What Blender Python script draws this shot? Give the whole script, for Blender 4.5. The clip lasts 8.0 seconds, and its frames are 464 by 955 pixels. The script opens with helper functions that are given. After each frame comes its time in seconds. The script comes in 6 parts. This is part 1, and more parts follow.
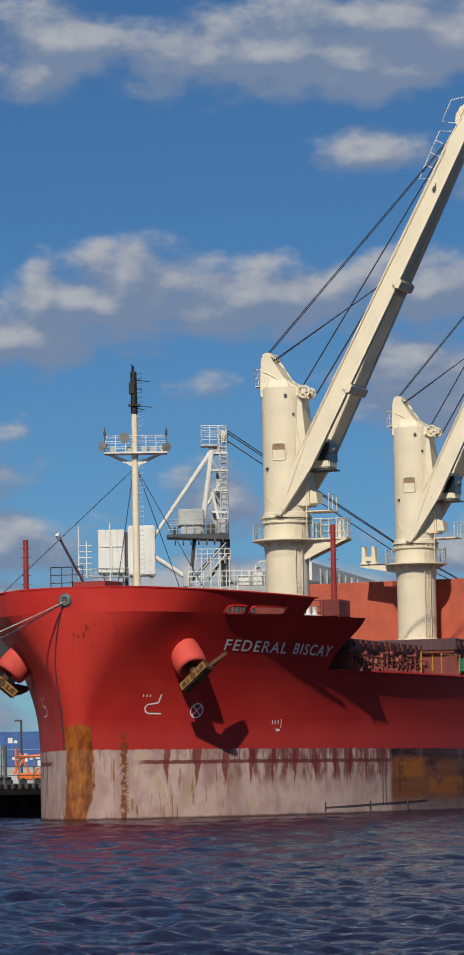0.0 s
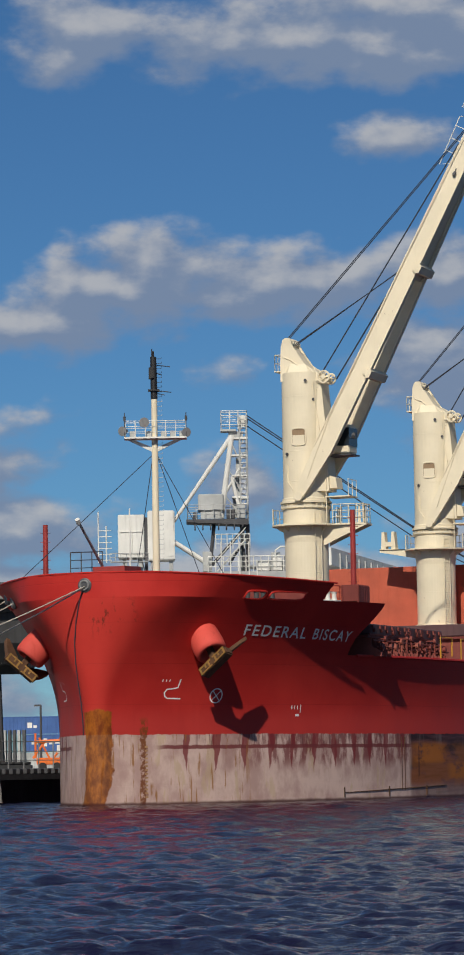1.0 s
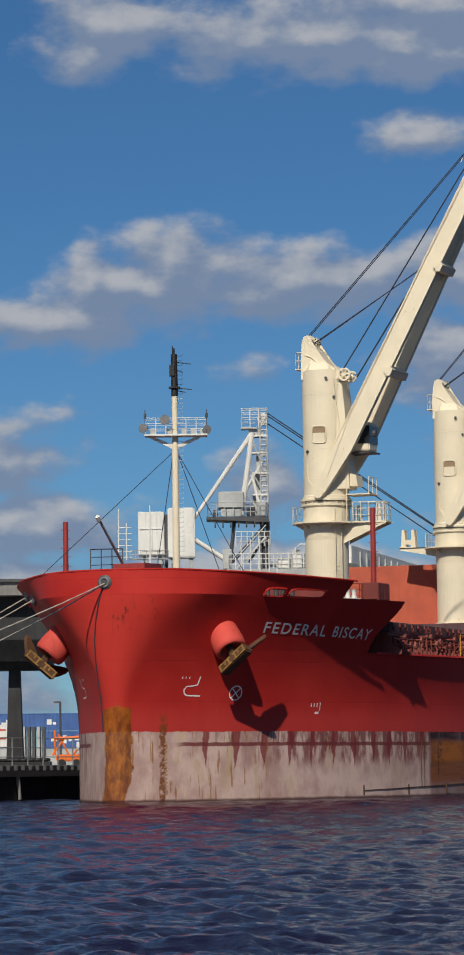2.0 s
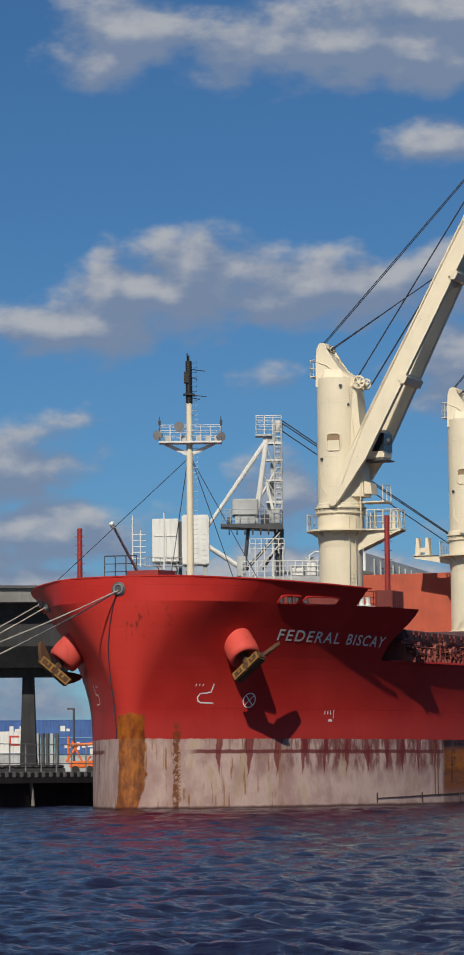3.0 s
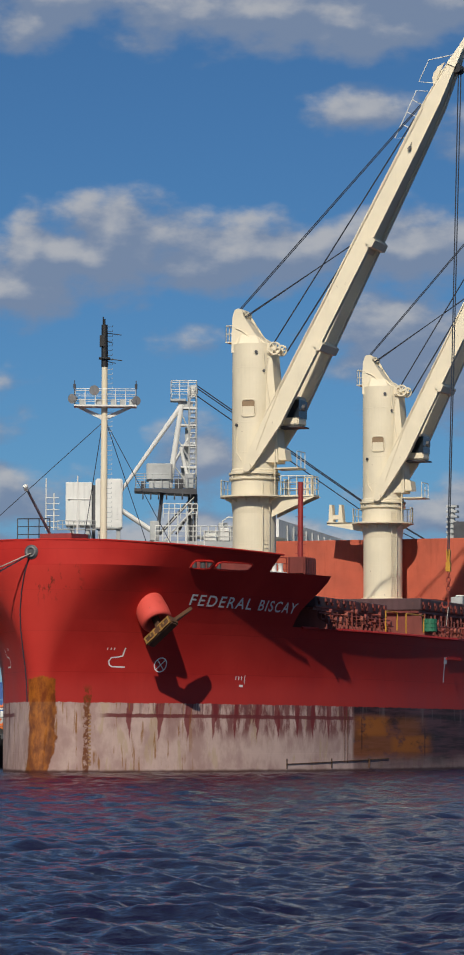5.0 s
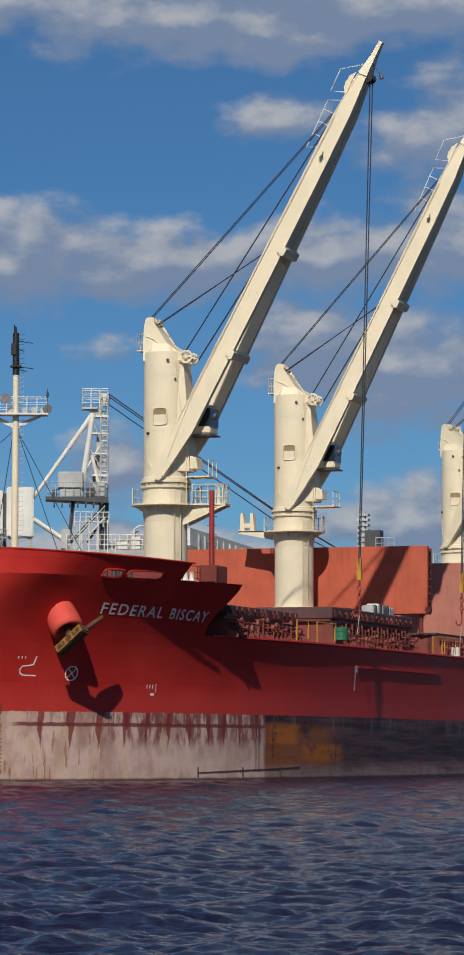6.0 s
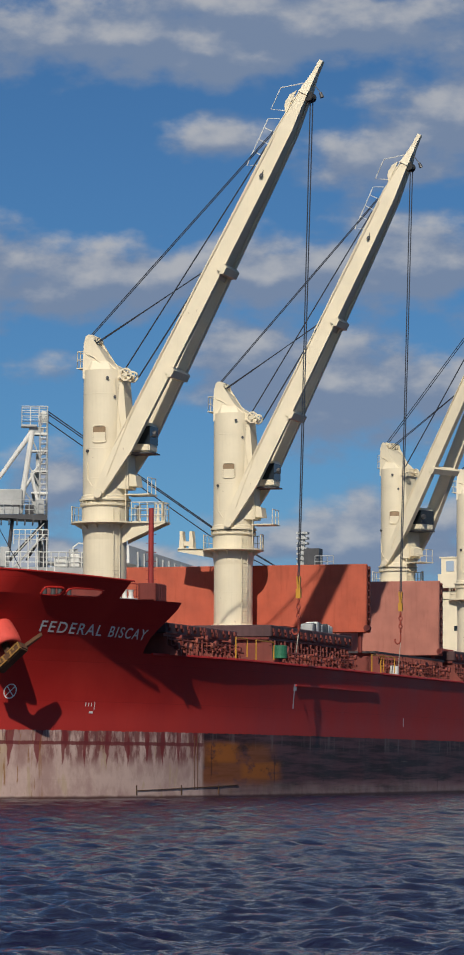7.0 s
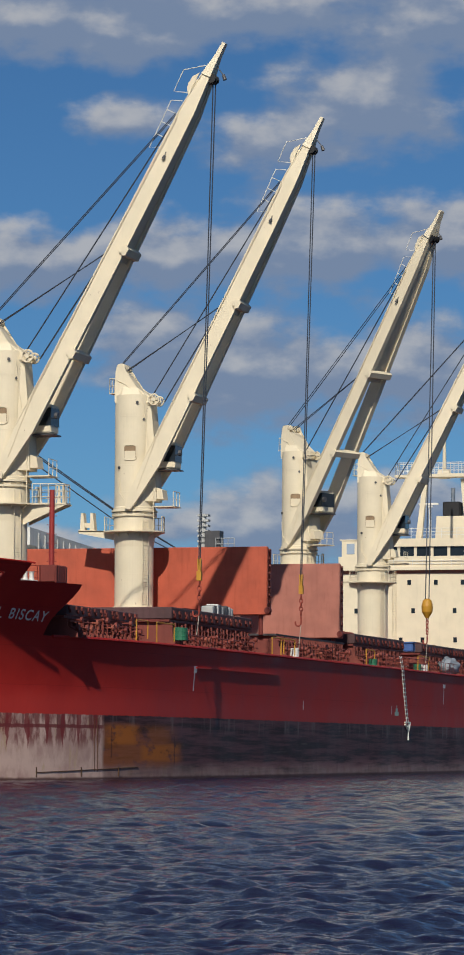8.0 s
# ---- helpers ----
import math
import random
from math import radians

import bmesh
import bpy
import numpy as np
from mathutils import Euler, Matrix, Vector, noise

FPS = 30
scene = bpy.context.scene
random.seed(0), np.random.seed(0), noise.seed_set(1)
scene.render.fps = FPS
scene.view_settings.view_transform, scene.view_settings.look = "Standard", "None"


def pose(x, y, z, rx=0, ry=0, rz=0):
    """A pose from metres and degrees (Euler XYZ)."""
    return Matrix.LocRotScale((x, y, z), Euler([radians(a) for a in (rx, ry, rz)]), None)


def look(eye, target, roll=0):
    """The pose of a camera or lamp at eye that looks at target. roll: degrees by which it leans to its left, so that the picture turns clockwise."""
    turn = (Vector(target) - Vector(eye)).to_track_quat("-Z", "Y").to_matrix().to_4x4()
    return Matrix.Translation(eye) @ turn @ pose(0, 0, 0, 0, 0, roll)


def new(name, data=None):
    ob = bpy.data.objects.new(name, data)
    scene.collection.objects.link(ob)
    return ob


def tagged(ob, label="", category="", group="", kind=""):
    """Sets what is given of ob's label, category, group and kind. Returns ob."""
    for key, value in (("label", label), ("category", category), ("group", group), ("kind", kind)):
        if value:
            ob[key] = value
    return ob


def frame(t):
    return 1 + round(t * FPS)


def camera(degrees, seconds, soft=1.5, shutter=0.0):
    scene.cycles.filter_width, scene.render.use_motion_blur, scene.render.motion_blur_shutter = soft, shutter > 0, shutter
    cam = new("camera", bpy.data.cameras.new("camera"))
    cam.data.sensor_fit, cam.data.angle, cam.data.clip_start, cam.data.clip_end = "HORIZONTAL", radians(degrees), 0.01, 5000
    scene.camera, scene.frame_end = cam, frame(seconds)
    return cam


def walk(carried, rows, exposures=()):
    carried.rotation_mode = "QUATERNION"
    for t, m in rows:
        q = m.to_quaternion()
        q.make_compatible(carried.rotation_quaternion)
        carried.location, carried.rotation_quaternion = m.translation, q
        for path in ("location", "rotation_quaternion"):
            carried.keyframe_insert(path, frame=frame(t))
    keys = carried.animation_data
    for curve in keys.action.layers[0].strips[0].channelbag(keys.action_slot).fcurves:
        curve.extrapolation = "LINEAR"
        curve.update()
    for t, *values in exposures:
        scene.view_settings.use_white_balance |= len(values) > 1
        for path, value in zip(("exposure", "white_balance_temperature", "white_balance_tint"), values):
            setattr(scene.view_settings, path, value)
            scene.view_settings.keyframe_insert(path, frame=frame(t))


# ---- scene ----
EYE = (69.0, -159.1, 1.75)


def aim(yaw, pitch, roll):
    """Pose at EYE, yaw degrees left of the ship's heading aft, tilted up by pitch, leaning by roll."""
    return Matrix.Translation(EYE) @ pose(0, 0, 0, 0, 0, yaw) @ pose(0, 0, 0, 90 + pitch) @ pose(0, 0, 0, 0, 0, roll)


cam = camera(7.926, 8.0, 2.0)
PATH = [
    (0.0, aim(20.6797, 5.2496, -1.0132)),
    (0.5, aim(20.7524, 5.1456, -1.0331)),
    (1.0, aim(21.0225, 5.0015, -0.9062)),
    (1.5, aim(21.2171, 4.9256, -0.7956)),
    (3.0, aim(21.6154, 5.0882, -0.4790)),
    (3.5, aim(21.6179, 5.0688, -0.3764)),
    (4.0, aim(21.5552, 4.8614, -0.3407)),
    (4.5, aim(21.0105, 4.6368, 0.0121)),
    (5.8, aim(18.8892, 4.4808, 0.2046)),
    (6.0, aim(18.6239, 4.6358, 0.1732)),
    (6.1, aim(18.3809, 4.8725, 0.1578)),
    (6.2, aim(18.1309, 5.0470, 0.2061)),
    (6.5, aim(17.8800, 5.0629, 0.1500)),
    (7.0, aim(17.5850, 4.9468, 0.2352)),
    (7.5, aim(16.6421, 4.7624, 0.2239)),
    (8.0, aim(15.8873, 4.6508, 0.3324)),
]
walk(cam, PATH)

# ---- world and sun ----
SUN_EL, SUN_AZ = 39.0, 8.0      # degrees; azimuth measured from ahead of the ship towards its port side
sun_from = Vector((math.sin(radians(SUN_AZ)) * math.cos(radians(SUN_EL)), -math.cos(radians(SUN_AZ)) * math.cos(radians(SUN_EL)), math.sin(radians(SUN_EL))))
world = bpy.data.worlds.new("sky")
scene.world = world
world.use_nodes = True
wn = world.node_tree
sky = wn.nodes.new("ShaderNodeTexSky")
sky.sky_type = "NISHITA"
sky.sun_disc = False
sky.sun_elevation = radians(SUN_EL)
sky.sun_rotation = radians(180 - SUN_AZ)
sky.air_density, sky.dust_density, sky.ozone_density = 0.8, 0.0, 6.0
bg = wn.nodes["Background"]
bg.inputs["Strength"].default_value = 0.05
tint = wn.nodes.new("ShaderNodeMix")       # clear, very blue autumn air
tint.data_type, tint.blend_type = "RGBA", "MULTIPLY"
tint.inputs[0].default_value = 1.0
tint.inputs[7].default_value = (0.62, 0.95, 1.13, 1)
wn.links.new(sky.outputs[0], tint.inputs[6])
wn.links.new(tint.outputs[2], bg.inputs["Color"])
sun = new("sun", bpy.data.lights.new("sun", "SUN"))
sun.data.energy, sun.data.angle, sun.data.color = 3.9, radians(0.5), (1.0, 0.925, 0.80)
sun.matrix_world = look(sun_from * 100, (0, 0, 0))
scene.view_settings.exposure = 0.0


# ---- materials ----
def nodes_of(name):
    m = bpy.data.materials.new(name)
    m.use_nodes = True
    nt = m.node_tree
    return m, nt, nt.nodes["Principled BSDF"]


def math_node(nt, op, a, b=None, c=None, clamp=False):
    n = nt.nodes.new("ShaderNodeMath")
    n.operation, n.use_clamp = op, clamp
    for i, v in enumerate((a, b, c)):
        if v is None:
            continue
        if isinstance(v, (int, float)):
            n.inputs[i].default_value = v
        else:
            nt.links.new(v, n.inputs[i])
    return n.outputs[0]


def mix_col(nt, fac, a, b):
    n = nt.nodes.new("ShaderNodeMix")
    n.data_type = "RGBA"
    for sock, v in ((n.inputs[0], fac), (n.inputs[6], a), (n.inputs[7], b)):
        if isinstance(v, tuple):
            sock.default_value = (*v, 1) if len(v) == 3 else v
        elif isinstance(v, (int, float)):
            sock.default_value = v
        else:
            nt.links.new(v, sock)
    return n.outputs[2]


def noise_node(nt, vec, scale, detail=4, rough=0.55, stretch=None):
    if stretch:
        mp = nt.nodes.new("ShaderNodeMapping")
        mp.inputs["Scale"].default_value = stretch
        nt.links.new(vec, mp.inputs[0])
        vec = mp.outputs[0]
    n = nt.nodes.new("ShaderNodeTexNoise")
    n.inputs["Scale"].default_value, n.inputs["Detail"].default_value, n.inputs["Roughness"].default_value = scale, detail, rough
    nt.links.new(vec, n.inputs["Vector"])
    return n.outputs["Fac"]


def ramp(nt, fac, lo, hi, a=0.0, b=1.0):
    n = nt.nodes.new("ShaderNodeMapRange")
    n.interpolation_type = "SMOOTHSTEP"
    for i, v in zip((1, 2, 3, 4), (lo, hi, a, b)):
        if isinstance(v, (int, float)):
            n.inputs[i].default_value = v
        else:
            nt.links.new(v, n.inputs[i])
    nt.links.new(fac, n.inputs[0])
    return n.outputs[0]


def coords(nt, kind="Object"):
    return nt.nodes.new("ShaderNodeTexCoord").outputs[kind]


def paint(name, col, rough=0.45, var=0.18, rust=0.0, scale=0.6, metal=0.0, streak=True, bump=0.15, runs=0.35):
    """Weathered paint: broad tone changes, run-down streaks, specks of rust, fine relief."""
    m, nt, b = nodes_of(name)
    o = coords(nt)
    big = noise_node(nt, o, scale, 5)
    run = noise_node(nt, o, 3.0, 4, 0.6, (1, 1, 0.12)) if streak else noise_node(nt, o, 4.0, 4)
    dark = tuple(c * (1 - var) for c in col)
    lite = tuple(min(1, c * (1 + var * 0.6)) for c in col)
    c1 = mix_col(nt, ramp(nt, big, 0.3, 0.7), dark, lite)
    c2 = mix_col(nt, math_node(nt, "MULTIPLY", ramp(nt, run, 0.52, 0.72), runs), c1, tuple(c * 0.55 for c in col))
    if rust > 0:
        speck = noise_node(nt, o, 2.2, 8, 0.7, (1, 1, 0.45))
        c2 = mix_col(nt, math_node(nt, "MULTIPLY", ramp(nt, speck, 0.66 - rust * 0.12, 0.74), 0.8), c2, (0.16, 0.055, 0.02))
    nt.links.new(c2, b.inputs["Base Color"])
    b.inputs["Metallic"].default_value = metal
    nt.links.new(ramp(nt, run, 0.2, 0.8, rough - 0.08, rough + 0.15), b.inputs["Roughness"])
    bp = nt.nodes.new("ShaderNodeBump")
    bp.inputs["Strength"].default_value, bp.inputs["Distance"].default_value = bump, 0.02
    nt.links.new(noise_node(nt, o, 9, 5), bp.inputs["Height"])
    nt.links.new(bp.outputs[0], b.inputs["Normal"])
    return m


M_CREAM = paint("cream_paint", (0.76, 0.67, 0.49), 0.5, 0.06, 0.04, runs=0.10)
M_WHITE = paint("white_paint", (0.72, 0.71, 0.66), 0.5, 0.10, 0.1)
M_GREY = paint("grey_steel", (0.42, 0.43, 0.42), 0.55, 0.2, 0.2)
M_DKGREY = paint("dark_steel", (0.07, 0.07, 0.075), 0.5, 0.25, 0.2)
M_BLACK = paint("black_paint", (0.012, 0.012, 0.013), 0.5, 0.2)
M_DECK = paint("deck_red", (0.2, 0.042, 0.03), 0.6, 0.25, 0.35)
M_OXIDE = paint("oxide_red", (0.45, 0.088, 0.042), 0.6, 0.16, 0.25)
M_MAROON = paint("maroon_paint", (0.17, 0.028, 0.02), 0.6, 0.25, 0.3)
M_POST = paint("post_red", (0.3, 0.03, 0.025), 0.55, 0.2, 0.2)
M_YELLOW = paint("yellow_paint", (0.48, 0.24, 0.02), 0.5, 0.2, 0.2)
M_GREEN = paint("green_paint", (0.025, 0.15, 0.08), 0.45, 0.15)
M_CONC = paint("concrete", (0.22, 0.215, 0.2), 0.85, 0.25, 0.0)
M_ROPE = paint("rope", (0.42, 0.38, 0.32), 0.9, 0.2, 0, 2.0)
M_WIRE, _t, _p = nodes_of("wire_rope")
_p.inputs["Base Color"].default_value = (0.03, 0.036, 0.05, 1)
_p.inputs["Roughness"].default_value = 0.6
M_ORANGE = paint("orange_paint", (0.75, 0.16, 0.02), 0.5, 0.15, 0.1)
M_BLUE = paint("container_blue", (0.05, 0.12, 0.33), 0.5, 0.15, 0.15)
M_RUSTY = paint("rusty_iron", (0.1, 0.045, 0.02), 0.8, 0.4, 0.6)


# ---- building helpers ----
def part(name, bm, mat, parent=None, label="", smooth=False):
    me = bpy.data.meshes.new(name)
    bm.normal_update()
    bm.to_mesh(me)
    bm.free()
    if smooth:
        me.shade_smooth()
    me.materials.append(mat)
    ob = new(name, me)
    if parent:
        ob.parent = parent
    if label:
        tagged(ob, label)
    return ob


def thing(name, label, category, at=(0, 0, 0), turn=0, group="", kind=""):
    e = new(name)
    e.empty_display_size = 0.3
    e.matrix_basis = pose(*at, 0, 0, turn)
    return tagged(e, label, category, group, kind)


def box(bm, x0, x1, y0, y1, z0, z1, m=None):
    vs = [bm.verts.new((x, y, z)) for z in (z0, z1) for y in (y0, y1) for x in (x0, x1)]
    if m:
        for v in vs:
            v.co = m @ v.co
    for q in ((0, 2, 3, 1), (4, 5, 7, 6), (0, 1, 5, 4), (2, 6, 7, 3), (0, 4, 6, 2), (1, 3, 7, 5)):
        bm.faces.new([vs[i] for i in q])
    return vs


def rod(bm, p, q, r, r2=None, n=8, caps=True):
    p, q = Vector(p), Vector(q)
    r2 = r if r2 is None else r2
    d = (q - p).normalized()
    a = d.orthogonal().normalized()
    b = d.cross(a)
    rings = []
    for c, rr in ((p, r), (q, r2)):
        rings.append([bm.verts.new(c + (a * math.cos(2 * math.pi * k / n) + b * math.sin(2 * math.pi * k / n)) * rr) for k in range(n)])
    for k in range(n):
        bm.faces.new((rings[0][k], rings[0][(k + 1) % n], rings[1][(k + 1) % n], rings[1][k]))
    if caps:
        bm.faces.new(rings[0][::-1])
        bm.faces.new(rings[1])


def lathe(bm, prof, n=32, at=(0, 0, 0), caps=True):
    rings = []
    for r, z in prof:
        rings.append([bm.verts.new((at[0] + r * math.cos(2 * math.pi * k / n), at[1] + r * math.sin(2 * math.pi * k / n), at[2] + z)) for k in range(n)])
    for a, b in zip(rings, rings[1:]):
        for k in range(n):
            bm.faces.new((a[k], a[(k + 1) % n], b[(k + 1) % n], b[k]))
    if caps:
        bm.faces.new(rings[0][::-1])
        bm.faces.new(rings[-1])


def slab(bm, pts, thick):
    """Extrude the polygon pts (3D, flat) by the vector thick."""
    a = [bm.verts.new(p) for p in pts]
    b = [bm.verts.new(Vector(p) + Vector(thick)) for p in pts]
    n = len(pts)
    bm.faces.new(a[::-1])
    bm.faces.new(b)
    for k in range(n):
        bm.faces.new((a[k], a[(k + 1) % n], b[(k + 1) % n], b[k]))
    bmesh.ops.recalc_face_normals(bm, faces=bm.faces[:])


def line(bm, pts, r, n=6):
    """One continuous tube through the points."""
    pts = [Vector(p) for p in pts]
    rings, side = [], None
    for i, p in enumerate(pts):
        d = (pts[min(i + 1, len(pts) - 1)] - pts[max(i - 1, 0)]).normalized()
        side = d.orthogonal() if side is None else side - d * side.dot(d)
        side = d.orthogonal().normalized() if side.length < 1e-4 else side.normalized()
        up = d.cross(side)
        rings.append([bm.verts.new(p + (side * math.cos(2 * math.pi * k / n) + up * math.sin(2 * math.pi * k / n)) * r) for k in range(n)])
    for a, b in zip(rings, rings[1:]):
        for k in range(n):
            bm.faces.new((a[k], a[(k + 1) % n], b[(k + 1) % n], b[k]))
    bm.faces.new(rings[0][::-1])
    bm.faces.new(rings[-1])


def sag(p, q, drop, k=12):
    p, q = Vector(p), Vector(q)
    return [p.lerp(q, i / k) - Vector((0, 0, drop * 4 * (i / k) * (1 - i / k))) for i in range(k + 1)]


def rail(bm, pts, h=1.05, r=0.022, rows=3, gap=1.2):
    """A railing of posts and bars along the corner points."""
    for p, q in zip(pts, pts[1:]):
        p, q = Vector(p), Vector(q)
        n = max(1, round((q - p).length / gap))
        for i in range(n + 1):
            c = p.lerp(q, i / n)
            rod(bm, c, c + Vector((0, 0, h)), r, n=5)
        for k in range(1, rows + 1):
            z = Vector((0, 0, h * k / rows))
            rod(bm, p + z, q + z, r * (1 if k == rows else 0.75), n=5)


def bevel(bm, w=0.02, seg=1):
    bmesh.ops.bevel(bm, geom=bm.edges[:], offset=w, segments=seg, affect="EDGES", clamp_overlap=True)


# ---- the ship's lines ----
BEAM = 11.88
LENGTH = 196.0
Z_BOOT = 3.68        # top of the grey boot-topping
Z_MAIN = 7.95        # main deck edge
Z_KNUCKLE = 10.75


def smooth(a, b, x):
    t = max(0.0, min(1.0, (x - a) / (b - a)))
    return t * t * (3 - 2 * t)


def stem(z):
    """How far the stem reaches ahead at the height z."""
    return -0.95 * max(0.0, min(1.0, (z - 3.0) / 7.5)) ** 1.4


def half(y, z):
    """Half breadth at y aft of the stem and the height z: a round stem, then flared sides."""
    s = y - stem(min(z, Z_KNUCKLE))
    if s <= 0:
        return 0.0
    front = max(0.0, (min(z, Z_KNUCKLE) - 4.4) / (Z_KNUCKLE - 4.4)) ** 2.3     # upright bulwark over the stem
    aside = max(0.0, (z - 4.4) / 7.05) ** 2.0                                 # flare carried on to the rail
    k = front + (aside - front) * smooth(1.4, 5.0, s)
    rad, m0 = 0.85 + 5.2 * k, 0.80 + 0.02 * k
    ph = math.atan(1 / m0)
    s1, b1 = rad * (1 - math.cos(ph)), rad * math.sin(ph)
    if s < s1:
        w = math.sqrt(max(1e-9, 2 * rad * s - s * s))
    else:
        tau = (BEAM + 0.75 + 1.75 * k - b1) / m0
        w = b1 + m0 * tau * (1 - math.exp(-(s - s1) / tau))
    w += 0.3 * smooth(11.5, 15.0, y) * smooth(8.3, 10.75, z) * (1.0 - smooth(16.0, 20.0, y))      # broad after corners of the forecastle
    b = (BEAM ** -12 + w ** -12) ** (-1 / 12)
    if y > 150:      # run aft
        e = (y - 150) / (LENGTH - 150)
        b *= 1 - (0.28 + 0.3 * max(0, 1 - z / 8)) * e ** 2.2
    return b


def rim(y):
    """Height of the forecastle bulwark's top."""
    return 12.02 - 0.035 * max(y, 0)


STATIONS = [0.0] + [0.02 * 1.32 ** i for i in range(1, 26)]
STATIONS = sorted([s for s in STATIONS if s < 18] + [2.3, 2.6, 2.9, 3.2, 3.5, 4.1, 5.2, 5.6, 6.1, 6.7, 6.9, 7.5, 8.0, 8.95, 9.5, 10.0, 11.0, 11.5, 12.0, 12.5, 13.0, 14.0, 14.5, 15.0, 15.5, 16.5, 17.0]) + [19, 21, 23, 26, 29, 33, 38, 44, 52, 60, 75, 90, 110, 130, 150, 157, 164, 171, 178, 185, 191, 196]
FC_END = 15.4
FD0 = Z_KNUCKLE - 0.05


def shell(bm, zs, s_end, s_from=0.0, top=None, gaps=(), cut=None):
    """Both sides of the hull between the heights zs, round the stem."""
    grid = []
    full = [s for s in STATIONS if s_from <= s < s_end] + [s_end]
    for i, z in enumerate(zs):
        row = []
        ss = full if cut is None else [s * cut(z) / s_end for s in full]
        sides = (-1, 1) if s_from == 0 else (1,)
        for side in sides:
            for s in (ss[::-1] if side < 0 else (ss[1:] if s_from == 0 else ss)):
                y = s + stem(min(z, Z_KNUCKLE)) if s < 6 else s + stem(min(z, Z_KNUCKLE)) * max(0, 1 - (s - 6) / 6)
                zz = min(z, top(y)) if top else z
                row.append(bm.verts.new((side * half(y, zz), y, zz)))
        grid.append(row)
    for a, b in zip(grid, grid[1:]):
        for k in range(len(a) - 1):
            ya, zb = (a[k].co.y + a[k + 1].co.y) / 2, (a[k].co.z + b[k].co.z) / 2
            if a[k].co.x > 0 and any(y0 < ya < y1 and z0 < zb < z1 for y0, y1, z0, z1 in gaps):
                continue
            try:
                bm.faces.new((a[k], a[k + 1], b[k + 1], b[k]))
            except ValueError:
                pass
    bmesh.ops.remove_doubles(bm, verts=bm.verts[:], dist=0.0005)
    bmesh.ops.recalc_face_normals(bm, faces=bm.faces[:])
    return grid


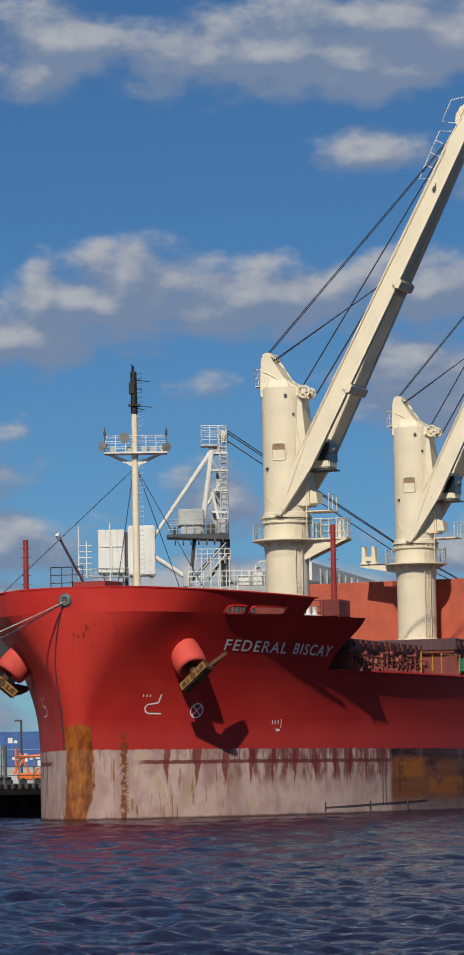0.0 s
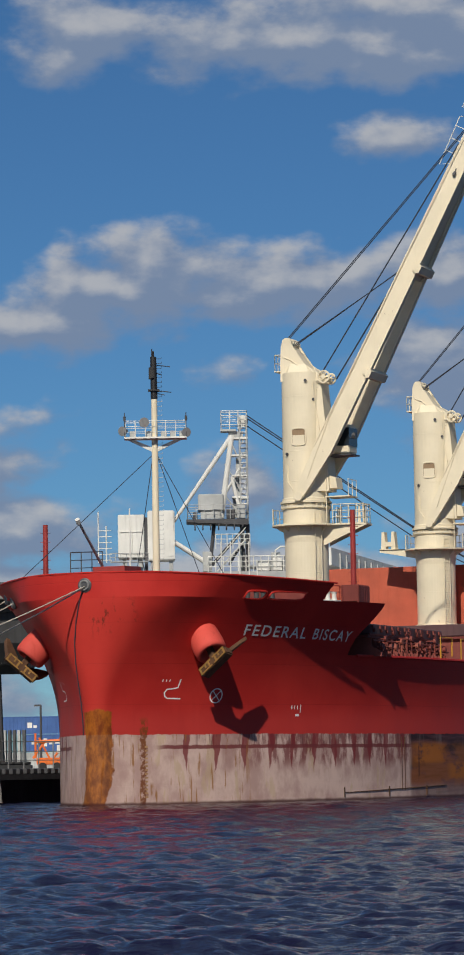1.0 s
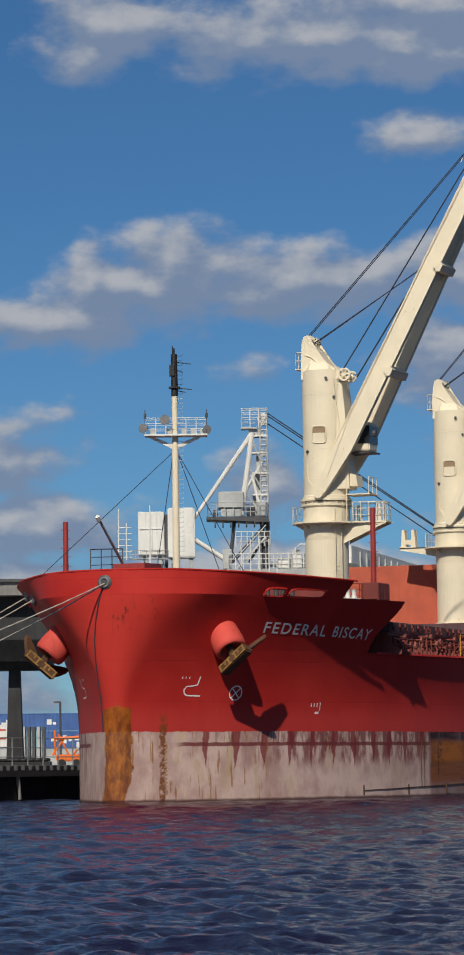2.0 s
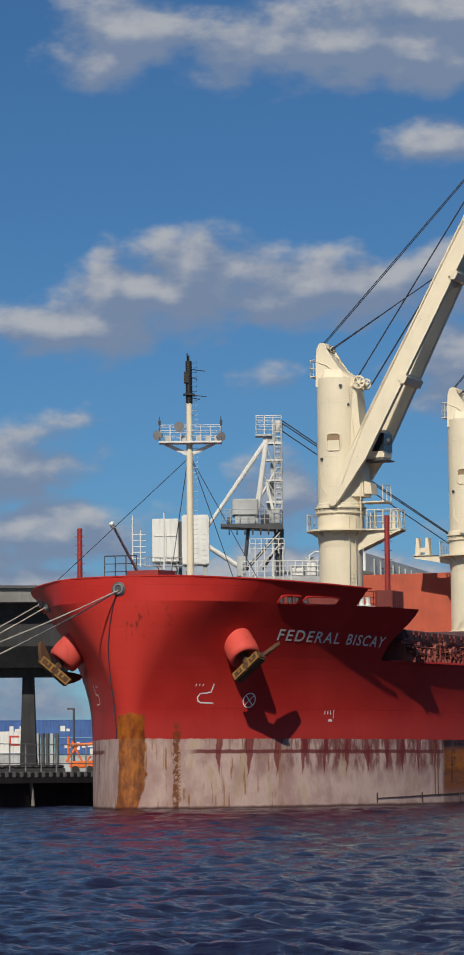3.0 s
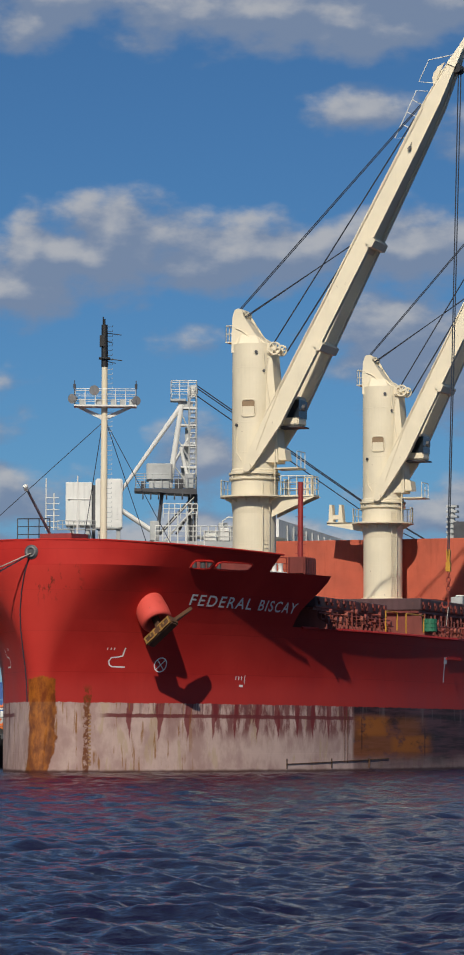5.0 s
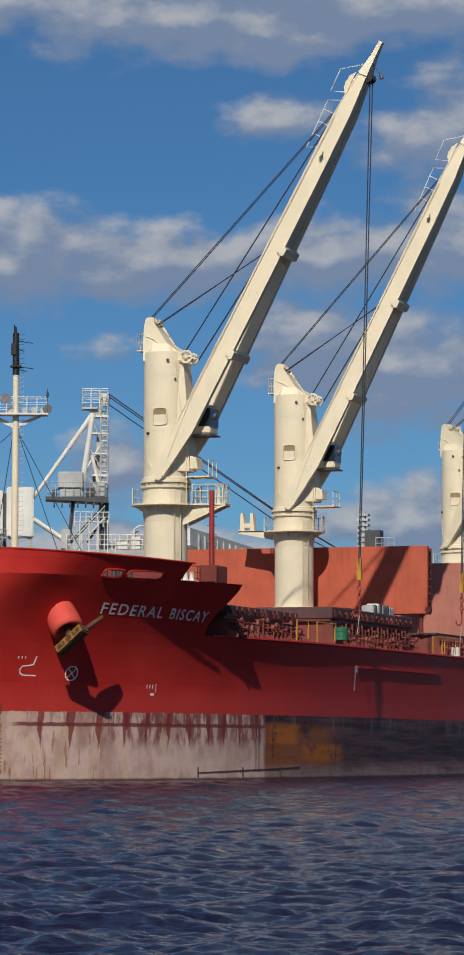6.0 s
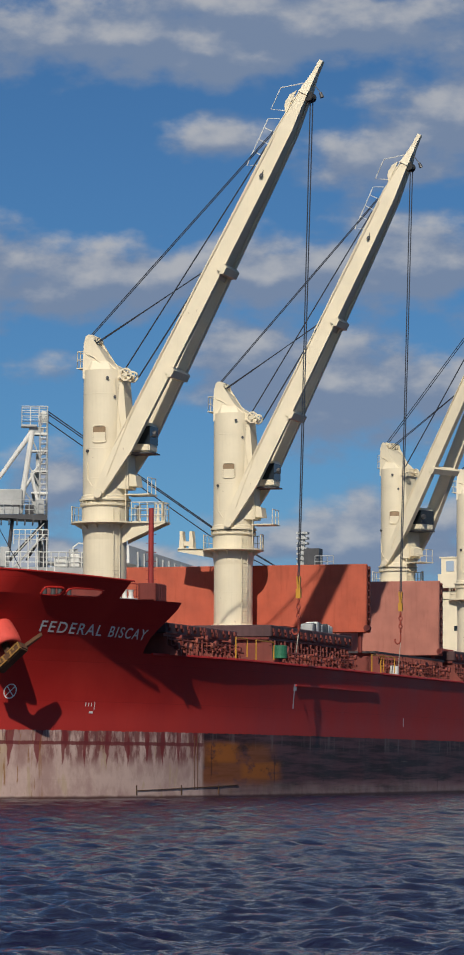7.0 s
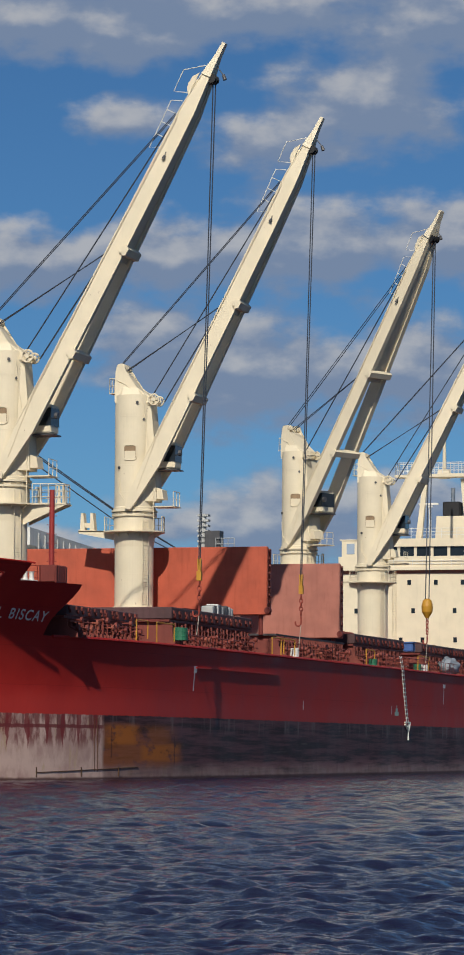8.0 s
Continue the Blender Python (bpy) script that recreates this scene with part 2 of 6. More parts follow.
def hull_material():
    """Red topsides over a worn grey boot-topping with rust, scrapes and run-down red."""
    m, nt, b = nodes_of("hull_paint")
    o = coords(nt)
    sep = nt.nodes.new("ShaderNodeSeparateXYZ")
    nt.links.new(o, sep.inputs[0])
    x, y, z = sep.outputs

    def mul(*v):
        r = v[0]
        for w in v[1:]:
            r = math_node(nt, "MULTIPLY", r, w)
        return r

    def add(p, q):
        return math_node(nt, "ADD", p, q)

    def jitter(scale, amount, stretch=None):
        return math_node(nt, "MULTIPLY", math_node(nt, "SUBTRACT", noise_node(nt, o, scale, 4, 0.6, stretch), 0.5), amount)

    def bell(v, centre, width, soft):
        return ramp(nt, math_node(nt, "ABSOLUTE", math_node(nt, "SUBTRACT", v, centre)), width, width + soft, 1.0, 0.0)

    big = noise_node(nt, o, 0.25, 5)
    fine = noise_node(nt, o, 2.5, 6, 0.6, (1, 1, 0.15))
    red = mix_col(nt, ramp(nt, big, 0.3, 0.7), (0.40, 0.021, 0.017), (0.50, 0.032, 0.024))
    red = mix_col(nt, mul(ramp(nt, fine, 0.5, 0.8), 0.25), red, (0.34, 0.018, 0.016))
    # faded zone under the name, repainted squares along the strakes
    red = mix_col(nt, mul(ramp(nt, add(z, jitter(0.7, 0.8)), 5.4, 4.2), 0.35), red, (0.52, 0.06, 0.05))
    strake = bell(math_node(nt, "FRACT", math_node(nt, "DIVIDE", z, 2.1)), 0.5, 0.004, 0.006)
    red = mix_col(nt, mul(strake, 0.35), red, (0.25, 0.014, 0.012))
    # paler red down the round of the bow: faded paint and painted-in sunlight
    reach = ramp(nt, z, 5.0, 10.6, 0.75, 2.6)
    fade_lit = mul(ramp(nt, math_node(nt, "SUBTRACT", math_node(nt, "ABSOLUTE", add(x, jitter(0.6, 0.5))), reach), 0.15, -0.25), ramp(nt, y, 3.4, 2.4), ramp(nt, z, 10.72, 10.68))
    red = mix_col(nt, mul(fade_lit, 0.3), red, (0.54, 0.055, 0.038))
    # rust weeping below the centre lead
    weep = mul(ramp(nt, noise_node(nt, o, 2.2, 6, 0.7, (1, 1, 0.4)), 0.55, 0.63), bell(x, 1.3, 0.9, 0.5), ramp(nt, y, 2.4, 1.6), ramp(nt, z, 8.4, 9.7), ramp(nt, z, 10.9, 10.5))
    red = mix_col(nt, mul(weep, 0.85), red, (0.10, 0.022, 0.012))
    # grey paint with patches of older coats
    patch = noise_node(nt, o, 0.8, 6, 0.6, (1, 1, 0.7))
    grey = mix_col(nt, ramp(nt, patch, 0.35, 0.65), (0.45, 0.29, 0.25), (0.63, 0.45, 0.385))
    grey = mix_col(nt, mul(ramp(nt, noise_node(nt, o, 1.3, 5, 0.6, (1, 1, 0.3)), 0.56, 0.66), 0.5), grey, (0.50, 0.36, 0.20))
    # blotched red older coat under the waterline's top
    blotch = mul(ramp(nt, noise_node(nt, o, 1.1, 7, 0.68, (1, 1, 0.35)), 0.45, 0.57), ramp(nt, z, 1.5, 2.5), ramp(nt, y, 4.0, 11.0))
    grey = mix_col(nt, mul(blotch, 0.85), grey, (0.17, 0.035, 0.035))
    hatch = mul(ramp(nt, noise_node(nt, o, 3.2, 4, 0.6, (1, 1, 0.12)), 0.5, 0.62), ramp(nt, z, 2.9, 3.2), ramp(nt, y, 3.5, 6.0))
    grey = mix_col(nt, mul(hatch, 0.8), grey, (0.14, 0.05, 0.05))
    # red runs, wide at the top and drawn to a point
    cell = math_node(nt, "DIVIDE", add(y, jitter(0.25, 1.6)), 1.72)
    off = math_node(nt, "ABSOLUTE", math_node(nt, "SUBTRACT", math_node(nt, "FRACT", cell), 0.5))
    wid = ramp(nt, add(z, jitter(0.9, 1.0, (1, 1, 0.01))), 1.3, 3.3, -0.02, 0.13)
    runs = mul(ramp(nt, math_node(nt, "SUBTRACT", wid, off), -0.02, 0.02), ramp(nt, y, 3.0, 4.0), ramp(nt, y, 24.0, 22.0))
    grey = mix_col(nt, mul(runs, 0.85), grey, (0.19, 0.024, 0.028))
    belt = mul(bell(add(z, jitter(2.0, 0.15)), 3.02, 0.07, 0.06), ramp(nt, y, 2.4, 3.2), ramp(nt, y, 23.0, 22.0))
    grey = mix_col(nt, mul(belt, 0.9), grey, (0.16, 0.03, 0.032))
    # scraped dark zone amidships: a hard forward edge, long streaks along the side, orange rust near its start
    edge = add(y, jitter(1.6, 0.5, (1, 1, 0.3)))
    streaks = noise_node(nt, o, 1.0, 7, 0.7, (1, 0.10, 2.4))
    uprights = noise_node(nt, o, 1.1, 5, 0.65, (1, 1, 0.15))
    mid = mul(ramp(nt, edge, 22.2, 22.7), ramp(nt, add(z, jitter(0.8, 1.1, (1, 0.15, 1.5))), 0.25, 1.0, 0.55, 1.0))
    dark = mix_col(nt, ramp(nt, streaks, 0.36, 0.62), (0.020, 0.009, 0.011), (0.135, 0.055, 0.06))
    dark = mix_col(nt, mul(ramp(nt, uprights, 0.52, 0.66), ramp(nt, add(z, jitter(1.0, 0.6)), 2.5, 3.1), 0.75), dark, (0.17, 0.12, 0.115))
    dark = mix_col(nt, mul(ramp(nt, z, 1.5, 0.7), ramp(nt, streaks, 0.35, 0.6), ramp(nt, y, 34.0, 48.0)), dark, (0.22, 0.10, 0.10))
    spots = math_node(nt, "MAXIMUM", mul(bell(y, 25.0, 1.3, 2.0), bell(z, 2.55, 0.35, 0.5)), mul(bell(y, 30.5, 2.0, 2.5), bell(z, 1.55, 0.3, 0.5)))
    spots = math_node(nt, "MAXIMUM", spots, mul(bell(y, 27.0, 4.0, 3.0), bell(z, 1.9, 0.9, 0.6), 0.5))
    rusty = mul(spots, ramp(nt, noise_node(nt, o, 0.8, 6, 0.65, (1, 0.6, 1.6)), 0.28, 0.48))
    dark = mix_col(nt, mul(rusty, 0.93), dark, (0.42, 0.13, 0.018))
    seam = mul(bell(math_node(nt, "FRACT", math_node(nt, "DIVIDE", y, 9.4)), 0.5, 0.008, 0.006), ramp(nt, noise_node(nt, o, 0.9, 3), 0.45, 0.55))
    dark = mix_col(nt, mul(seam, 0.6), dark, (0.05, 0.014, 0.016))
    grey = mix_col(nt, mul(mid, ramp(nt, streaks, 0.22, 0.42, 0.75, 1.0)), grey, dark)
    # orange rust down the round of the stem, and one column beside it
    stem_rust = mul(bell(add(x, add(jitter(1.2, 0.5), ramp(nt, z, 1.6, 0.0, 0.0, 0.35))), 0.12, 0.66, 0.07), ramp(nt, y, 1.4, 1.1), ramp(nt, add(z, jitter(1.5, 0.8)), 5.0, 4.85))
    orange = mix_col(nt, ramp(nt, noise_node(nt, o, 2.3, 6, 0.65, (1, 1, 0.5)), 0.35, 0.65), (0.14, 0.036, 0.007), (0.36, 0.115, 0.012))
    column = mul(bell(add(y, jitter(5.0, 0.45, (1, 1, 0.6))), 1.98, 0.10, 0.10), ramp(nt, x, 0.0, 0.3), ramp(nt, z, 4.7, 4.2), ramp(nt, noise_node(nt, o, 3.0, 5, 0.7), 0.38, 0.5))
    dribble = mul(ramp(nt, noise_node(nt, o, 4.5, 4, 0.6, (1, 1, 0.08)), 0.57, 0.63), ramp(nt, noise_node(nt, o, 0.6, 3), 0.40, 0.50), ramp(nt, y, 9.0, 7.0))
    grey = mix_col(nt, mul(dribble, 0.85), grey, (0.30, 0.13, 0.03))
    line_z = add(z, jitter(2.2, 0.16, (1, 1, 0.2)))
    topside = ramp(nt, line_z, Z_BOOT - 0.02, Z_BOOT + 0.03)
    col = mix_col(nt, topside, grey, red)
    col = mix_col(nt, mul(column, 0.92), col, (0.17, 0.05, 0.012))
    col = mix_col(nt, mul(stem_rust, 0.93), col, orange)
    # weed and damp at the water's edge
    damp = ramp(nt, add(z, jitter(2.0, 0.16)), 0.24, 0.08)
    col = mix_col(nt, mul(damp, 0.88), col, (0.06, 0.016, 0.014))
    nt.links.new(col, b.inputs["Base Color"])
    nt.links.new(ramp(nt, big, 0.3, 0.7, 0.5, 0.6), b.inputs["Roughness"])
    b.inputs["Specular IOR Level"].default_value = 0.15
    bp = nt.nodes.new("ShaderNodeBump")
    bp.inputs["Strength"].default_value, bp.inputs["Distance"].default_value = 0.22, 0.05
    nt.links.new(add(noise_node(nt, o, 0.55, 2), mul(strake, -0.4)), bp.inputs["Height"])
    nt.links.new(bp.outputs[0], b.inputs["Normal"])
    return m


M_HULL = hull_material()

ship = thing("cargo_ship", "red bulk cargo ship moored at a quay, worn grey boot-topping", "ship")
bm = bmesh.new()
zs = [-2.0, -0.5, 0.5, 1.5, 2.5, 3.4, Z_BOOT, 4.2, 4.8, 5.4, 6.0, 6.6, 7.2, 7.6, Z_MAIN]
shell(bm, zs, LENGTH)
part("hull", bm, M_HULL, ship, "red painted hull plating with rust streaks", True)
bm = bmesh.new()
shell(bm, [Z_MAIN, 8.4, 8.8, 9.2, 9.6, 10.0, 10.4, Z_KNUCKLE], FC_END, cut=lambda z: FC_END - 0.9 * (1 - smooth(8.6, 10.75, z)))
part("forecastle_side", bm, M_HULL, ship, "flared red forecastle plating", True)
bm = bmesh.new()
shell(bm, [Z_KNUCKLE, 11.12, 11.5, 12.2], 10.25, 0.0, rim, [(4.66, 5.88, 10.6, 11.12), (6.05, 8.46, 10.6, 11.12)])
part("bulwark", bm, M_HULL, ship, "upright red bulwark round the bow", True)


def deck_sheet(bm, z, y0, y1, step=1.0, inset=0.05):
    n = max(2, int((y1 - y0) / step))
    rows = []
    for i in range(n + 1):
        y = y0 + (y1 - y0) * i / n
        w = max(0.02, half(y, z) - inset)
        rows.append((bm.verts.new((-w, y, z)), bm.verts.new((w, y, z))))
    for a, b in zip(rows, rows[1:]):
        bm.faces.new((a[0], a[1], b[1], b[0]))


bm = bmesh.new()
deck_sheet(bm, Z_KNUCKLE - 0.05, -0.7, FC_END - 0.05, 0.5)
part("forecastle_deck", bm, M_DECK, ship, "red painted steel deck")
bm = bmesh.new()
deck_sheet(bm, Z_MAIN - 0.03, FC_END - 1, LENGTH, 4)
part("main_deck", bm, M_DECK, ship)
# unseen plate added in dark maroon so the bulwark openings look shaded inside
bm = bmesh.new()
slab(bm, [(-8.2, 13.6, FD0), (8.2, 13.6, FD0), (8.2, 13.6, 11.62), (-8.2, 13.6, 11.62)], (0, 0.08, 0))
for x in range(-8, 9, 2):
    slab(bm, [(x, 13.68, FD0), (x, 14.3, FD0), (x, 13.68, 11.5)], (0.05, 0, 0))
part("added_breakwater", bm, M_MAROON, ship)
bm = bmesh.new()
w = half(FC_END - 1.75, Z_MAIN)
box(bm, -w + 0.3, w - 0.3, FC_END - 1.75, FC_END - 1.65, Z_MAIN - 0.02, Z_KNUCKLE - 0.06)
part("forecastle_bulkhead", bm, M_DECK, ship)




# ---- fittings of the bow ----
def on_hull(y, z, side=1, lift=0.012):
    """A point on the plating, a little proud of it."""
    e = 0.02
    nx = Vector((1, -(half(y + e, z) - half(y - e, z)) / (2 * e), -(half(y, z + e) - half(y, z - e)) / (2 * e))).normalized()
    p = Vector((half(y, z), y, z)) + nx * lift
    return Vector((side * p.x, p.y, p.z))


def stroke(bm, pts, w, side=1):
    """A painted stroke along (y, z) points laid on the plating."""
    fine = []
    for (y0, z0), (y1, z1) in zip(pts, pts[1:]):
        n = max(1, int(math.hypot(y1 - y0, z1 - z0) / 0.12))
        fine += [(y0 + (y1 - y0) * i / n, z0 + (z1 - z0) * i / n) for i in range(n)]
    fine.append(pts[-1])
    rows = []
    for i, (y, z) in enumerate(fine):
        a, b = fine[max(0, i - 1)], fine[min(len(fine) - 1, i + 1)]
        d = Vector((b[0] - a[0], b[1] - a[1])).normalized() * (w / 2)
        rows.append((bm.verts.new(on_hull(y - d.y, z + d.x, side)), bm.verts.new(on_hull(y + d.y, z - d.x, side))))
    for a, b in zip(rows, rows[1:]):
        bm.faces.new((a[0], a[1], b[1], b[0]))


M_MARK = paint("mark_white", (0.80, 0.76, 0.72), 0.6, 0.12, 0.15, 2.0)


def hull_text(words, y0, y1, z, height, shear=0.0, drop=0.0):
    """Welded letters following the plating from y0 to y1."""
    cu = bpy.data.curves.new("letters", "FONT")
    cu.body, cu.size = words, 1.0
    cu.offset, cu.space_character, cu.space_word, cu.shear = 0.012, 1.22, 1.35, shear
    tmp = bpy.data.objects.new("letters", cu)
    scene.collection.objects.link(tmp)
    bpy.context.view_layer.update()
    me = bpy.data.meshes.new_from_object(tmp)
    bpy.data.objects.remove(tmp)
    bm = bmesh.new()
    bm.from_mesh(me)
    bmesh.ops.subdivide_edges(bm, edges=[e for e in bm.edges if e.calc_length() > 0.35], cuts=2)
    xs = [v.co.x for v in bm.verts]
    ys = [v.co.y for v in bm.verts]
    for v in bm.verts:
        u = (v.co.x - min(xs)) / (max(xs) - min(xs))
        t = (v.co.y - min(ys)) / (max(ys) - min(ys))
        v.co = on_hull(y0 + (y1 - y0) * u - 0.28 * height * t, z - drop * u + height * t, 1, 0.015)
    bmesh.ops.recalc_face_normals(bm, faces=bm.faces[:])
    return bm


part("ship_name", hull_text("FEDERAL", 6.05, 10.35, 8.86, 0.57, 0.0, 0.11), M_MARK, ship, "white ship's name lettering")
part("ship_name", hull_text("BISCAY", 10.9, 14.05, 8.74, 0.57, 0.0, 0.09), M_MARK, ship, "white ship's name lettering")


def marks(name, strokes, mat=M_MARK, label="", side=1):
    """Painted strokes on the plating, each a part: (y, z) points and a width."""
    for pts, w in strokes:
        bm = bmesh.new()
        stroke(bm, pts, w, side)
        part(name, bm, mat, ship, label)


ring = [(5.76 + 0.36 * math.cos(2 * math.pi * k / 20), 5.7 + 0.37 * math.sin(2 * math.pi * k / 20)) for k in range(21)]
marks("thruster_mark", [(ring, 0.06), ([(5.52, 5.44), (6.0, 5.96)], 0.05), ([(5.52, 5.96), (6.0, 5.44)], 0.05)], M_MARK, "white crossed-circle mark")
for side in (1, -1):
    marks("bulb_mark", [([(3.55, 6.55), (3.5, 6.12), (3.25, 6.06), (2.95, 6.03), (2.84, 5.85), (2.9, 5.66), (3.05, 5.56), (3.75, 5.54)], 0.07)], M_MARK, "white bulbous-bow mark", side)
    marks("draught_mark", [([(2.62 + 0.18 * k, 6.42), (2.62 + 0.18 * k, 6.54)], 0.045) for k in range(3)], M_MARK, "", side)
marks("draught_mark", [([(11.0 + 0.22 * k, 5.0), (11.0 + 0.22 * k, 5.2)], 0.06) for k in range(3)] + [([(11.68, 4.8), (11.68, 5.25)], 0.045), ([(11.3, 4.68), (11.6, 4.68)], 0.12)])

# draught mark columns, rusted over, aft of the stem
M_FADED = paint("faded_mark", (0.4, 0.22, 0.1), 0.7, 0.3, 0.6, 3.0)
for k in range(14):
    z = 0.45 + 0.2 * k
    bm = bmesh.new()
    stroke(bm, [(2.05, z), (2.2, z)], 0.09)
    part("draught_mark", bm, M_FADED, ship)

# rims of the bulwark openings
for side in (1, -1):
    for y0, y1 in ((4.68, 5.84), (6.1, 8.42)):
        bm = bmesh.new()
        pts = []
        for k in range(25):
            a = 2 * math.pi * k / 24
            c, s = math.cos(a), math.sin(a)
            yy = (y0 + y1) / 2 + (y1 - y0) / 2 * math.copysign(abs(c) ** 0.45, c)
            zz = 10.93 + 0.21 * math.copysign(abs(s) ** 0.45, s)
            pts.append(on_hull(yy, zz, side, 0.03))
        line(bm, pts, 0.055)
        part("fairlead_rim", bm, M_HULL, ship)

# rubbing rail low on the side
bm = bmesh.new()
line(bm, [on_hull(15.4 + 0.9 * k, 0.45 + 0.022 * k, 1, 0.01) for k in range(14)], 0.03, 5)
for k in (0, 5, 10):
    rod(bm, on_hull(15.4 + 0.9 * k, 0.2, 1, 0.02), on_hull(15.4 + 0.9 * k, 0.75, 1, 0.02), 0.04, n=5)
part("rubbing_rail", bm, M_RUSTY, ship)
bm = bmesh.new()
for y in (21.4, 21.75):
    line(bm, [on_hull(y, z, 1, 0.01) for z in (0.5, 1.2, 2.0, 2.8, 3.5)], 0.02, 5)
part("draught_guide", bm, M_RUSTY, ship)

# the ledge on the port side
bm = bmesh.new()
slab(bm, [on_hull(36.2, 6.78, 1, 0), on_hull(45, 6.78, 1, 0), on_hull(54.4, 6.78, 1, 0), on_hull(54.4, 6.78, 1, 0.09), on_hull(45, 6.78, 1, 0.09), on_hull(36.2, 6.78, 1, 0.09)], (0, 0, -0.1))
part("side_ledge", bm, M_HULL, ship)
marks("load_mark", [([(36.1, 6.4), (36.1, 5.3)], 0.16), ([(35.9, 6.6), (36.5, 6.6)], 0.4), ([(105.4, 6.8), (105.4, 5.5)], 0.16), ([(105.0, 6.95), (105.9, 6.95)], 0.3), ([(61.1, 4.5), (61.1, 5.1)], 0.14), ([(87.2, 4.5), (87.2, 5.1)], 0.14)])
marks("triangle_mark", [([(88.2, 4.55), (89.5, 4.55)], 0.3), ([(88.5, 4.83), (89.2, 4.83)], 0.25), ([(88.75, 5.07), (88.98, 5.07)], 0.22)], paint("mark_green_white", (0.45, 0.6, 0.5), 0.6, 0.1))

# deck edge strip of the side
bm = bmesh.new()
ys = [FC_END + 1.5 * k for k in range(int((150 - FC_END) / 1.5))]
line(bm, [on_hull(y, Z_MAIN - 0.02, 1, 0.0) for y in ys], 0.09, 6)
part("gunwale_bar", bm, M_HULL, ship)
bm = bmesh.new()
line(bm, [Vector((sd * half(y, rim(y) - 0.02), y, rim(y))) for sd, y in [(-1, 10.2 - 0.5 * k) for k in range(20)] + [(-1, -0.3), (-1, -0.6), (-1, -0.8), (1, -0.95), (1, -0.8), (1, -0.6), (1, -0.3)] + [(1, 0.3 + 0.5 * k) for k in range(20)] + [(1, 10.2)]], 0.05, 6)
part("bulwark_rail", bm, M_HULL, ship)


M_PODRED = paint("pod_red", (0.60, 0.07, 0.05), 0.75, 0.12, 0.1)


M_OCHRE = paint("worn_ochre", (0.30, 0.16, 0.035), 0.7, 0.35, 0.5, 3.0)


def hawse_pod(side):
    """Bell-mouthed anchor bolster standing out from the flare, with the anchor drawn up under it."""
    d = Vector((side * 0.52, -0.40, -0.76)).normalized()
    q = d.to_track_quat("Z", "Y").to_matrix().to_4x4()
    skin = on_hull(3.9, 8.7, side, 0.0)
    base = skin - d * 0.45
    bm = bmesh.new()
    lathe(bm, [(0.45, -1.3), (0.66, -0.5), (0.80, 0.3), (0.86, 1.0), (0.85, 1.4), (0.78, 1.56), (0.66, 1.6), (0.54, 1.52), (0.45, 1.2)], 32)
    bmesh.ops.transform(bm, matrix=Matrix.Translation(base) @ q, verts=bm.verts[:])
    part("anchor_bolster", bm, M_PODRED, ship, "bright red bolster round the hawse pipe", True)
    e = thing("anchor", "rusty yellow-edged stockless anchor housed under its bolster", "anchor", (0, 0, 0), 0, "bow anchors")
    # local x along the crown, local z out of the pipe
    xa = Vector((0.5, 0.0, 0.85)) if side > 0 else Vector((-0.35, -0.2, 0.75))
    xa = (xa - d * xa.dot(d)).normalized()
    ya = d.cross(xa)
    m = Matrix((xa, ya, d)).transposed().to_4x4()
    e.matrix_basis = Matrix.Translation(base + d * 1.35) @ m
    bm = bmesh.new()
    box(bm, -0.17, 0.17, -0.15, 0.15, -1.2, 0.9)
    bevel(bm, 0.04)
    part("shank", bm, M_RUSTY, e)
    bm = bmesh.new()
    box(bm, -1.0, 1.0, -0.30, 0.30, 0.62, 1.1)
    bevel(bm, 0.07, 2)
    part("crown", bm, M_RUSTY, e)
    inward = 1 if ya.dot(Vector((-0.37 * side, 0.93, 0))) > 0 else -1      # flukes lie in towards the plating
    for s in (-1, 1):
        bm = bmesh.new()
        slab(bm, [(s * 0.25, 0, 1.0), (s * 0.95, 0, 1.0), (s * 1.25, inward * 0.6, 0.6), (s * 1.5, inward * 1.35, 0.1), (s * 1.32, inward * 1.45, 0.033), (s * 0.85, inward * 1.0, 0.333), (s * 0.45, inward * 0.55, 0.633)], (0, 0, -0.24))
        bevel(bm, 0.03)
        part("fluke", bm, M_RUSTY, e)
        for x0, x1, z0, z1 in ((0.08, 0.95, 1.0, 1.07), (0.08, 0.95, 0.64, 0.71), (0.84, 0.94, 0.72, 0.99), (0.2, 0.3, 0.72, 0.99), (0.45, 0.55, 0.72, 0.88)):
            bm = bmesh.new()
            y0 = -inward * 0.315
            box(bm, min(s * x0, s * x1), max(s * x0, s * x1), y0 - 0.02, y0 + 0.02, z0, z1)
            part("yellow_edge", bm, M_OCHRE, e)
    return e


hawse_pod(1)
hawse_pod(-1)


M_CHOCK = paint("worn_steel", (0.2, 0.2, 0.2), 0.5, 0.3, 0.4)


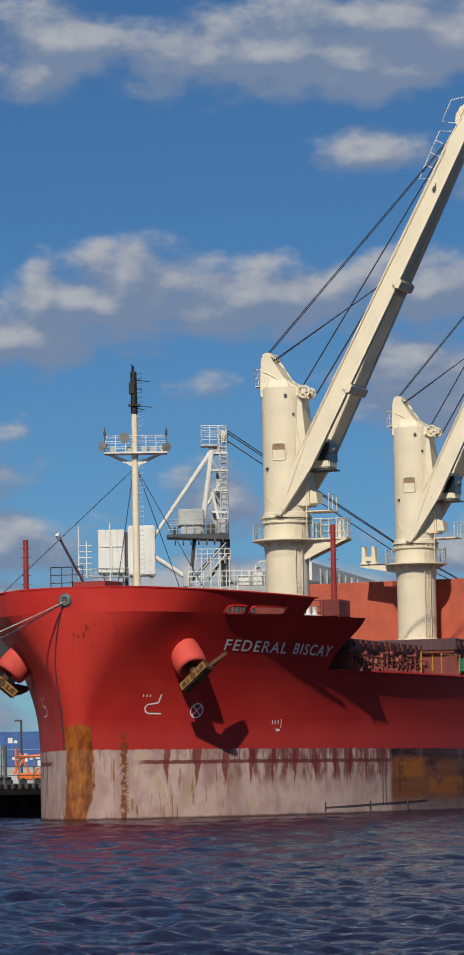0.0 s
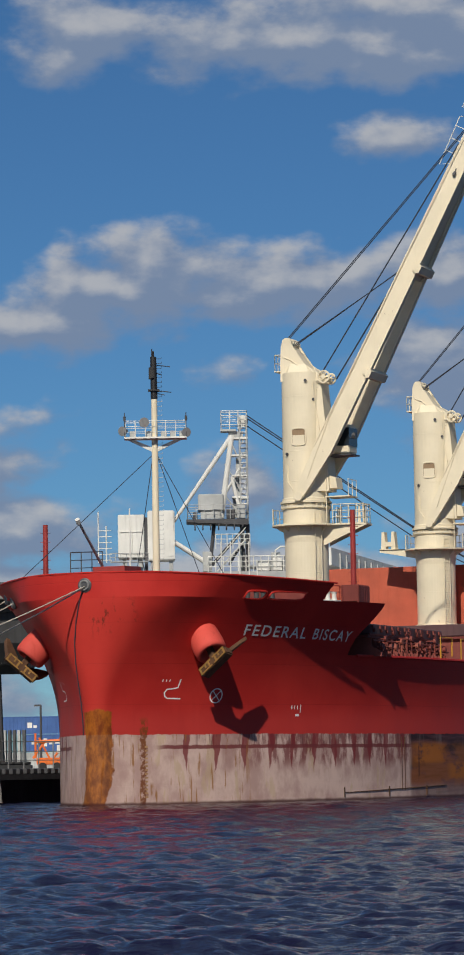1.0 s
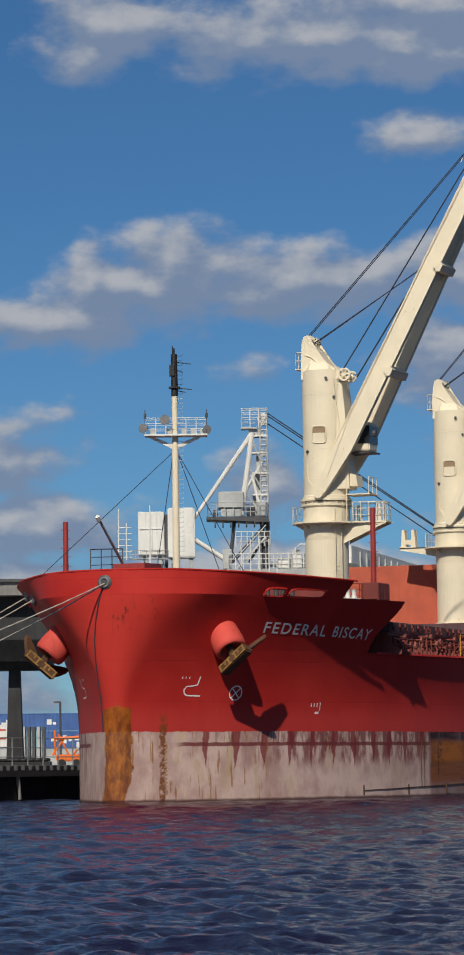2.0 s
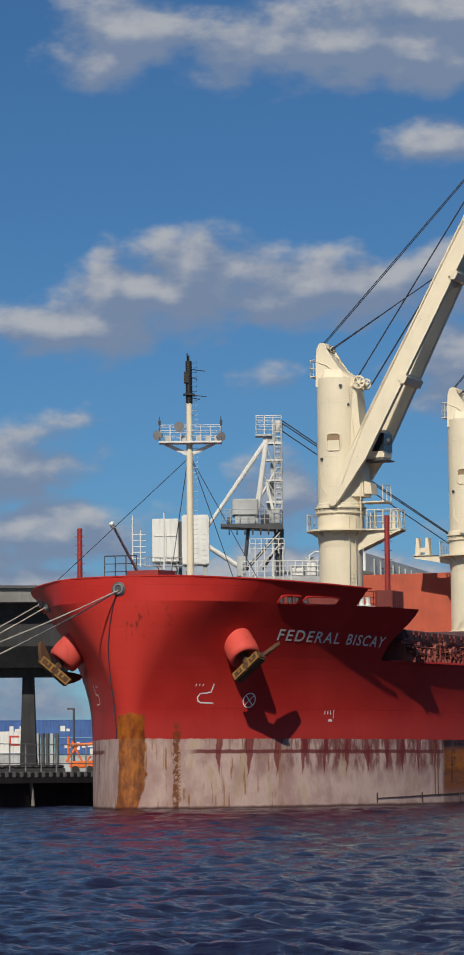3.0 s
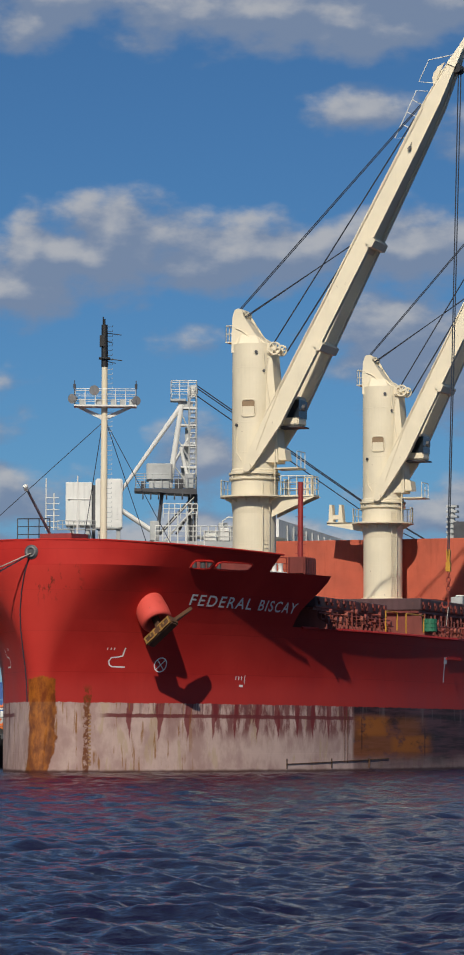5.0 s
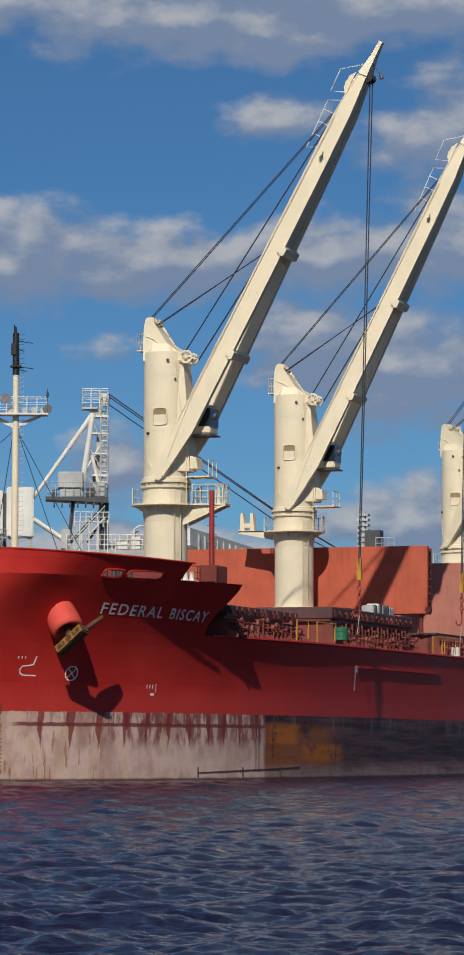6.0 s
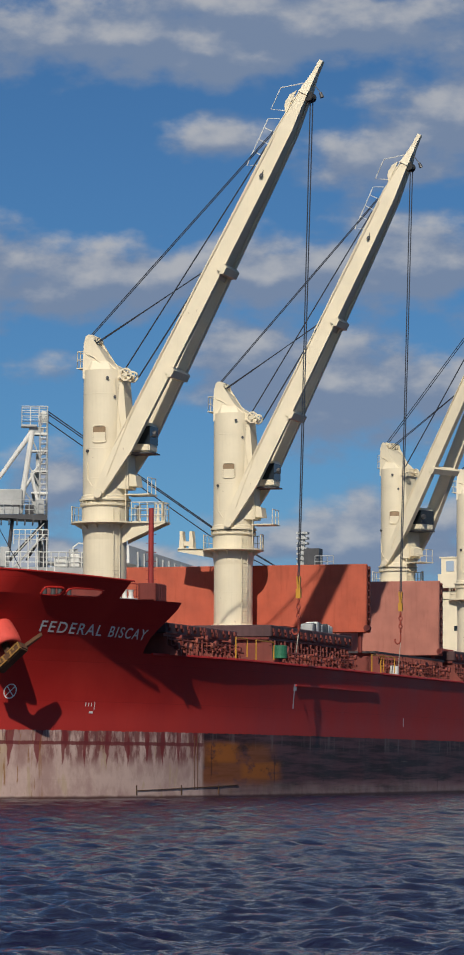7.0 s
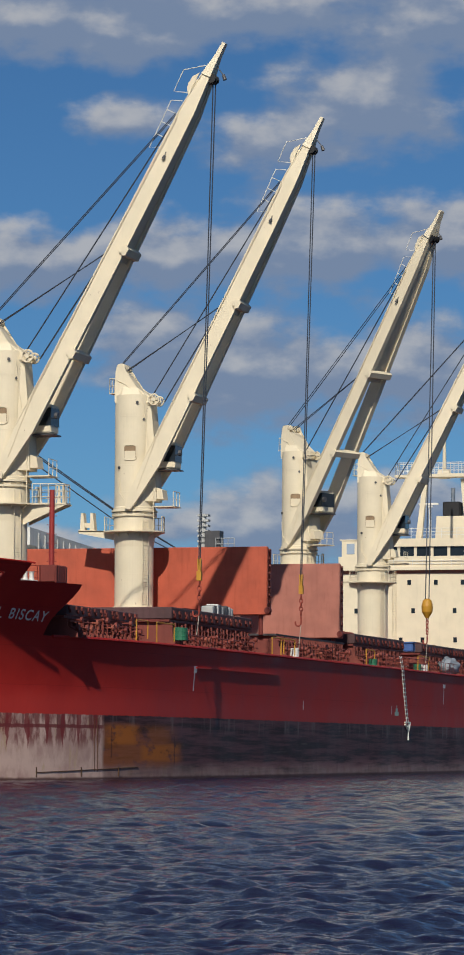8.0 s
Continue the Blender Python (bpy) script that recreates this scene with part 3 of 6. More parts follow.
def ring_chock(at, d, r, name="mooring_chock"):
    q = Vector(d).to_track_quat("Z", "Y").to_matrix().to_4x4()
    bm = bmesh.new()
    prof = [(r * 0.55, -0.25), (r * 0.58, -0.02), (r * 0.75, 0.08), (r * 0.95, 0.06), (r, -0.08), (r, -0.25)]
    lathe(bm, prof, 24, caps=False)
    bmesh.ops.transform(bm, matrix=Matrix.Translation(at) @ q, verts=bm.verts[:])
    ob = part("mooring_chock", bm, M_CHOCK, ship, "worn steel ring chock", True)
    bm = bmesh.new()
    lathe(bm, [(r * 0.56, -0.2), (r * 0.56, -0.15)], 20)
    bmesh.ops.transform(bm, matrix=Matrix.Translation(at) @ q, verts=bm.verts[:])
    part("chock_mouth", bm, M_BLACK, ship)
    bm = bmesh.new()
    lathe(bm, [(r * 1.3, -0.12), (r * 1.3, -0.04), (r * 1.02, 0.0)], 24)
    bmesh.ops.transform(bm, matrix=Matrix.Translation(at) @ q, verts=bm.verts[:])
    part("chock_plate", bm, M_DKGREY, ship)


ring_chock((0, -1.02, 11.38), (0, -1, 0), 0.29)
for y, z in ((4.3, 10.95), (5.6, 11.2)):
    p = on_hull(y, z, -1, 0.05)
    ring_chock(p, (-0.75, -0.6, -0.15), 0.3)

# mooring lines from the bow to the quay ahead
for k, (p, q, dr) in enumerate((((0.02, -1.05, 11.3), (-15.5, -27.0, 2.5), 0.9), ((-0.02, -1.05, 11.25), (-15.5, -23.5, 2.5), 1.4), (tuple(on_hull(4.3, 10.9, -1, 0.1)), (-15.5, -16.0, 2.5), 0.5), (tuple(on_hull(5.6, 11.15, -1, 0.1)), (-15.5, -17.0, 2.5), 0.5))):
    bm = bmesh.new()
    line(bm, sag(p, q, dr), 0.035)
    tagged(part("mooring_line", bm, M_ROPE), "pale fibre mooring rope from ship to quay", "rope", "mooring lines")
# a dark messenger line down the stem
bm = bmesh.new()
pts = []
for xx, z in ((-0.12, 11.1), (-0.38, 10.3), (-0.62, 9.4), (-0.8, 8.4), (-0.86, 7.4), (-0.84, 6.4), (-0.78, 5.4), (-0.72, 4.4), (-0.72, 3.7)):
    yy = stem(z)
    while half(yy, z) < -xx:
        yy += 0.01
    pts.append(Vector((xx, yy - 0.05, z)))
line(bm, pts, 0.03, 5)
tagged(part("messenger_line", bm, M_WIRE), "thin dark line hanging down the stem", "rope")

# ---- forecastle deck ----
FD = Z_KNUCKLE - 0.05


def foremast():
    e = thing("foremast", "white tubular foremast with black top and light platform", "mast", (0, 8.8, FD), 21.6)
    bm = bmesh.new()
    rod(bm, (0, 0, 0), (0, 0, 22.0 - FD), 0.21, 0.16, 20)
    part("pole", bm, M_CREAM, e)
    bm = bmesh.new()
    rod(bm, (0, 0, 22.0 - FD), (-0.02, 0, 24.3 - FD), 0.19, 0.17, 16)
    box(bm, -0.28, 0.0, -0.25, 0.25, 23.1 - FD, 23.7 - FD)
    box(bm, -0.32, 0.3, -0.3, 0.3, 22.42 - FD, 22.5 - FD)
    rod(bm, (-0.1, 0, 24.3 - FD), (-0.1, 0, 24.75 - FD), 0.03)
    rod(bm, (-0.02, 0, 24.3 - FD), (-0.02, 0, 24.62 - FD), 0.05)
    part("mast_top", bm, M_BLACK, e, "black painted mast top")
    for i in range(44):
        z = 13.0 + i * 0.26
        if 19.5 < z < 20.4:
            continue
        bm = bmesh.new()
        rod(bm, (0.15, -0.12, z - FD), (0.42, -0.12, z - FD), 0.015, n=4)
        rod(bm, (0.42, -0.12, z - FD), (0.42, -0.12, z - FD + 0.1), 0.015, n=4)
        part("rung", bm, M_GREY if z < 22 else M_BLACK, e)
    for z, l in ((23.75, 0.9), (23.3, 0.45), (22.35, 0.95), (22.2, 0.6)):
        bm = bmesh.new()
        rod(bm, (0.1, 0, z - FD + 0.1), (l, 0, z - FD), 0.025, n=5)
        part("spreader", bm, M_BLACK, e)
    # platform
    zp = 19.85 - FD
    bm = bmesh.new()
    box(bm, -1.65, 1.75, -0.55, 0.55, zp - 0.06, zp + 0.03)
    for s in (-1, 1):
        slab(bm, [(s * 0.15, -0.06, zp - 0.75), (s * 0.15, -0.06, zp - 0.5), (s * 1.2, -0.06, zp - 0.06), (s * 1.55, -0.06, zp - 0.06)], (0, 0.12, 0))
    part("platform", bm, M_WHITE, e)
    bm = bmesh.new()
    rail(bm, [(-1.6, -0.5, zp), (1.7, -0.5, zp), (1.7, 0.5, zp), (-1.6, 0.5, zp), (-1.6, -0.5, zp)], 0.9, 0.02, 3, 0.55)
    part("railing", bm, M_WHITE, e)
    for x, y, z, r, dx in ((-1.75, -0.45, 20.2, 0.33, -0.5), (-0.55, -0.6, 20.65, 0.34, -0.15), (1.75, -0.5, 20.1, 0.32, 0.5)):
        bm = bmesh.new()
        d = Vector((dx, -0.8, -0.1)).normalized()
        c = Vector((x, y, z - FD))
        rod(bm, c - d * 0.42, c, r * 0.3, r * 0.82, 16)
        part("floodlight", bm, M_CHOCK, e, "round grey floodlight")
    for x in (-1.2, -0.3, 0.5, 1.0, 1.5):
        bm = bmesh.new()
        box(bm, x - 0.16, x + 0.16, -0.2, 0.2, zp + 0.03, zp + 0.38)
        bevel(bm, 0.04)
        part("lamp_box", bm, M_GREY, e)
    for x in (-1.62, 1.72):
        bm = bmesh.new()
        rod(bm, (x, -0.5, zp), (x, -0.5, zp + 1.35), 0.025, n=5)
        rod(bm, (x, -0.5, zp + 0.9), (x, -0.5, zp + 1.15), 0.07)
        part("aerial", bm, M_DKGREY, e)
    for q in ((-7.4, -1.0, 1.4), (-1.4, 3.0, 0.2), (4.6, 1.0, 0.0), (3.0, 4.0, 0.0)):
        bm = bmesh.new()
        rod(bm, (0.1 * (1 if q[0] > 0 else -1), 0, 18.95 - FD), q, 0.022, n=5)
        part("stay", bm, M_WIRE, e)
    return e


foremast()


def deck_rail(name, pts, mat, label, h=1.05, gap=1.2, group=""):
    bm = bmesh.new()
    rail(bm, pts, h, 0.025, 3, gap)
    return tagged(part(name, bm, mat), label, "railing", group)


# look-out stage with rails at the bow, and its davit
e = thing("bow_stage", "dark red look-out stage with rails at the bow", "platform", (0, 0, FD))
bm = bmesh.new()
slab(bm, [(-0.9, 2.2, 1.5), (0.9, 2.2, 1.5), (1.0, 4.2, 1.55), (-0.9, 4.2, 1.55)], (0, 0, 0.32))
for x in (-0.8, 0.8):
    for y in (2.4, 4.0):
        rod(bm, (x, y, 0), (x, y, 1.5), 0.06)
part("stage", bm, M_POST, e)
bm = bmesh.new()
rail(bm, [(-2.0, 1.8, 1.35), (-1.2, 4.2, 1.5)], 1.25, 0.03, 3, 0.8)
part("railing", bm, M_DKGREY, e)
for x in (-2.0, -1.2):
    bm = bmesh.new()
    rod(bm, (x, 1.8 if x < -1.5 else 4.2, 0), (x, 1.8 if x < -1.5 else 4.2, 1.5), 0.04)
    part("leg", bm, M_DKGREY, e)
e = thing("bow_davit", "grey tubular davit leaning over the bow", "davit", (-1, 4.0, FD))
bm = bmesh.new()
rod(bm, (0, 0, 0), (0, 0, 1.8), 0.1)
part("post", bm, M_WHITE, e)
bm = bmesh.new()
rod(bm, (0, 0, 1.75), (0, -3.45, 4.15), 0.085, 0.07)
part("arm", bm, M_GREY, e)
bm = bmesh.new()
rod(bm, (0, -3.35, 4.02), (0, -3.55, 4.22), 0.13)
part("sheave", bm, M_WHITE, e)

e = thing("signal_mast", "thin white signal staff on the forecastle", "mast", (-0.2, 5.6, FD))
bm = bmesh.new()
rod(bm, (0, 0, 0), (0, 0, 5.1), 0.06, 0.04)
part("staff", bm, M_WHITE, e)
for x, y0, y1, top in ((-7.0, 9.74, 9.74, 15.45), (9.3, 14.6, 14.6, 15.93)):
    e = thing("vent_post", "slim red deck post with climbing rungs", "post", (x, y0, FD), 21.6, "red deck posts")
    bm = bmesh.new()
    rod(bm, (0, 0, 0), (0, 0, top - FD), 0.16, 0.14, 14)
    part("tube", bm, M_POST, e)
    for k in range(9):
        bm = bmesh.new()
        z = 0.8 + 0.5 * k
        if z < top - FD:
            rod(bm, (-0.28, 0, z), (0.28, 0, z), 0.018, n=5)
            part("rung", bm, M_POST, e)


def winch(at, turn, label, mat):
    e = thing("mooring_winch", label, "winch", at, turn, "mooring winches")
    bm = bmesh.new()
    box(bm, -1.3, 1.3, -0.6, 0.6, 0, 0.18)
    part("bed", bm, mat, e)
    bm = bmesh.new()
    for k in range(12):
        rod(bm, (-0.9 + 0.11 * k, 0, 0.65), (-0.82 + 0.11 * k, 0, 0.65), 0.42 if k % 4 else 0.56, n=16)
    part("drum", bm, M_MAROON, e)
    bm = bmesh.new()
    box(bm, 0.55, 1.2, -0.35, 0.35, 0.18, 1.1)
    bevel(bm, 0.08, 2)
    part("gearbox", bm, mat, e)
    for x in (-1.1, 0.5):
        bm = bmesh.new()
        slab(bm, [(x, -0.5, 0.18), (x, 0.5, 0.18), (x, 0.15, 0.9), (x, -0.15, 0.9)], (0.1, 0, 0))
        part("cheek", bm, mat, e)
    return e


winch((4.2, 8.6, FD), 40, "maroon mooring winch with drums on the forecastle", M_MAROON)
winch((-4.2, 8.6, FD), 140, "maroon mooring winch with drums on the forecastle", M_MAROON)
e = thing("rope_reel", "dark maroon slatted rope reel on the forecastle edge", "reel", (9.55, 13.4, FD), 0)
for x in (-0.45, 0.45):
    bm = bmesh.new()
    box(bm, x - 0.05, x + 0.05, -0.2, 1.7, 0.0, 1.0)
    bevel(bm, 0.03)
    part("side_frame", bm, M_MAROON, e)
for k in range(6):
    bm = bmesh.new()
    box(bm, -0.52, 0.52, -0.15 + 0.3 * k, 0.0 + 0.3 * k, 0.12, 1.04)
    bevel(bm, 0.03)
    part("slat", bm, M_MAROON, e)
deck_rail("forecastle_rail", [(8.2, 11.6, FD), (8.9, 13.4, FD), (9.2, 15.0, FD)], M_POST, "red pipe railing along the forecastle edge", 1.0, 0.9)
e = thing("roller_fairlead", "pale worn roller fairlead at the deck edge", "fairlead", (8.75, 11.85, FD), 60)
bm = bmesh.new()
box(bm, -0.7, 0.7, -0.25, 0.25, 0, 0.15)
part("base", bm, M_GREY, e)
for x in (-0.45, 0, 0.45):
    bm = bmesh.new()
    lathe(bm, [(0.17, 0.15), (0.13, 0.3), (0.13, 0.5), (0.18, 0.62)], 14, (x, 0, 0))
    part("roller", bm, M_WHITE, e)
for y in (5.0, 6.2, 7.2):
    for sd in (1, -1):
        e = thing("bollard", "pair of dark worn mooring bollards", "bollard", (sd * (half(y, FD) - 0.9), y, FD), 60 * sd, "forecastle bollards")
        for x in (-0.3, 0.3):
            bm = bmesh.new()
            lathe(bm, [(0.14, 0), (0.14, 0.4), (0.18, 0.44), (0.18, 0.5)], 14, (x, 0, 0))
            part("bitt", bm, M_DKGREY, e)
        bm = bmesh.new()
        box(bm, -0.55, 0.55, -0.2, 0.2, -0.001, 0.05)
        part("base", bm, M_DECK, e)


# ---- deck cranes ----
def loft(bm, secs):
    """Skin the rings of corner points secs, with end caps."""
    rings = [[bm.verts.new(p) for p in s] for s in secs]
    n = len(rings[0])
    for a, b in zip(rings, rings[1:]):
        for k in range(n):
            bm.faces.new((a[k], a[(k + 1) % n], b[(k + 1) % n], b[k]))
    bm.faces.new(rings[0][::-1])
    bm.faces.new(rings[-1])
    bmesh.ops.recalc_face_normals(bm, faces=bm.faces[:])


M_GLASS, _nt, _b = nodes_of("dark_glass")
_b.inputs["Base Color"].default_value = (0.015, 0.02, 0.025, 1)
_b.inputs["Roughness"].default_value = 0.08
M_RECESS = paint("recess_shade_brown", (0.3, 0.2, 0.11), 0.6, 0.2, 0.3, 2.0)
M_HOOK = paint("hook_red", (0.3, 0.05, 0.03), 0.6, 0.3, 0.4, 3.0)


def crane(y, azimuth, reach, peak, arm=0, block="yellow_block", hook_z=12.9, z_base=11.3):
    """A slewing deck crane: column, tower, twin-legged jib. azimuth: the jib's heading from port, degrees towards astern."""
    e = thing("deck_crane", "cream painted deck crane with raised twin-leg jib", "crane", (0, y, 0), azimuth, "deck cranes")
    bm = bmesh.new()
    lathe(bm, [(1.5, z_base), (1.5, z_base + 0.12), (1.33, z_base + 0.16), (1.33, 15.5), (1.42, 16.2), (1.42, 17.55), (1.55, 17.6), (1.55, 17.72), (1.42, 17.74), (1.42, 17.86)], 48)
    col = part("column", bm, M_CREAM, e)
    for k in range(24):
        a = 2 * math.pi * k / 24
        bm = bmesh.new()
        rod(bm, (1.5 * math.cos(a), 1.5 * math.sin(a), 17.56), (1.5 * math.cos(a), 1.5 * math.sin(a), 17.84), 0.035, n=6)
        part("bolt", bm, M_CREAM, col)
    # weld seams
    bm = bmesh.new()
    for z in (13.6,):
        lathe(bm, [(1.332, z), (1.338, z + 0.02), (1.332, z + 0.04)], 48, caps=False)
    part("weld_seam", bm, M_CREAM, col)
    # tower
    bm = bmesh.new()
    lathe(bm, [(1.58, 17.9), (1.58, 18.02), (1.45, 18.06), (1.45, 18.2), (1.38, 18.25), (1.38, 25.9)], 48)
    twr = part("tower", bm, M_CREAM, e)
    for z in (19.2, 21.05, 24.4):
        bm = bmesh.new()
        lathe(bm, [(1.381, z), (1.392, z + 0.02), (1.381, z + 0.04)], 48, caps=False)
        part("weld_seam", bm, M_CREAM, twr)
    # sloped front of the tower
    bm = bmesh.new()
    loft(bm, [[(1.0, -0.95, 18.6), (1.75, -0.7, 18.6), (1.75, 0.7, 18.6), (1.0, 0.95, 18.6)], [(0.9, -0.95, 22.5), (1.6, -0.7, 22.5), (1.6, 0.7, 22.5), (0.9, 0.95, 22.5)], [(0.9, -0.95, 25.7), (1.3, -0.7, 25.7), (1.3, 0.7, 25.7), (0.9, 0.95, 25.7)]])
    part("tower_front", bm, M_CREAM, e)
    # window hatch, facing the port bow
    qm = pose(0, 0, 0, 0, 0, -87 - azimuth)
    bm = bmesh.new()
    ringp = []
    for k in range(25):
        a = 2 * math.pi * k / 24
        c, w = math.cos(a), math.sin(a)
        ty, tz = 0.44 * math.copysign(abs(c) ** 0.4, c), 0.52 * math.copysign(abs(w) ** 0.4, w)
        ringp.append(qm @ Vector((math.sqrt(1.4 ** 2 - ty * ty), ty, 21.92 + tz)))
    line(bm, ringp, 0.055, 6)
    part("hatch_frame", bm, M_CREAM, e)
    # no hollow here: a brown sheet gives the recess its shade by colour
    bm = bmesh.new()
    box(bm, 1.2, 1.384, -0.40, 0.40, 21.45, 22.40, qm)
    part("hatch_recess_shade", bm, M_RECESS, e, "brown sheet painted as the shaded recess of the hatch")
    bm = bmesh.new()
    box(bm, 1.2, 1.405, -0.38, 0.38, 21.45, 22.02, qm)
    bevel(bm, 0.02)
    part("hatch_panel", bm, M_CREAM, e)
    # head: two side plates drawn up to a narrow round top, sloping down to the rope sheave
    for s in (-0.85, 0.73):
        bm = bmesh.new()
        pts = [(-1.22, s, 25.4), (1.25, s, 25.2), (1.5, s, 25.4), (1.42, s, 25.75), (0.9, s, 25.98), (0.3, s, 26.5), (-0.5, s, 27.72)]
        pts += [(-0.8 + 0.32 * math.cos(a), s, 27.78 + 0.32 * math.sin(a)) for a in [radians(15 + 25 * k) for k in range(6)]]
        pts += [(-1.16, s, 27.6), (-1.22, s, 26.6)]
        slab(bm, pts, (0, 0.12, 0))
        part("head_plate", bm, M_CREAM, e)
    bm = bmesh.new()
    box(bm, -1.2, -1.12, -0.73, 0.73, 25.5, 27.4)
    slab(bm, [(0.95, -0.73, 25.9), (0.3, -0.73, 26.45), (-0.5, -0.73, 27.55), (-0.58, -0.73, 27.5), (0.22, -0.73, 26.38), (0.9, -0.73, 25.84)], (0, 1.46, 0))
    loft(bm, [[(-1.22, -0.6, 25.88), (-0.6, -1.2, 25.88), (0.7, -1.15, 25.88), (1.3, -0.5, 25.88), (1.3, 0.5, 25.88), (0.7, 1.15, 25.88), (-0.6, 1.2, 25.88), (-1.22, 0.6, 25.88)], [(-1.0, -0.6, 26.1), (-0.6, -0.84, 26.5), (0.4, -0.84, 26.4), (1.0, -0.5, 25.98), (1.0, 0.5, 25.98), (0.4, 0.84, 26.4), (-0.6, 0.84, 26.5), (-1.0, 0.6, 26.1)]])
    part("head_web", bm, M_CREAM, e)
    for s in (-0.55, -0.25, 0.25, 0.55):
        bm = bmesh.new()
        rod(bm, (-0.8, s - 0.06, 27.82), (-0.8, s + 0.06, 27.82), 0.3, n=18)
        part("head_sheave", bm, M_CREAM, e)
    for s, r in ((-0.97, 0.36), (0.35, 0.3)):
        c = Vector((1.62, s, 25.55))
        bm = bmesh.new()
        line(bm, [c + Vector((r * math.cos(2 * math.pi * k / 16), 0, r * math.sin(2 * math.pi * k / 16))) for k in range(17)], 0.065, 6)
        for k in range(6):
            a0 = 2 * math.pi * k / 6
            rod(bm, c, c + Vector((r * math.cos(a0), 0, r * math.sin(a0))), 0.045, n=5)
        rod(bm, c - Vector((0, 0.08, 0)), c + Vector((0, 0.08, 0)), 0.13, n=12)
        part("sheave", bm, M_CREAM, e)
    bm = bmesh.new()
    rod(bm, (1.62, -1.0, 25.55), (1.62, 0.5, 25.55), 0.06)
    rod(bm, (1.1, -0.8, 25.35), (1.62, -0.86, 25.55), 0.13)
    rod(bm, (1.1, 0.4, 25.35), (1.62, 0.3, 25.55), 0.13)
    part("sheave_axle", bm, M_CREAM, e)
    # small stage behind the head
    bm = bmesh.new()
    box(bm, -1.72, -1.04, -0.6, 0.6, 26.05, 26.1)
    rail(bm, [(-1.1, -0.55, 26.1), (-1.68, -0.55, 26.1), (-1.68, 0.55, 26.1), (-1.1, 0.55, 26.1)], 1.0, 0.025, 2, 0.7)
    part("head_stage", bm, M_CREAM, e)
    # pipes and dots on the tower
    for pts in ([(-1.0, -0.88, 26.9), (-0.5, -0.9, 26.7), (0.1, -0.9, 26.2), (0.9, -0.9, 25.75)], [(0.95, -1.1, 25.3), (1.05, -1.02, 24.0), (1.25, -0.95, 22.5), (1.4, -0.95, 21.2)], [(-0.75, -1.22, 20.2), (-0.72, -1.22, 19.2), (-0.35, -1.36, 18.7)]):
        bm = bmesh.new()
        line(bm, pts, 0.03, 5)
        part("conduit", bm, M_CREAM, e)
    for p in ((-0.72, -1.2, 20.9), (0.55, -1.3, 25.35), (0.95, -1.02, 24.2)):
        bm = bmesh.new()
        rod(bm, p, (p[0] * 1.04, p[1] * 1.06, p[2]), 0.1, n=8)
        part("tower_lamp", bm, M_DKGREY, e)
    # service platform round the column
    bm = bmesh.new()
    lathe(bm, [(1.42, 16.42), (1.9, 16.5), (2.1, 16.5), (2.1, 16.6), (1.42, 16.6)], 40, caps=False)
    for k in range(12):
        a = 2 * math.pi * k / 12
        c, s = math.cos(a), math.sin(a)
        slab(bm, [(1.4 * c, 1.4 * s, 16.15), (1.4 * c, 1.4 * s, 16.5), (2.0 * c, 2.0 * s, 16.5)], (-0.05 * s, 0.05 * c, 0))
    plat = part("platform", bm, M_CREAM, e)
    bm = bmesh.new()
    spans = [radians(-8 - azimuth + 12.2 * k) for k in range(18)]
    rail(bm, [(2.05 * math.cos(a), 2.05 * math.sin(a), 16.6) for a in spans], 1.0, 0.025, 2, 0.7)
    part("railing", bm, M_CREAM, plat)
    if arm == 1:        # bracket stage reaching out to port
        bm = bmesh.new()
        slab(bm, [(1.3, -0.9, 16.5), (4.0, -0.5, 16.5), (4.0, 0.6, 16.5), (1.3, 0.9, 16.5)], (0, 0, 0.1))
        for s in (-0.5, 0.5):
            slab(bm, [(1.3, s, 15.3), (1.3, s, 16.5), (4.1, s, 16.5), (3.6, s, 16.3)], (0, 0.06, 0))
        part("bracket_stage", bm, M_CREAM, plat)
        bm = bmesh.new()
        rail(bm, [(2.0, -0.85, 16.6), (3.9, -0.5, 16.6), (3.9, 0.6, 16.6), (2.0, 0.85, 16.6)], 1.15, 0.03, 3, 0.5)
        part("railing", bm, M_CREAM, plat)
        bm = bmesh.new()
        rod(bm, (3.55, -0.4, 16.6), (3.55, -0.4, 17.7), 0.12, 0.06)
        rod(bm, (3.85, -0.3, 16.6), (3.85, -0.3, 17.7), 0.12, 0.06)
        part("jib_rest", bm, M_CREAM, plat)
    elif arm == -1:     # jib rest reaching out to starboard
        bm = bmesh.new()
        for s in (-0.4, 0.4):
            slab(bm, [(-1.3, s, 16.0), (-1.3, s, 16.6), (-3.9, s, 16.75), (-3.9, s, 16.5)], (0, 0.08, 0))
        box(bm, -3.9, -1.3, -0.4, 0.48, 16.58, 16.66)
        for x in (-3.65, -2.95):
            slab(bm, [(x - 0.18, -0.3, 16.6), (x + 0.18, -0.3, 16.6), (x + 0.06, -0.3, 17.9), (x - 0.12, -0.3, 17.9)], (0, 0.6, 0))
        box(bm, -3.6, -3.0, -0.25, 0.25, 16.9, 17.2)
        part("jib_rest", bm, M_CREAM, plat)
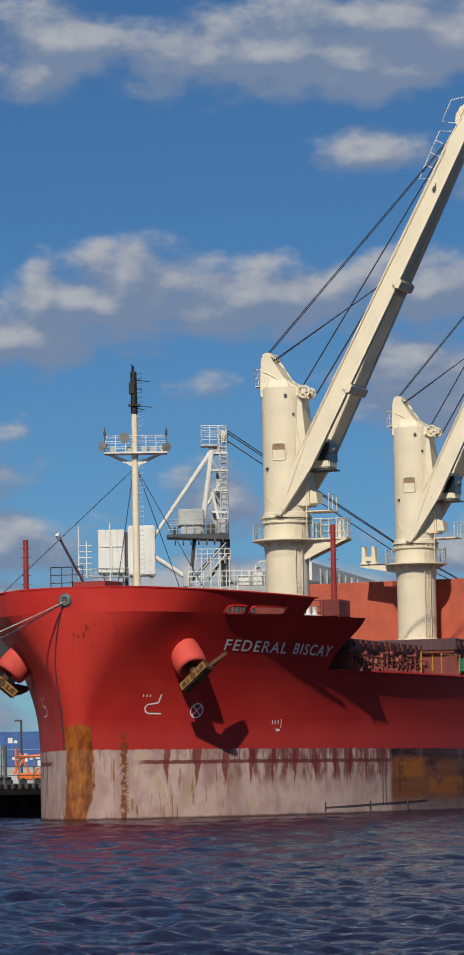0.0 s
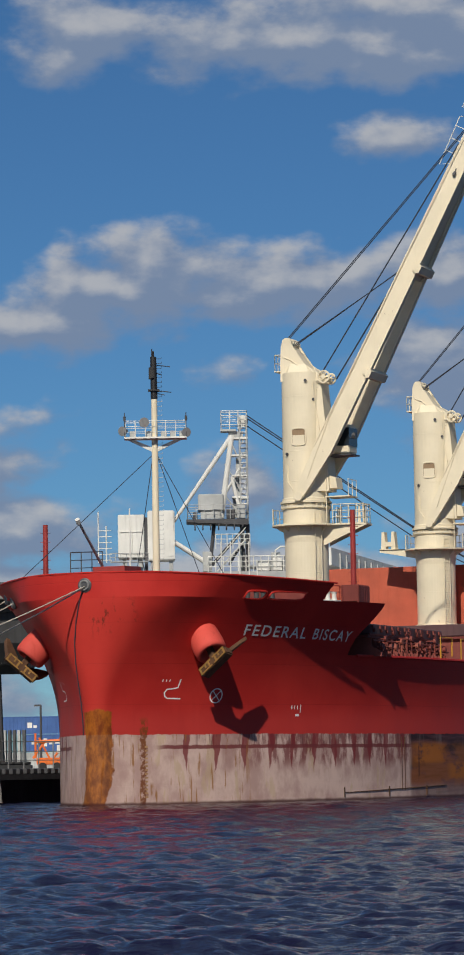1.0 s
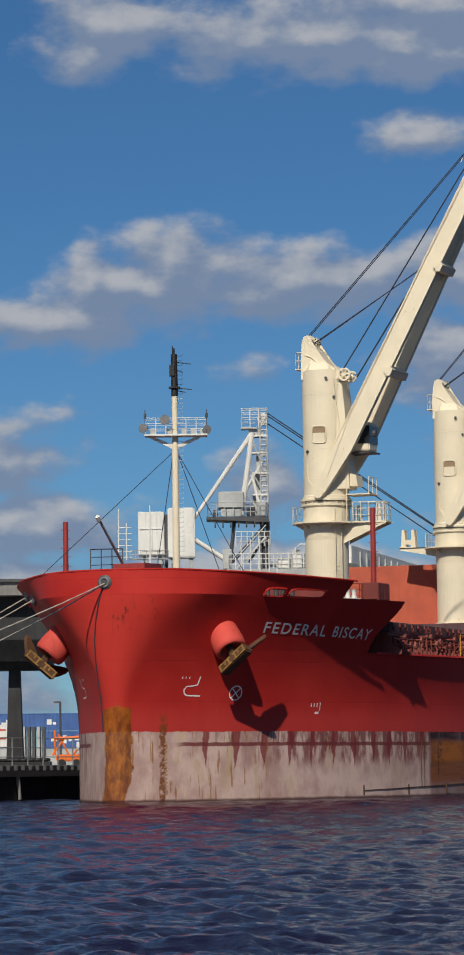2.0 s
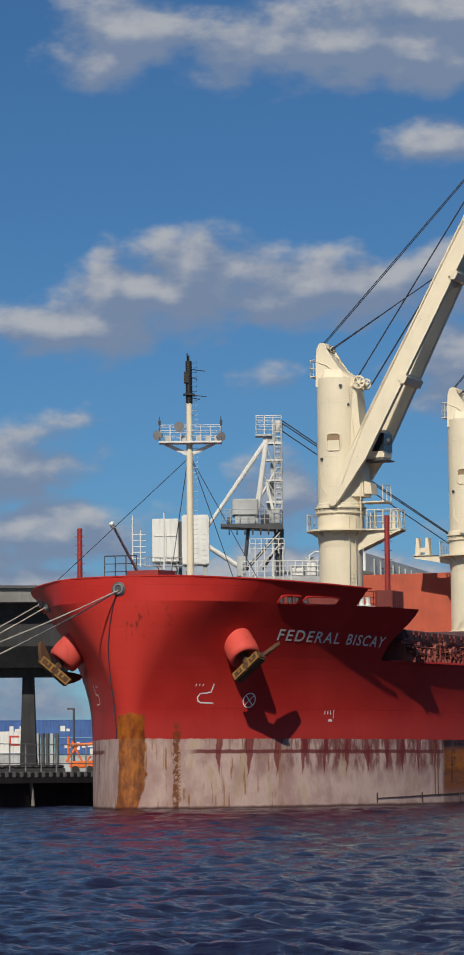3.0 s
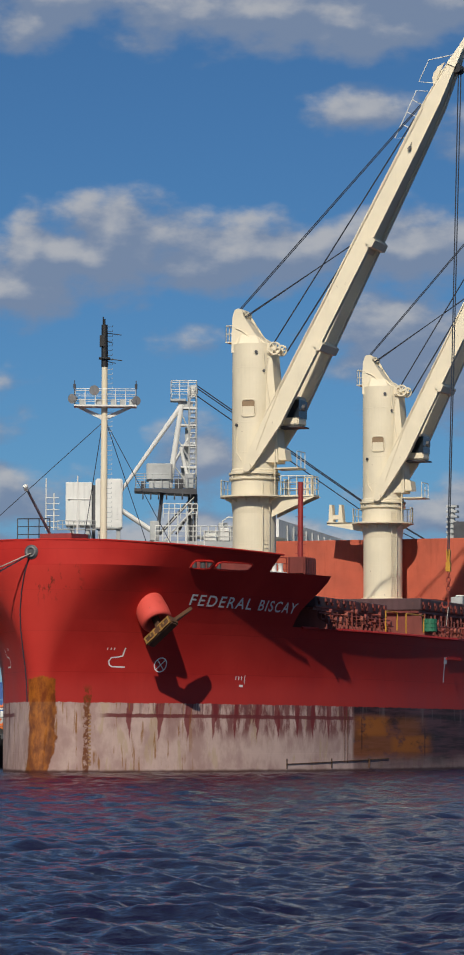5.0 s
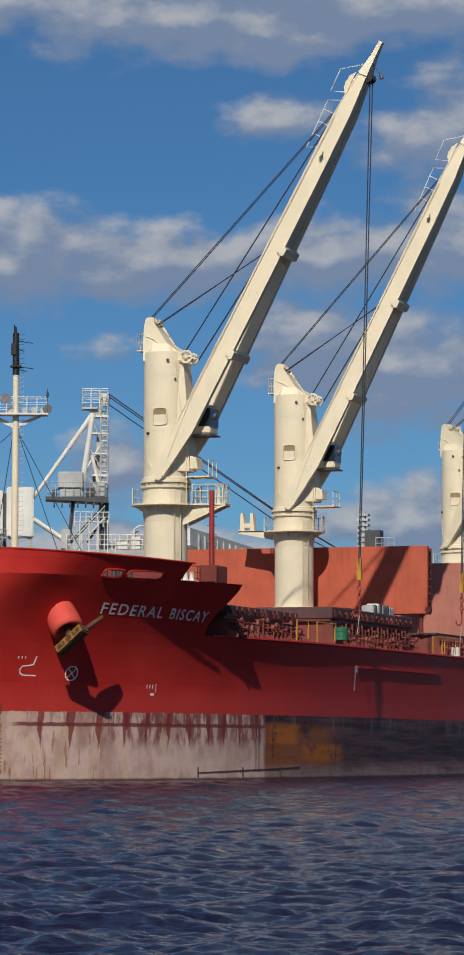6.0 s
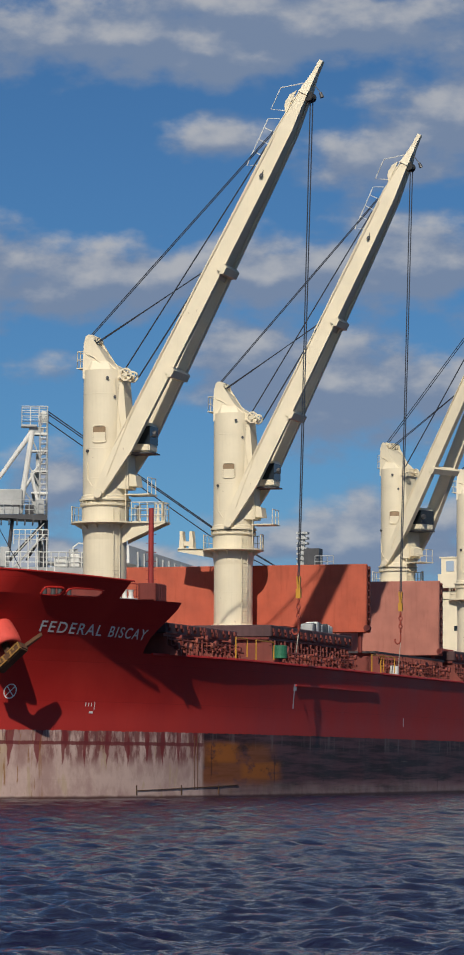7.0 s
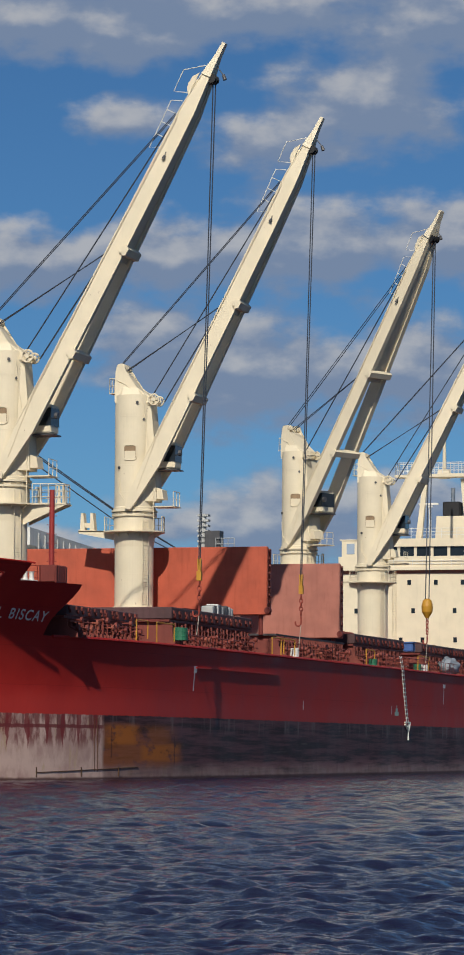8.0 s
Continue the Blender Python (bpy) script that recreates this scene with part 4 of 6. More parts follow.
    # ladder up the column
    bm = bmesh.new()
    lm = pose(0, 0, 0, 0, 0, -42 - azimuth)
    for s in (-0.22, 0.22):
        rod(bm, lm @ Vector((1.5, s, z_base)), lm @ Vector((1.5, s, 17.4)), 0.025, n=5)
    for k in range(24):
        z = z_base + 0.2 + 0.25 * k
        if z < 17.3:
            rod(bm, lm @ Vector((1.5, -0.22, z)), lm @ Vector((1.5, 0.22, z)), 0.018, n=4)
    part("ladder", bm, M_CREAM, e)
    # jib
    piv = Vector((0.15, 0, 18.25))
    tip = Vector((reach, 0, peak))
    d = (tip - piv).normalized()
    up = Vector((-d.z, 0, d.x))
    L = (tip - piv).length

    def at(a, b, s):
        return piv + d * a + up * b + Vector((0, s, 0))

    # stations: along, top, bottom, outer half spread
    st = [(-0.3, 0.2, -0.2, 1.72), (1.0, 0.42, -0.38, 1.70), (3.2, 0.50, -0.66, 1.64), (6.5, 0.50, -0.64, 1.50), (L * 0.45, 0.48, -0.60, 1.20), (L * 0.75, 0.48, -0.54, 0.85), (L * 0.87, 0.45, -0.48, 0.72), (L * 0.965, 0.25, -0.22, 0.48)]
    for sd in (-1, 1):
        bm = bmesh.new()
        loft(bm, [[at(a, t, sd * s), at(a, b, sd * s), at(a, b, sd * (s - 0.32)), at(a, t, sd * (s - 0.32))] for a, t, b, s in st])
        leg = part("jib_leg", bm, M_CREAM, e)
        bm = bmesh.new()     # edge flanges
        for pick in (1, 2):
            loft(bm, [[at(q[0], q[pick] + 0.02, sd * (q[3] + 0.05)), at(q[0], q[pick] - 0.03, sd * (q[3] + 0.05)), at(q[0], q[pick] - 0.03, sd * (q[3] - 0.36)), at(q[0], q[pick] + 0.02, sd * (q[3] - 0.36))] for q in st[2:]])
        part("jib_flange", bm, M_CREAM, leg)
        bm = bmesh.new()
        rod(bm, at(0, 0, sd * 1.3), at(0, 0, sd * 1.85), 0.26, n=18)
        slab(bm, [(piv.x - 0.5, sd * 1.3, 17.9), (piv.x + 0.5, sd * 1.3, 17.9), (piv.x + 0.2, sd * 1.3, 18.5), (piv.x - 0.2, sd * 1.3, 18.5)], (0, sd * 0.08, 0))
        part("jib_pivot", bm, M_CREAM, e)
        bm = bmesh.new()     # walkway cable run on the side
        line(bm, [at(1.2, 0.0, sd * 1.73), at(5, 0.4, sd * 1.6), at(L * 0.5, 0.42, sd * 1.23), at(L * 0.85, 0.36, sd * 0.9)], 0.025, 5)
        part("jib_conduit", bm, M_CREAM, leg)
    # closed upper half
    for nm, off in (("jib_soffit", 2), ("jib_top_plate", 1)):
        bm = bmesh.new()
        qs = [(L * 0.52, 0.48, -0.475, 1.11)] + st[5:]
        sg = 0.04 if off == 2 else -0.06
        loft(bm, [[at(q[0], q[off] + sg, -(q[3] - 0.33)), at(q[0], q[off] + sg, q[3] - 0.33), at(q[0], q[off] + sg + 0.03, q[3] - 0.33), at(q[0], q[off] + sg + 0.03, -(q[3] - 0.33))] for q in qs])
        part(nm, bm, M_CREAM, e)
    # cross tubes with brackets
    for a, s, w in ((L * 0.30, 1.45, 0.28), (L * 0.545, 1.22, 0.24)):
        bm = bmesh.new()
        rod(bm, at(a, -0.45, -s - 0.1), at(a, -0.45, s + 0.1), 0.2, n=12)
        loft(bm, [[at(a - 0.35, -0.55, k * s), at(a + 0.35, -0.55, k * s), at(a + 0.22, -0.82, k * s), at(a - 0.22, -0.82, k * s)] for k in (-1.08, 1.08)])
        part("cross_tube", bm, M_CREAM, e)
    # jib head
    bm = bmesh.new()
    loft(bm, [[at(L * 0.955, 0.3, -0.6), at(L * 0.955, -0.3, -0.6), at(L * 0.955, -0.3, 0.6), at(L * 0.955, 0.3, 0.6)], [at(L * 1.0, 0.16, -0.3), at(L * 1.0, -0.14, -0.3), at(L * 1.0, -0.14, 0.3), at(L * 1.0, 0.16, 0.3)], [at(L * 1.035, 0.12, -0.22), at(L * 1.035, -0.1, -0.22), at(L * 1.035, -0.1, 0.22), at(L * 1.035, 0.12, 0.22)]])
    part("jib_head", bm, M_CREAM, e)
    for s in (-0.35, 0.0, 0.35):
        bm = bmesh.new()
        rod(bm, at(L * 0.955, -0.32, s - 0.08), at(L * 0.955, -0.32, s + 0.08), 0.3, n=18)
        part("tip_sheave", bm, M_BLACK, e)
        bm = bmesh.new()
        rod(bm, at(L * 0.925, 0.6, s - 0.08), at(L * 0.925, 0.6, s + 0.08), 0.22, n=16)
        part("top_sheave", bm, M_CREAM, e)
    for c0 in (-0.5, 0.42):
        bm = bmesh.new()
        loft(bm, [[at(L * 0.90, 0.45, k), at(L * 0.955, 0.45, k), at(L * 0.94, 0.75, k), at(L * 0.915, 0.75, k)] for k in (c0, c0 + 0.08)])
        part("sheave_cheek", bm, M_CREAM, e)
    bm = bmesh.new()
    rod(bm, at(L * 0.985, -0.1, 0), at(L * 0.972, -0.85, 0), 0.03)
    rod(bm, at(L * 0.973, -0.8, 0), at(L * 0.965, -1.05, 0), 0.09, 0.13)
    part("tip_light", bm, M_DKGREY, e, "small dark floodlight under the jib tip")
    # handrails along the top
    for sd in (-0.6,):
        bm = bmesh.new()
        line(bm, [at(L * 0.775, 0.6, sd), at(L * 0.765, 1.15, sd), at(L * 0.875, 1.25, sd), at(L * 0.885, 0.55, sd)], 0.032, 6)
        for k in range(1, 4):
            a = L * (0.77 + 0.028 * k)
            rod(bm, at(a, 0.55, sd), at(a, 1.15 + 0.03 * k, sd), 0.028, n=5)
        line(bm, [at(L * 0.905, 0.5, sd), at(L * 0.895, 1.35, sd), at(L * 0.945, 1.4, sd), at(L * 0.975, 0.3, sd * 0.6)], 0.032, 6)
        part("jib_handrail", bm, M_WHITE, e)
    bm = bmesh.new()
    rod(bm, at(L * 0.772, 0.0, -0.8), at(L * 0.764, -0.1, -0.95), 0.03)
    rod(bm, at(L * 0.764, -0.1, -0.95), at(L * 0.756, -0.1, -0.97), 0.08, 0.12)
    part("jib_light", bm, M_DKGREY, e)
    # cab between the legs
    bm = bmesh.new()
    box(bm, 1.75, 3.1, -0.75, 0.75, 20.85, 22.6)
    bevel(bm, 0.07, 2)
    cab = part("cab", bm, M_CREAM, e)
    bm = bmesh.new()
    box(bm, 2.0, 3.12, -0.77, 0.77, 21.3, 22.4)
    part("cab_glass", bm, M_GLASS, cab, "dark cab windows")
    bm = bmesh.new()
    box(bm, 1.6, 3.25, -0.8, 0.8, 20.72, 20.8)
    part("cab_stage", bm, M_DKGREY, cab)
    bm = bmesh.new()
    rod(bm, (3.05, -0.6, 21.7), (3.5, -0.85, 21.85), 0.04)
    rod(bm, (3.4, -0.9, 21.85), (3.6, -0.9, 21.85), 0.2)
    part("cab_lamp", bm, M_DKGREY, cab)
    bm = bmesh.new()
    loft(bm, [[(1.75, -0.6, 18.75), (2.25, -0.6, 18.75), (2.25, 0.5, 18.75), (1.75, 0.5, 18.75)], [(1.75, -0.6, 19.55), (2.15, -0.6, 19.4), (2.15, 0.5, 19.4), (1.75, 0.5, 19.55)]])
    part("machine_box", bm, M_CREAM, e)
    bm = bmesh.new()
    box(bm, 1.5, 3.1, -0.8, 0.8, 18.2, 18.27)
    rail(bm, [(3.0, -0.75, 18.27), (3.0, 0.75, 18.27)], 1.0, 0.025, 2, 0.7)
    rod(bm, (1.6, -0.8, 16.6), (1.6, -0.8, 20.0), 0.03)
    part("access_stage", bm, M_CREAM, e)
    # luffing ropes
    def rope(p, q, r=0.035, name="luffing_rope"):
        bm = bmesh.new()
        rod(bm, p, q, r, n=6)
        part(name, bm, M_WIRE, e)

    for s in (-0.75, -0.5):
        rope((-0.85, s + 0.35, 28.12), at(L * 0.855, 0.55, s), 0.03)
    rope((1.6, -0.97, 25.92), at(L * 0.82, 0.5, -0.8), 0.045)
    rope((1.98, 0.35, 25.5), at(L * 0.56, 0.5, -0.3), 0.05)
    for s in (-0.95, -0.7):
        rope((-0.52, s + 0.6, 27.65), at(L * 0.545 + s * 0.8, 0.55, s), 0.03)
    # hoist ropes, block and hook
    hx = reach - 0.94
    top = at(L * 0.955, -0.45, 0)
    for s in (-0.07, 0.07):
        rope(top + Vector((s, s * 0.5, 0)), (hx + s * (2.2 if block == "oval_block" else 0.5), s * 0.4, hook_z + 0.6), 0.04, "hoist_rope")
    bm = bmesh.new()
    if block == "oval_block":
        lathe(bm, [(0.15, -0.75), (0.42, -0.3), (0.45, 0.15), (0.35, 0.6), (0.15, 0.75)], 18, (hx, 0, hook_z))
    else:
        for s in (-1, 1):
            slab(bm, [(hx + s * 0.05, -0.1, hook_z - 0.6), (hx + s * 0.13, -0.1, hook_z + 0.6), (hx + s * 0.05, -0.1, hook_z + 0.7), (hx, -0.1, hook_z - 0.2)], (0, 0.24, 0))
        box(bm, hx - 0.14, hx + 0.14, -0.14, 0.14, hook_z - 0.65, hook_z - 0.1)
    part("hook_block", bm, M_YELLOW, e, "worn yellow hook block")
    bm = bmesh.new()
    for k in range(5):
        c = Vector((hx, 0, hook_z - 0.85 - 0.27 * k))
        pts = []
        for j in range(13):
            a = 2 * math.pi * j / 12
            u = Vector((0.11 * math.cos(a), 0, 0.17 * math.sin(a))) if k % 2 else Vector((0, 0.11 * math.cos(a), 0.17 * math.sin(a)))
            pts.append(c + u)
        line(bm, pts, 0.045, 5)
    part("chain", bm, M_HOOK, e)
    bm = bmesh.new()
    c = Vector((hx, 0, hook_z - 2.5))
    line(bm, [c + Vector((0, 0, 0.35)), c] + [c + Vector((0.2 * math.cos(a) - 0.2 + 0.0, 0, -0.1 + 0.22 * math.sin(a))) for a in [-radians(30 * k) for k in range(0, 8)]], 0.06, 6)
    part("hook", bm, M_HOOK, e)
    bm = bmesh.new()
    rod(bm, (hx, 0, hook_z - 2.7), (hx - 0.15, 0, 8.6), 0.025, n=5)
    part("lashing", bm, M_ROPE, e)
    return e


crane(33.0, 0, 13.27, 43.5, 1, "yellow_block", 12.5, 8.1)
crane(59.0, 0, 12.75, 43.75, -1, "yellow_block", 12.9)
crane(103.2, -26, 14.25, 43.3, 0, "oval_block", 12.9)
crane(129.0, 0, 12.9, 43.6, -1, "yellow_block", 13.0)


# ---- main deck: crane houses, hatch coamings, covers ----
MD = Z_MAIN - 0.02
for y, w in ((59.0, 4.2), (103.2, 4.2), (129.0, 4.2)):
    e = thing("crane_house", "oxide red deckhouse under a crane column", "deckhouse", (0, y, MD), 0, "crane houses")
    bm = bmesh.new()
    box(bm, -w, w, -1.75, 1.75, 0, 3.35)
    bevel(bm, 0.04)
    part("house", bm, M_OXIDE, e)
    bm = bmesh.new()
    box(bm, -0.6, 0.15, -1.84, -1.77, 1.9, 3.0)
    part("panel_box", bm, M_MAROON, e)
    bm = bmesh.new()
    box(bm, 2.2, 2.5, -1.9, -1.76, 2.3, 2.6)
    part("lamp", bm, M_WHITE, e)
    bm = bmesh.new()
    box(bm, w, w + 3.6, -1.0, 1.0, 0.02, 1.1)
    bevel(bm, 0.05)
    part("side_locker", bm, M_OXIDE, e)


M_RED_LEAD = paint("red_lead", (0.27, 0.07, 0.045), 0.7, 0.25, 0.4)
M_COVER = paint("cover_purple", (0.085, 0.04, 0.042), 0.65, 0.3, 0.35)
# concrete coloured near black for the viaduct's shaded faces
M_SHADED = paint("shaded_concrete", (0.032, 0.032, 0.034), 0.85, 0.3)
M_DARKTOP = paint("dark_rubber_top", (0.05, 0.045, 0.05), 0.7, 0.3, 0.2)


def hatch(y0, y1, top=9.75, cover=0.75, open_=False):
    e = thing("hatch_coaming", "dark red hatch coaming with upright stays" + ("" if open_ else " and closed cover"), "hatch", (0, y0, MD), 0, "cargo hatches")
    l, h = y1 - y0, top - MD
    bm = bmesh.new()
    for a, b, c, d in ((-9.0, -8.85, 0, l), (8.85, 9.0, 0, l), (-8.85, 8.85, 0, 0.15), (-8.85, 8.85, l - 0.15, l)):
        box(bm, a, b, c, d, 0, h)
    part("wall", bm, M_DECK, e)
    bm = bmesh.new()
    for x in (-9.3, 8.8):
        box(bm, x, x + 0.5, -0.2, l + 0.2, h + 0.004, h + 0.14)
    for y in (-0.25, l - 0.25):
        box(bm, -8.79, 8.79, y, y + 0.5, h + 0.004, h + 0.14)
    part("rim", bm, M_DARKTOP if open_ else M_MAROON, e)
    bm = bmesh.new()
    slab(bm, [(9.0, 0, 0.0), (10.05, 0, 0.0), (10.05, 0, 0.25), (9.45, 0, h * 0.55), (9.45, 0, h - 0.02), (9.0, 0, h - 0.02)], (0, 0.09, 0))
    stay = part("stay", bm, M_DECK, e)
    n = int(l / 0.72)
    rnd = random.Random(int(y0))
    for k in range(1, n):
        o = stay.copy()
        scene.collection.objects.link(o)
        o.parent = e
        o.matrix_basis = pose(0, 0.72 * k + rnd.uniform(-0.1, 0.1), 0)
    bm = bmesh.new()
    for z, x in ((0.55, 9.75), (0.9, 9.55), (1.25, 9.35)):
        line(bm, [(x, 0, z), (x, l, z)], 0.05, 6)
    part("pipe_run", bm, M_DECK, e)
    # valves, wheels and dogs along the coaming
    for k in range(int(l / 0.9)):
        bm = bmesh.new()
        yy = 0.3 + 0.9 * k + rnd.uniform(-0.2, 0.2)
        z = rnd.uniform(0.5, 1.2)
        rod(bm, (9.85, yy, z), (10.0, yy, z), rnd.uniform(0.1, 0.2), n=10)
        rod(bm, (9.4, yy, z), (9.9, yy, z), 0.04, n=6)
        rod(bm, (9.9, yy, 0), (9.9, yy, z), 0.05, n=6)
        part("valve", bm, rnd.choice((M_DECK, M_MAROON, M_DECK, M_RED_LEAD)), e)
    if not open_:
        k = max(2, round(l / 4.8))
        for i in range(k):
            a, b = l * i / k, l * (i + 1) / k
            bm = bmesh.new()
            box(bm, -9.4, 9.4, a + 0.05, b - 0.05, h + 0.16, h + 0.16 + cover)
            bevel(bm, 0.06)
            lid = part("cover_panel", bm, M_COVER, e)
            for j in range(4):
                c = a + (b - a) * (j + 0.5) / 4 + rnd.uniform(-0.2, 0.2)
                bm = bmesh.new()
                rod(bm, (9.4, c, h + 0.4), (9.52, c, h + 0.4), rnd.uniform(0.1, 0.2), n=12)
                box(bm, 9.4, 9.5, c - 0.3, c + 0.1, h + 0.5, h + 0.7)
                part("wheel", bm, rnd.choice((M_DECK, M_MAROON, M_MAROON)), lid)
    return e


hatch(17.0, 30.2, 9.0, 0.6)
hatch(37.0, 55.5, 9.55, 0.75)
hatch(62.0, 81.0, 9.55, 0.75, True)
hatch(84.0, 100.5, 9.55, 0.75)
hatch(107.0, 125.5, 9.55, 0.75)
hatch(132.0, 150.0, 9.55, 0.75)


def raised_cover(y, z0, z1, w, label, mat, lean=0.0):
    """A folding hatch cover standing on end: two panels back to back, ribs between."""
    e = thing("raised_hatch_cover", label, "hatch cover", (0, y, 0), 0, "raised hatch covers")
    for k, (a, b) in enumerate(((0.0, 0.32), (0.75, 1.07))):
        bm = bmesh.new()
        box(bm, -w, w, a, b, z0, z1 - 0.12 * k)
        bevel(bm, 0.05)
        part("cover_panel", bm, mat, e)
    for i in range(9):
        z = z0 + 0.3 + (z1 - z0 - 0.7) * i / 8
        bm = bmesh.new()
        box(bm, w - 0.25, w - 0.05, 0.33, 0.74, z, z + 0.14)
        rod(bm, (w - 0.1, 0.5, z + 0.07), (w + 0.1, 0.5, z + 0.07), 0.1, n=8)
        part("hinge", bm, M_MAROON, e)
    bm = bmesh.new()
    for s in (-1, 1):
        rod(bm, (s * (w - 0.6), 0.5, z0 - (z0 - 9.6)), (s * (w - 0.6), 0.5, z0 + 0.1), 0.16)
    part("support_arm", bm, M_MAROON, e)
    bm = bmesh.new()
    for s in (-1, 1):
        rod(bm, (s * w, -0.05, z0 + 0.3), (s * w, 0.4, z0 + 0.3), 0.22, n=14)
    part("wheel", bm, M_MAROON, e)
    return e


M_OXIDE2 = paint("faded_oxide", (0.40, 0.15, 0.11), 0.65, 0.14, 0.25)
raised_cover(61.2, 10.95, 15.62, 8.85, "oxide red folding hatch cover standing open on end", M_OXIDE)
raised_cover(80.2, 10.0, 15.5, 9.2, "faded pinkish red folding hatch cover standing open on end", M_OXIDE2)

# yellow pipe hoops at the deck edge
for y, w in ((27.0, 2.2), (31.0, 3.6), (57.2, 3.0), (59.5, 3.6), (84.0, 2.6), (101.5, 4.0)):
    bm = bmesh.new()
    line(bm, [(10.3, y, MD), (10.3, y, MD + 1.35), (10.3, y + w, MD + 1.35), (10.3, y + w, MD + 0.3)], 0.045, 6)
    tagged(part("pipe_hoop", bm, M_YELLOW), "yellow painted pipe hoop at the deck edge", "railing", "yellow hoops")


def drum(at, label, mat, r=0.35, l=0.9):
    e = thing("deck_drum", label, "drum", at, 0, "deck drums")
    bm = bmesh.new()
    lathe(bm, [(r * 0.9, 0), (r, 0.04), (r, l * 0.33), (r * 1.05, l * 0.36), (r, l * 0.4), (r, l * 0.64), (r * 1.05, l * 0.67), (r, l * 0.7), (r, l - 0.04), (r * 0.9, l)], 18)
    part("barrel", bm, mat, e)


drum((10.2, 36.2, MD + 0.42), "green equipment drum raised over the red deck", M_GREEN, 0.45, 0.8)
drum((10.2, 63.4, MD), "white drum at the deck edge", M_WHITE, 0.32, 0.8)
drum((10.2, 86.5, MD), "green drum at the deck edge", M_GREEN, 0.32, 0.7)
drum((10.2, 101.8, MD), "green drum at the deck edge", M_GREEN, 0.32, 0.7)
drum((10.2, 104.2, MD), "white drum at the deck edge", M_WHITE, 0.3, 0.75)
for y, m, lab in ((104.5, M_BLUE, "blue plastic bin beside the hatch"), (112.0, M_YELLOW, "yellow bin beside the hatch")):
    e = thing("deck_bin", lab, "bin", (8.9, y, 9.71), 0)
    bm = bmesh.new()
    box(bm, -0.4, 0.4, -0.5, 0.5, 0, 0.7)
    bevel(bm, 0.08, 2)
    part("body", bm, m, e)
    bm = bmesh.new()
    box(bm, -0.45, 0.45, -0.55, 0.55, 0.7, 0.78)
    part("lid", bm, m, e)
# tarpaulin-covered gear near the house
e = thing("covered_gear", "deck gear under a crumpled grey tarpaulin", "tarpaulin", (10.2, 113.5, MD))
bm = bmesh.new()
bmesh.ops.create_icosphere(bm, subdivisions=4, radius=1.0)
for v in bm.verts:
    n = noise.noise(v.co * 2.3) * 0.22 + noise.noise(v.co * 6) * 0.08
    v.co = Vector((v.co.x * (0.75 + n), v.co.y * (2.3 + n), max(0.0, 0.75 + v.co.z * (0.8 + n))))
part("tarpaulin", bm, paint("tarpaulin", (0.3, 0.33, 0.36), 0.5, 0.2, 0), e, smooth=True)
# cargo gear on the hatch rim
e = thing("grab_gear", "stacked grey lifting gear lying on the hatch", "gear", (8.4, 50.5, 10.46))
rnd = random.Random(3)
for k in range(9):
    bm = bmesh.new()
    y = -2.4 + 0.55 * k
    box(bm, -0.4, 0.4, y, y + 0.42, 0, rnd.uniform(0.45, 0.85))
    bevel(bm, 0.06)
    part("crate", bm, rnd.choice((M_WHITE, M_GREY, M_WHITE, M_DKGREY)), e)

# pilot ladder down the port side
e = thing("pilot_ladder", "white rope pilot ladder with wooden spreaders hanging overside", "ladder", (0, 0, 0))


def ladder_at(u, off):
    y = 89.2 + 3.2 * u ** 0.8 + off
    z = 8.9 - 5.5 * u
    return on_hull(y, min(z, Z_MAIN), 1, 0.1) + Vector((0, 0, max(0, z - Z_MAIN)))


for off in (-0.3, 0.3):
    bm = bmesh.new()
    line(bm, [ladder_at(k / 16, off) for k in range(17)], 0.03, 5)
    part("side_rope", bm, M_WHITE, e)
for k in range(17):
    bm = bmesh.new()
    w = 0.9 if k == 15 else 0.33
    rod(bm, ladder_at(k / 17 + 0.02, -w), ladder_at(k / 17 + 0.02, w), 0.055, n=6)
    part("step", bm, M_WHITE, e)
bm = bmesh.new()
line(bm, [ladder_at(0.93, -0.9), ladder_at(1.02, 0.0), ladder_at(0.9, 0.9)], 0.07, 6)
line(bm, [ladder_at(0.93, 0.3), ladder_at(1.15, -0.4)], 0.06, 6)
part("spreader", bm, M_WHITE, e)
deck_rail("side_rail", [(10.9, 88, MD), (10.9, 100, MD), (10.9, 118, MD)], M_DECK, "red painted railing along the deck edge", 1.0, 1.5)

# ---- accommodation ----
HY = 165.0
house = thing("accommodation", "cream painted ship's accommodation with wheelhouse", "deckhouse", (0, HY, MD))
zc = -MD
bm = bmesh.new()
box(bm, -11.7, 11.7, 0, 14, 0, 19.3 + zc)
part("front_block", bm, M_CREAM, house)
bm = bmesh.new()
box(bm, -11.75, 11.75, -0.06, 14.05, 19.3 + zc, 19.62 + zc)
part("red_band", bm, paint("band_brown", (0.26, 0.09, 0.06), 0.5, 0.15), house, "brown painted deck band")
bm = bmesh.new()
box(bm, -12.0, 12.0, -0.5, 11, 19.62 + zc, 19.95 + zc)
part("bridge_deck", bm, M_CREAM, house)
bm = bmesh.new()      # wing dodgers
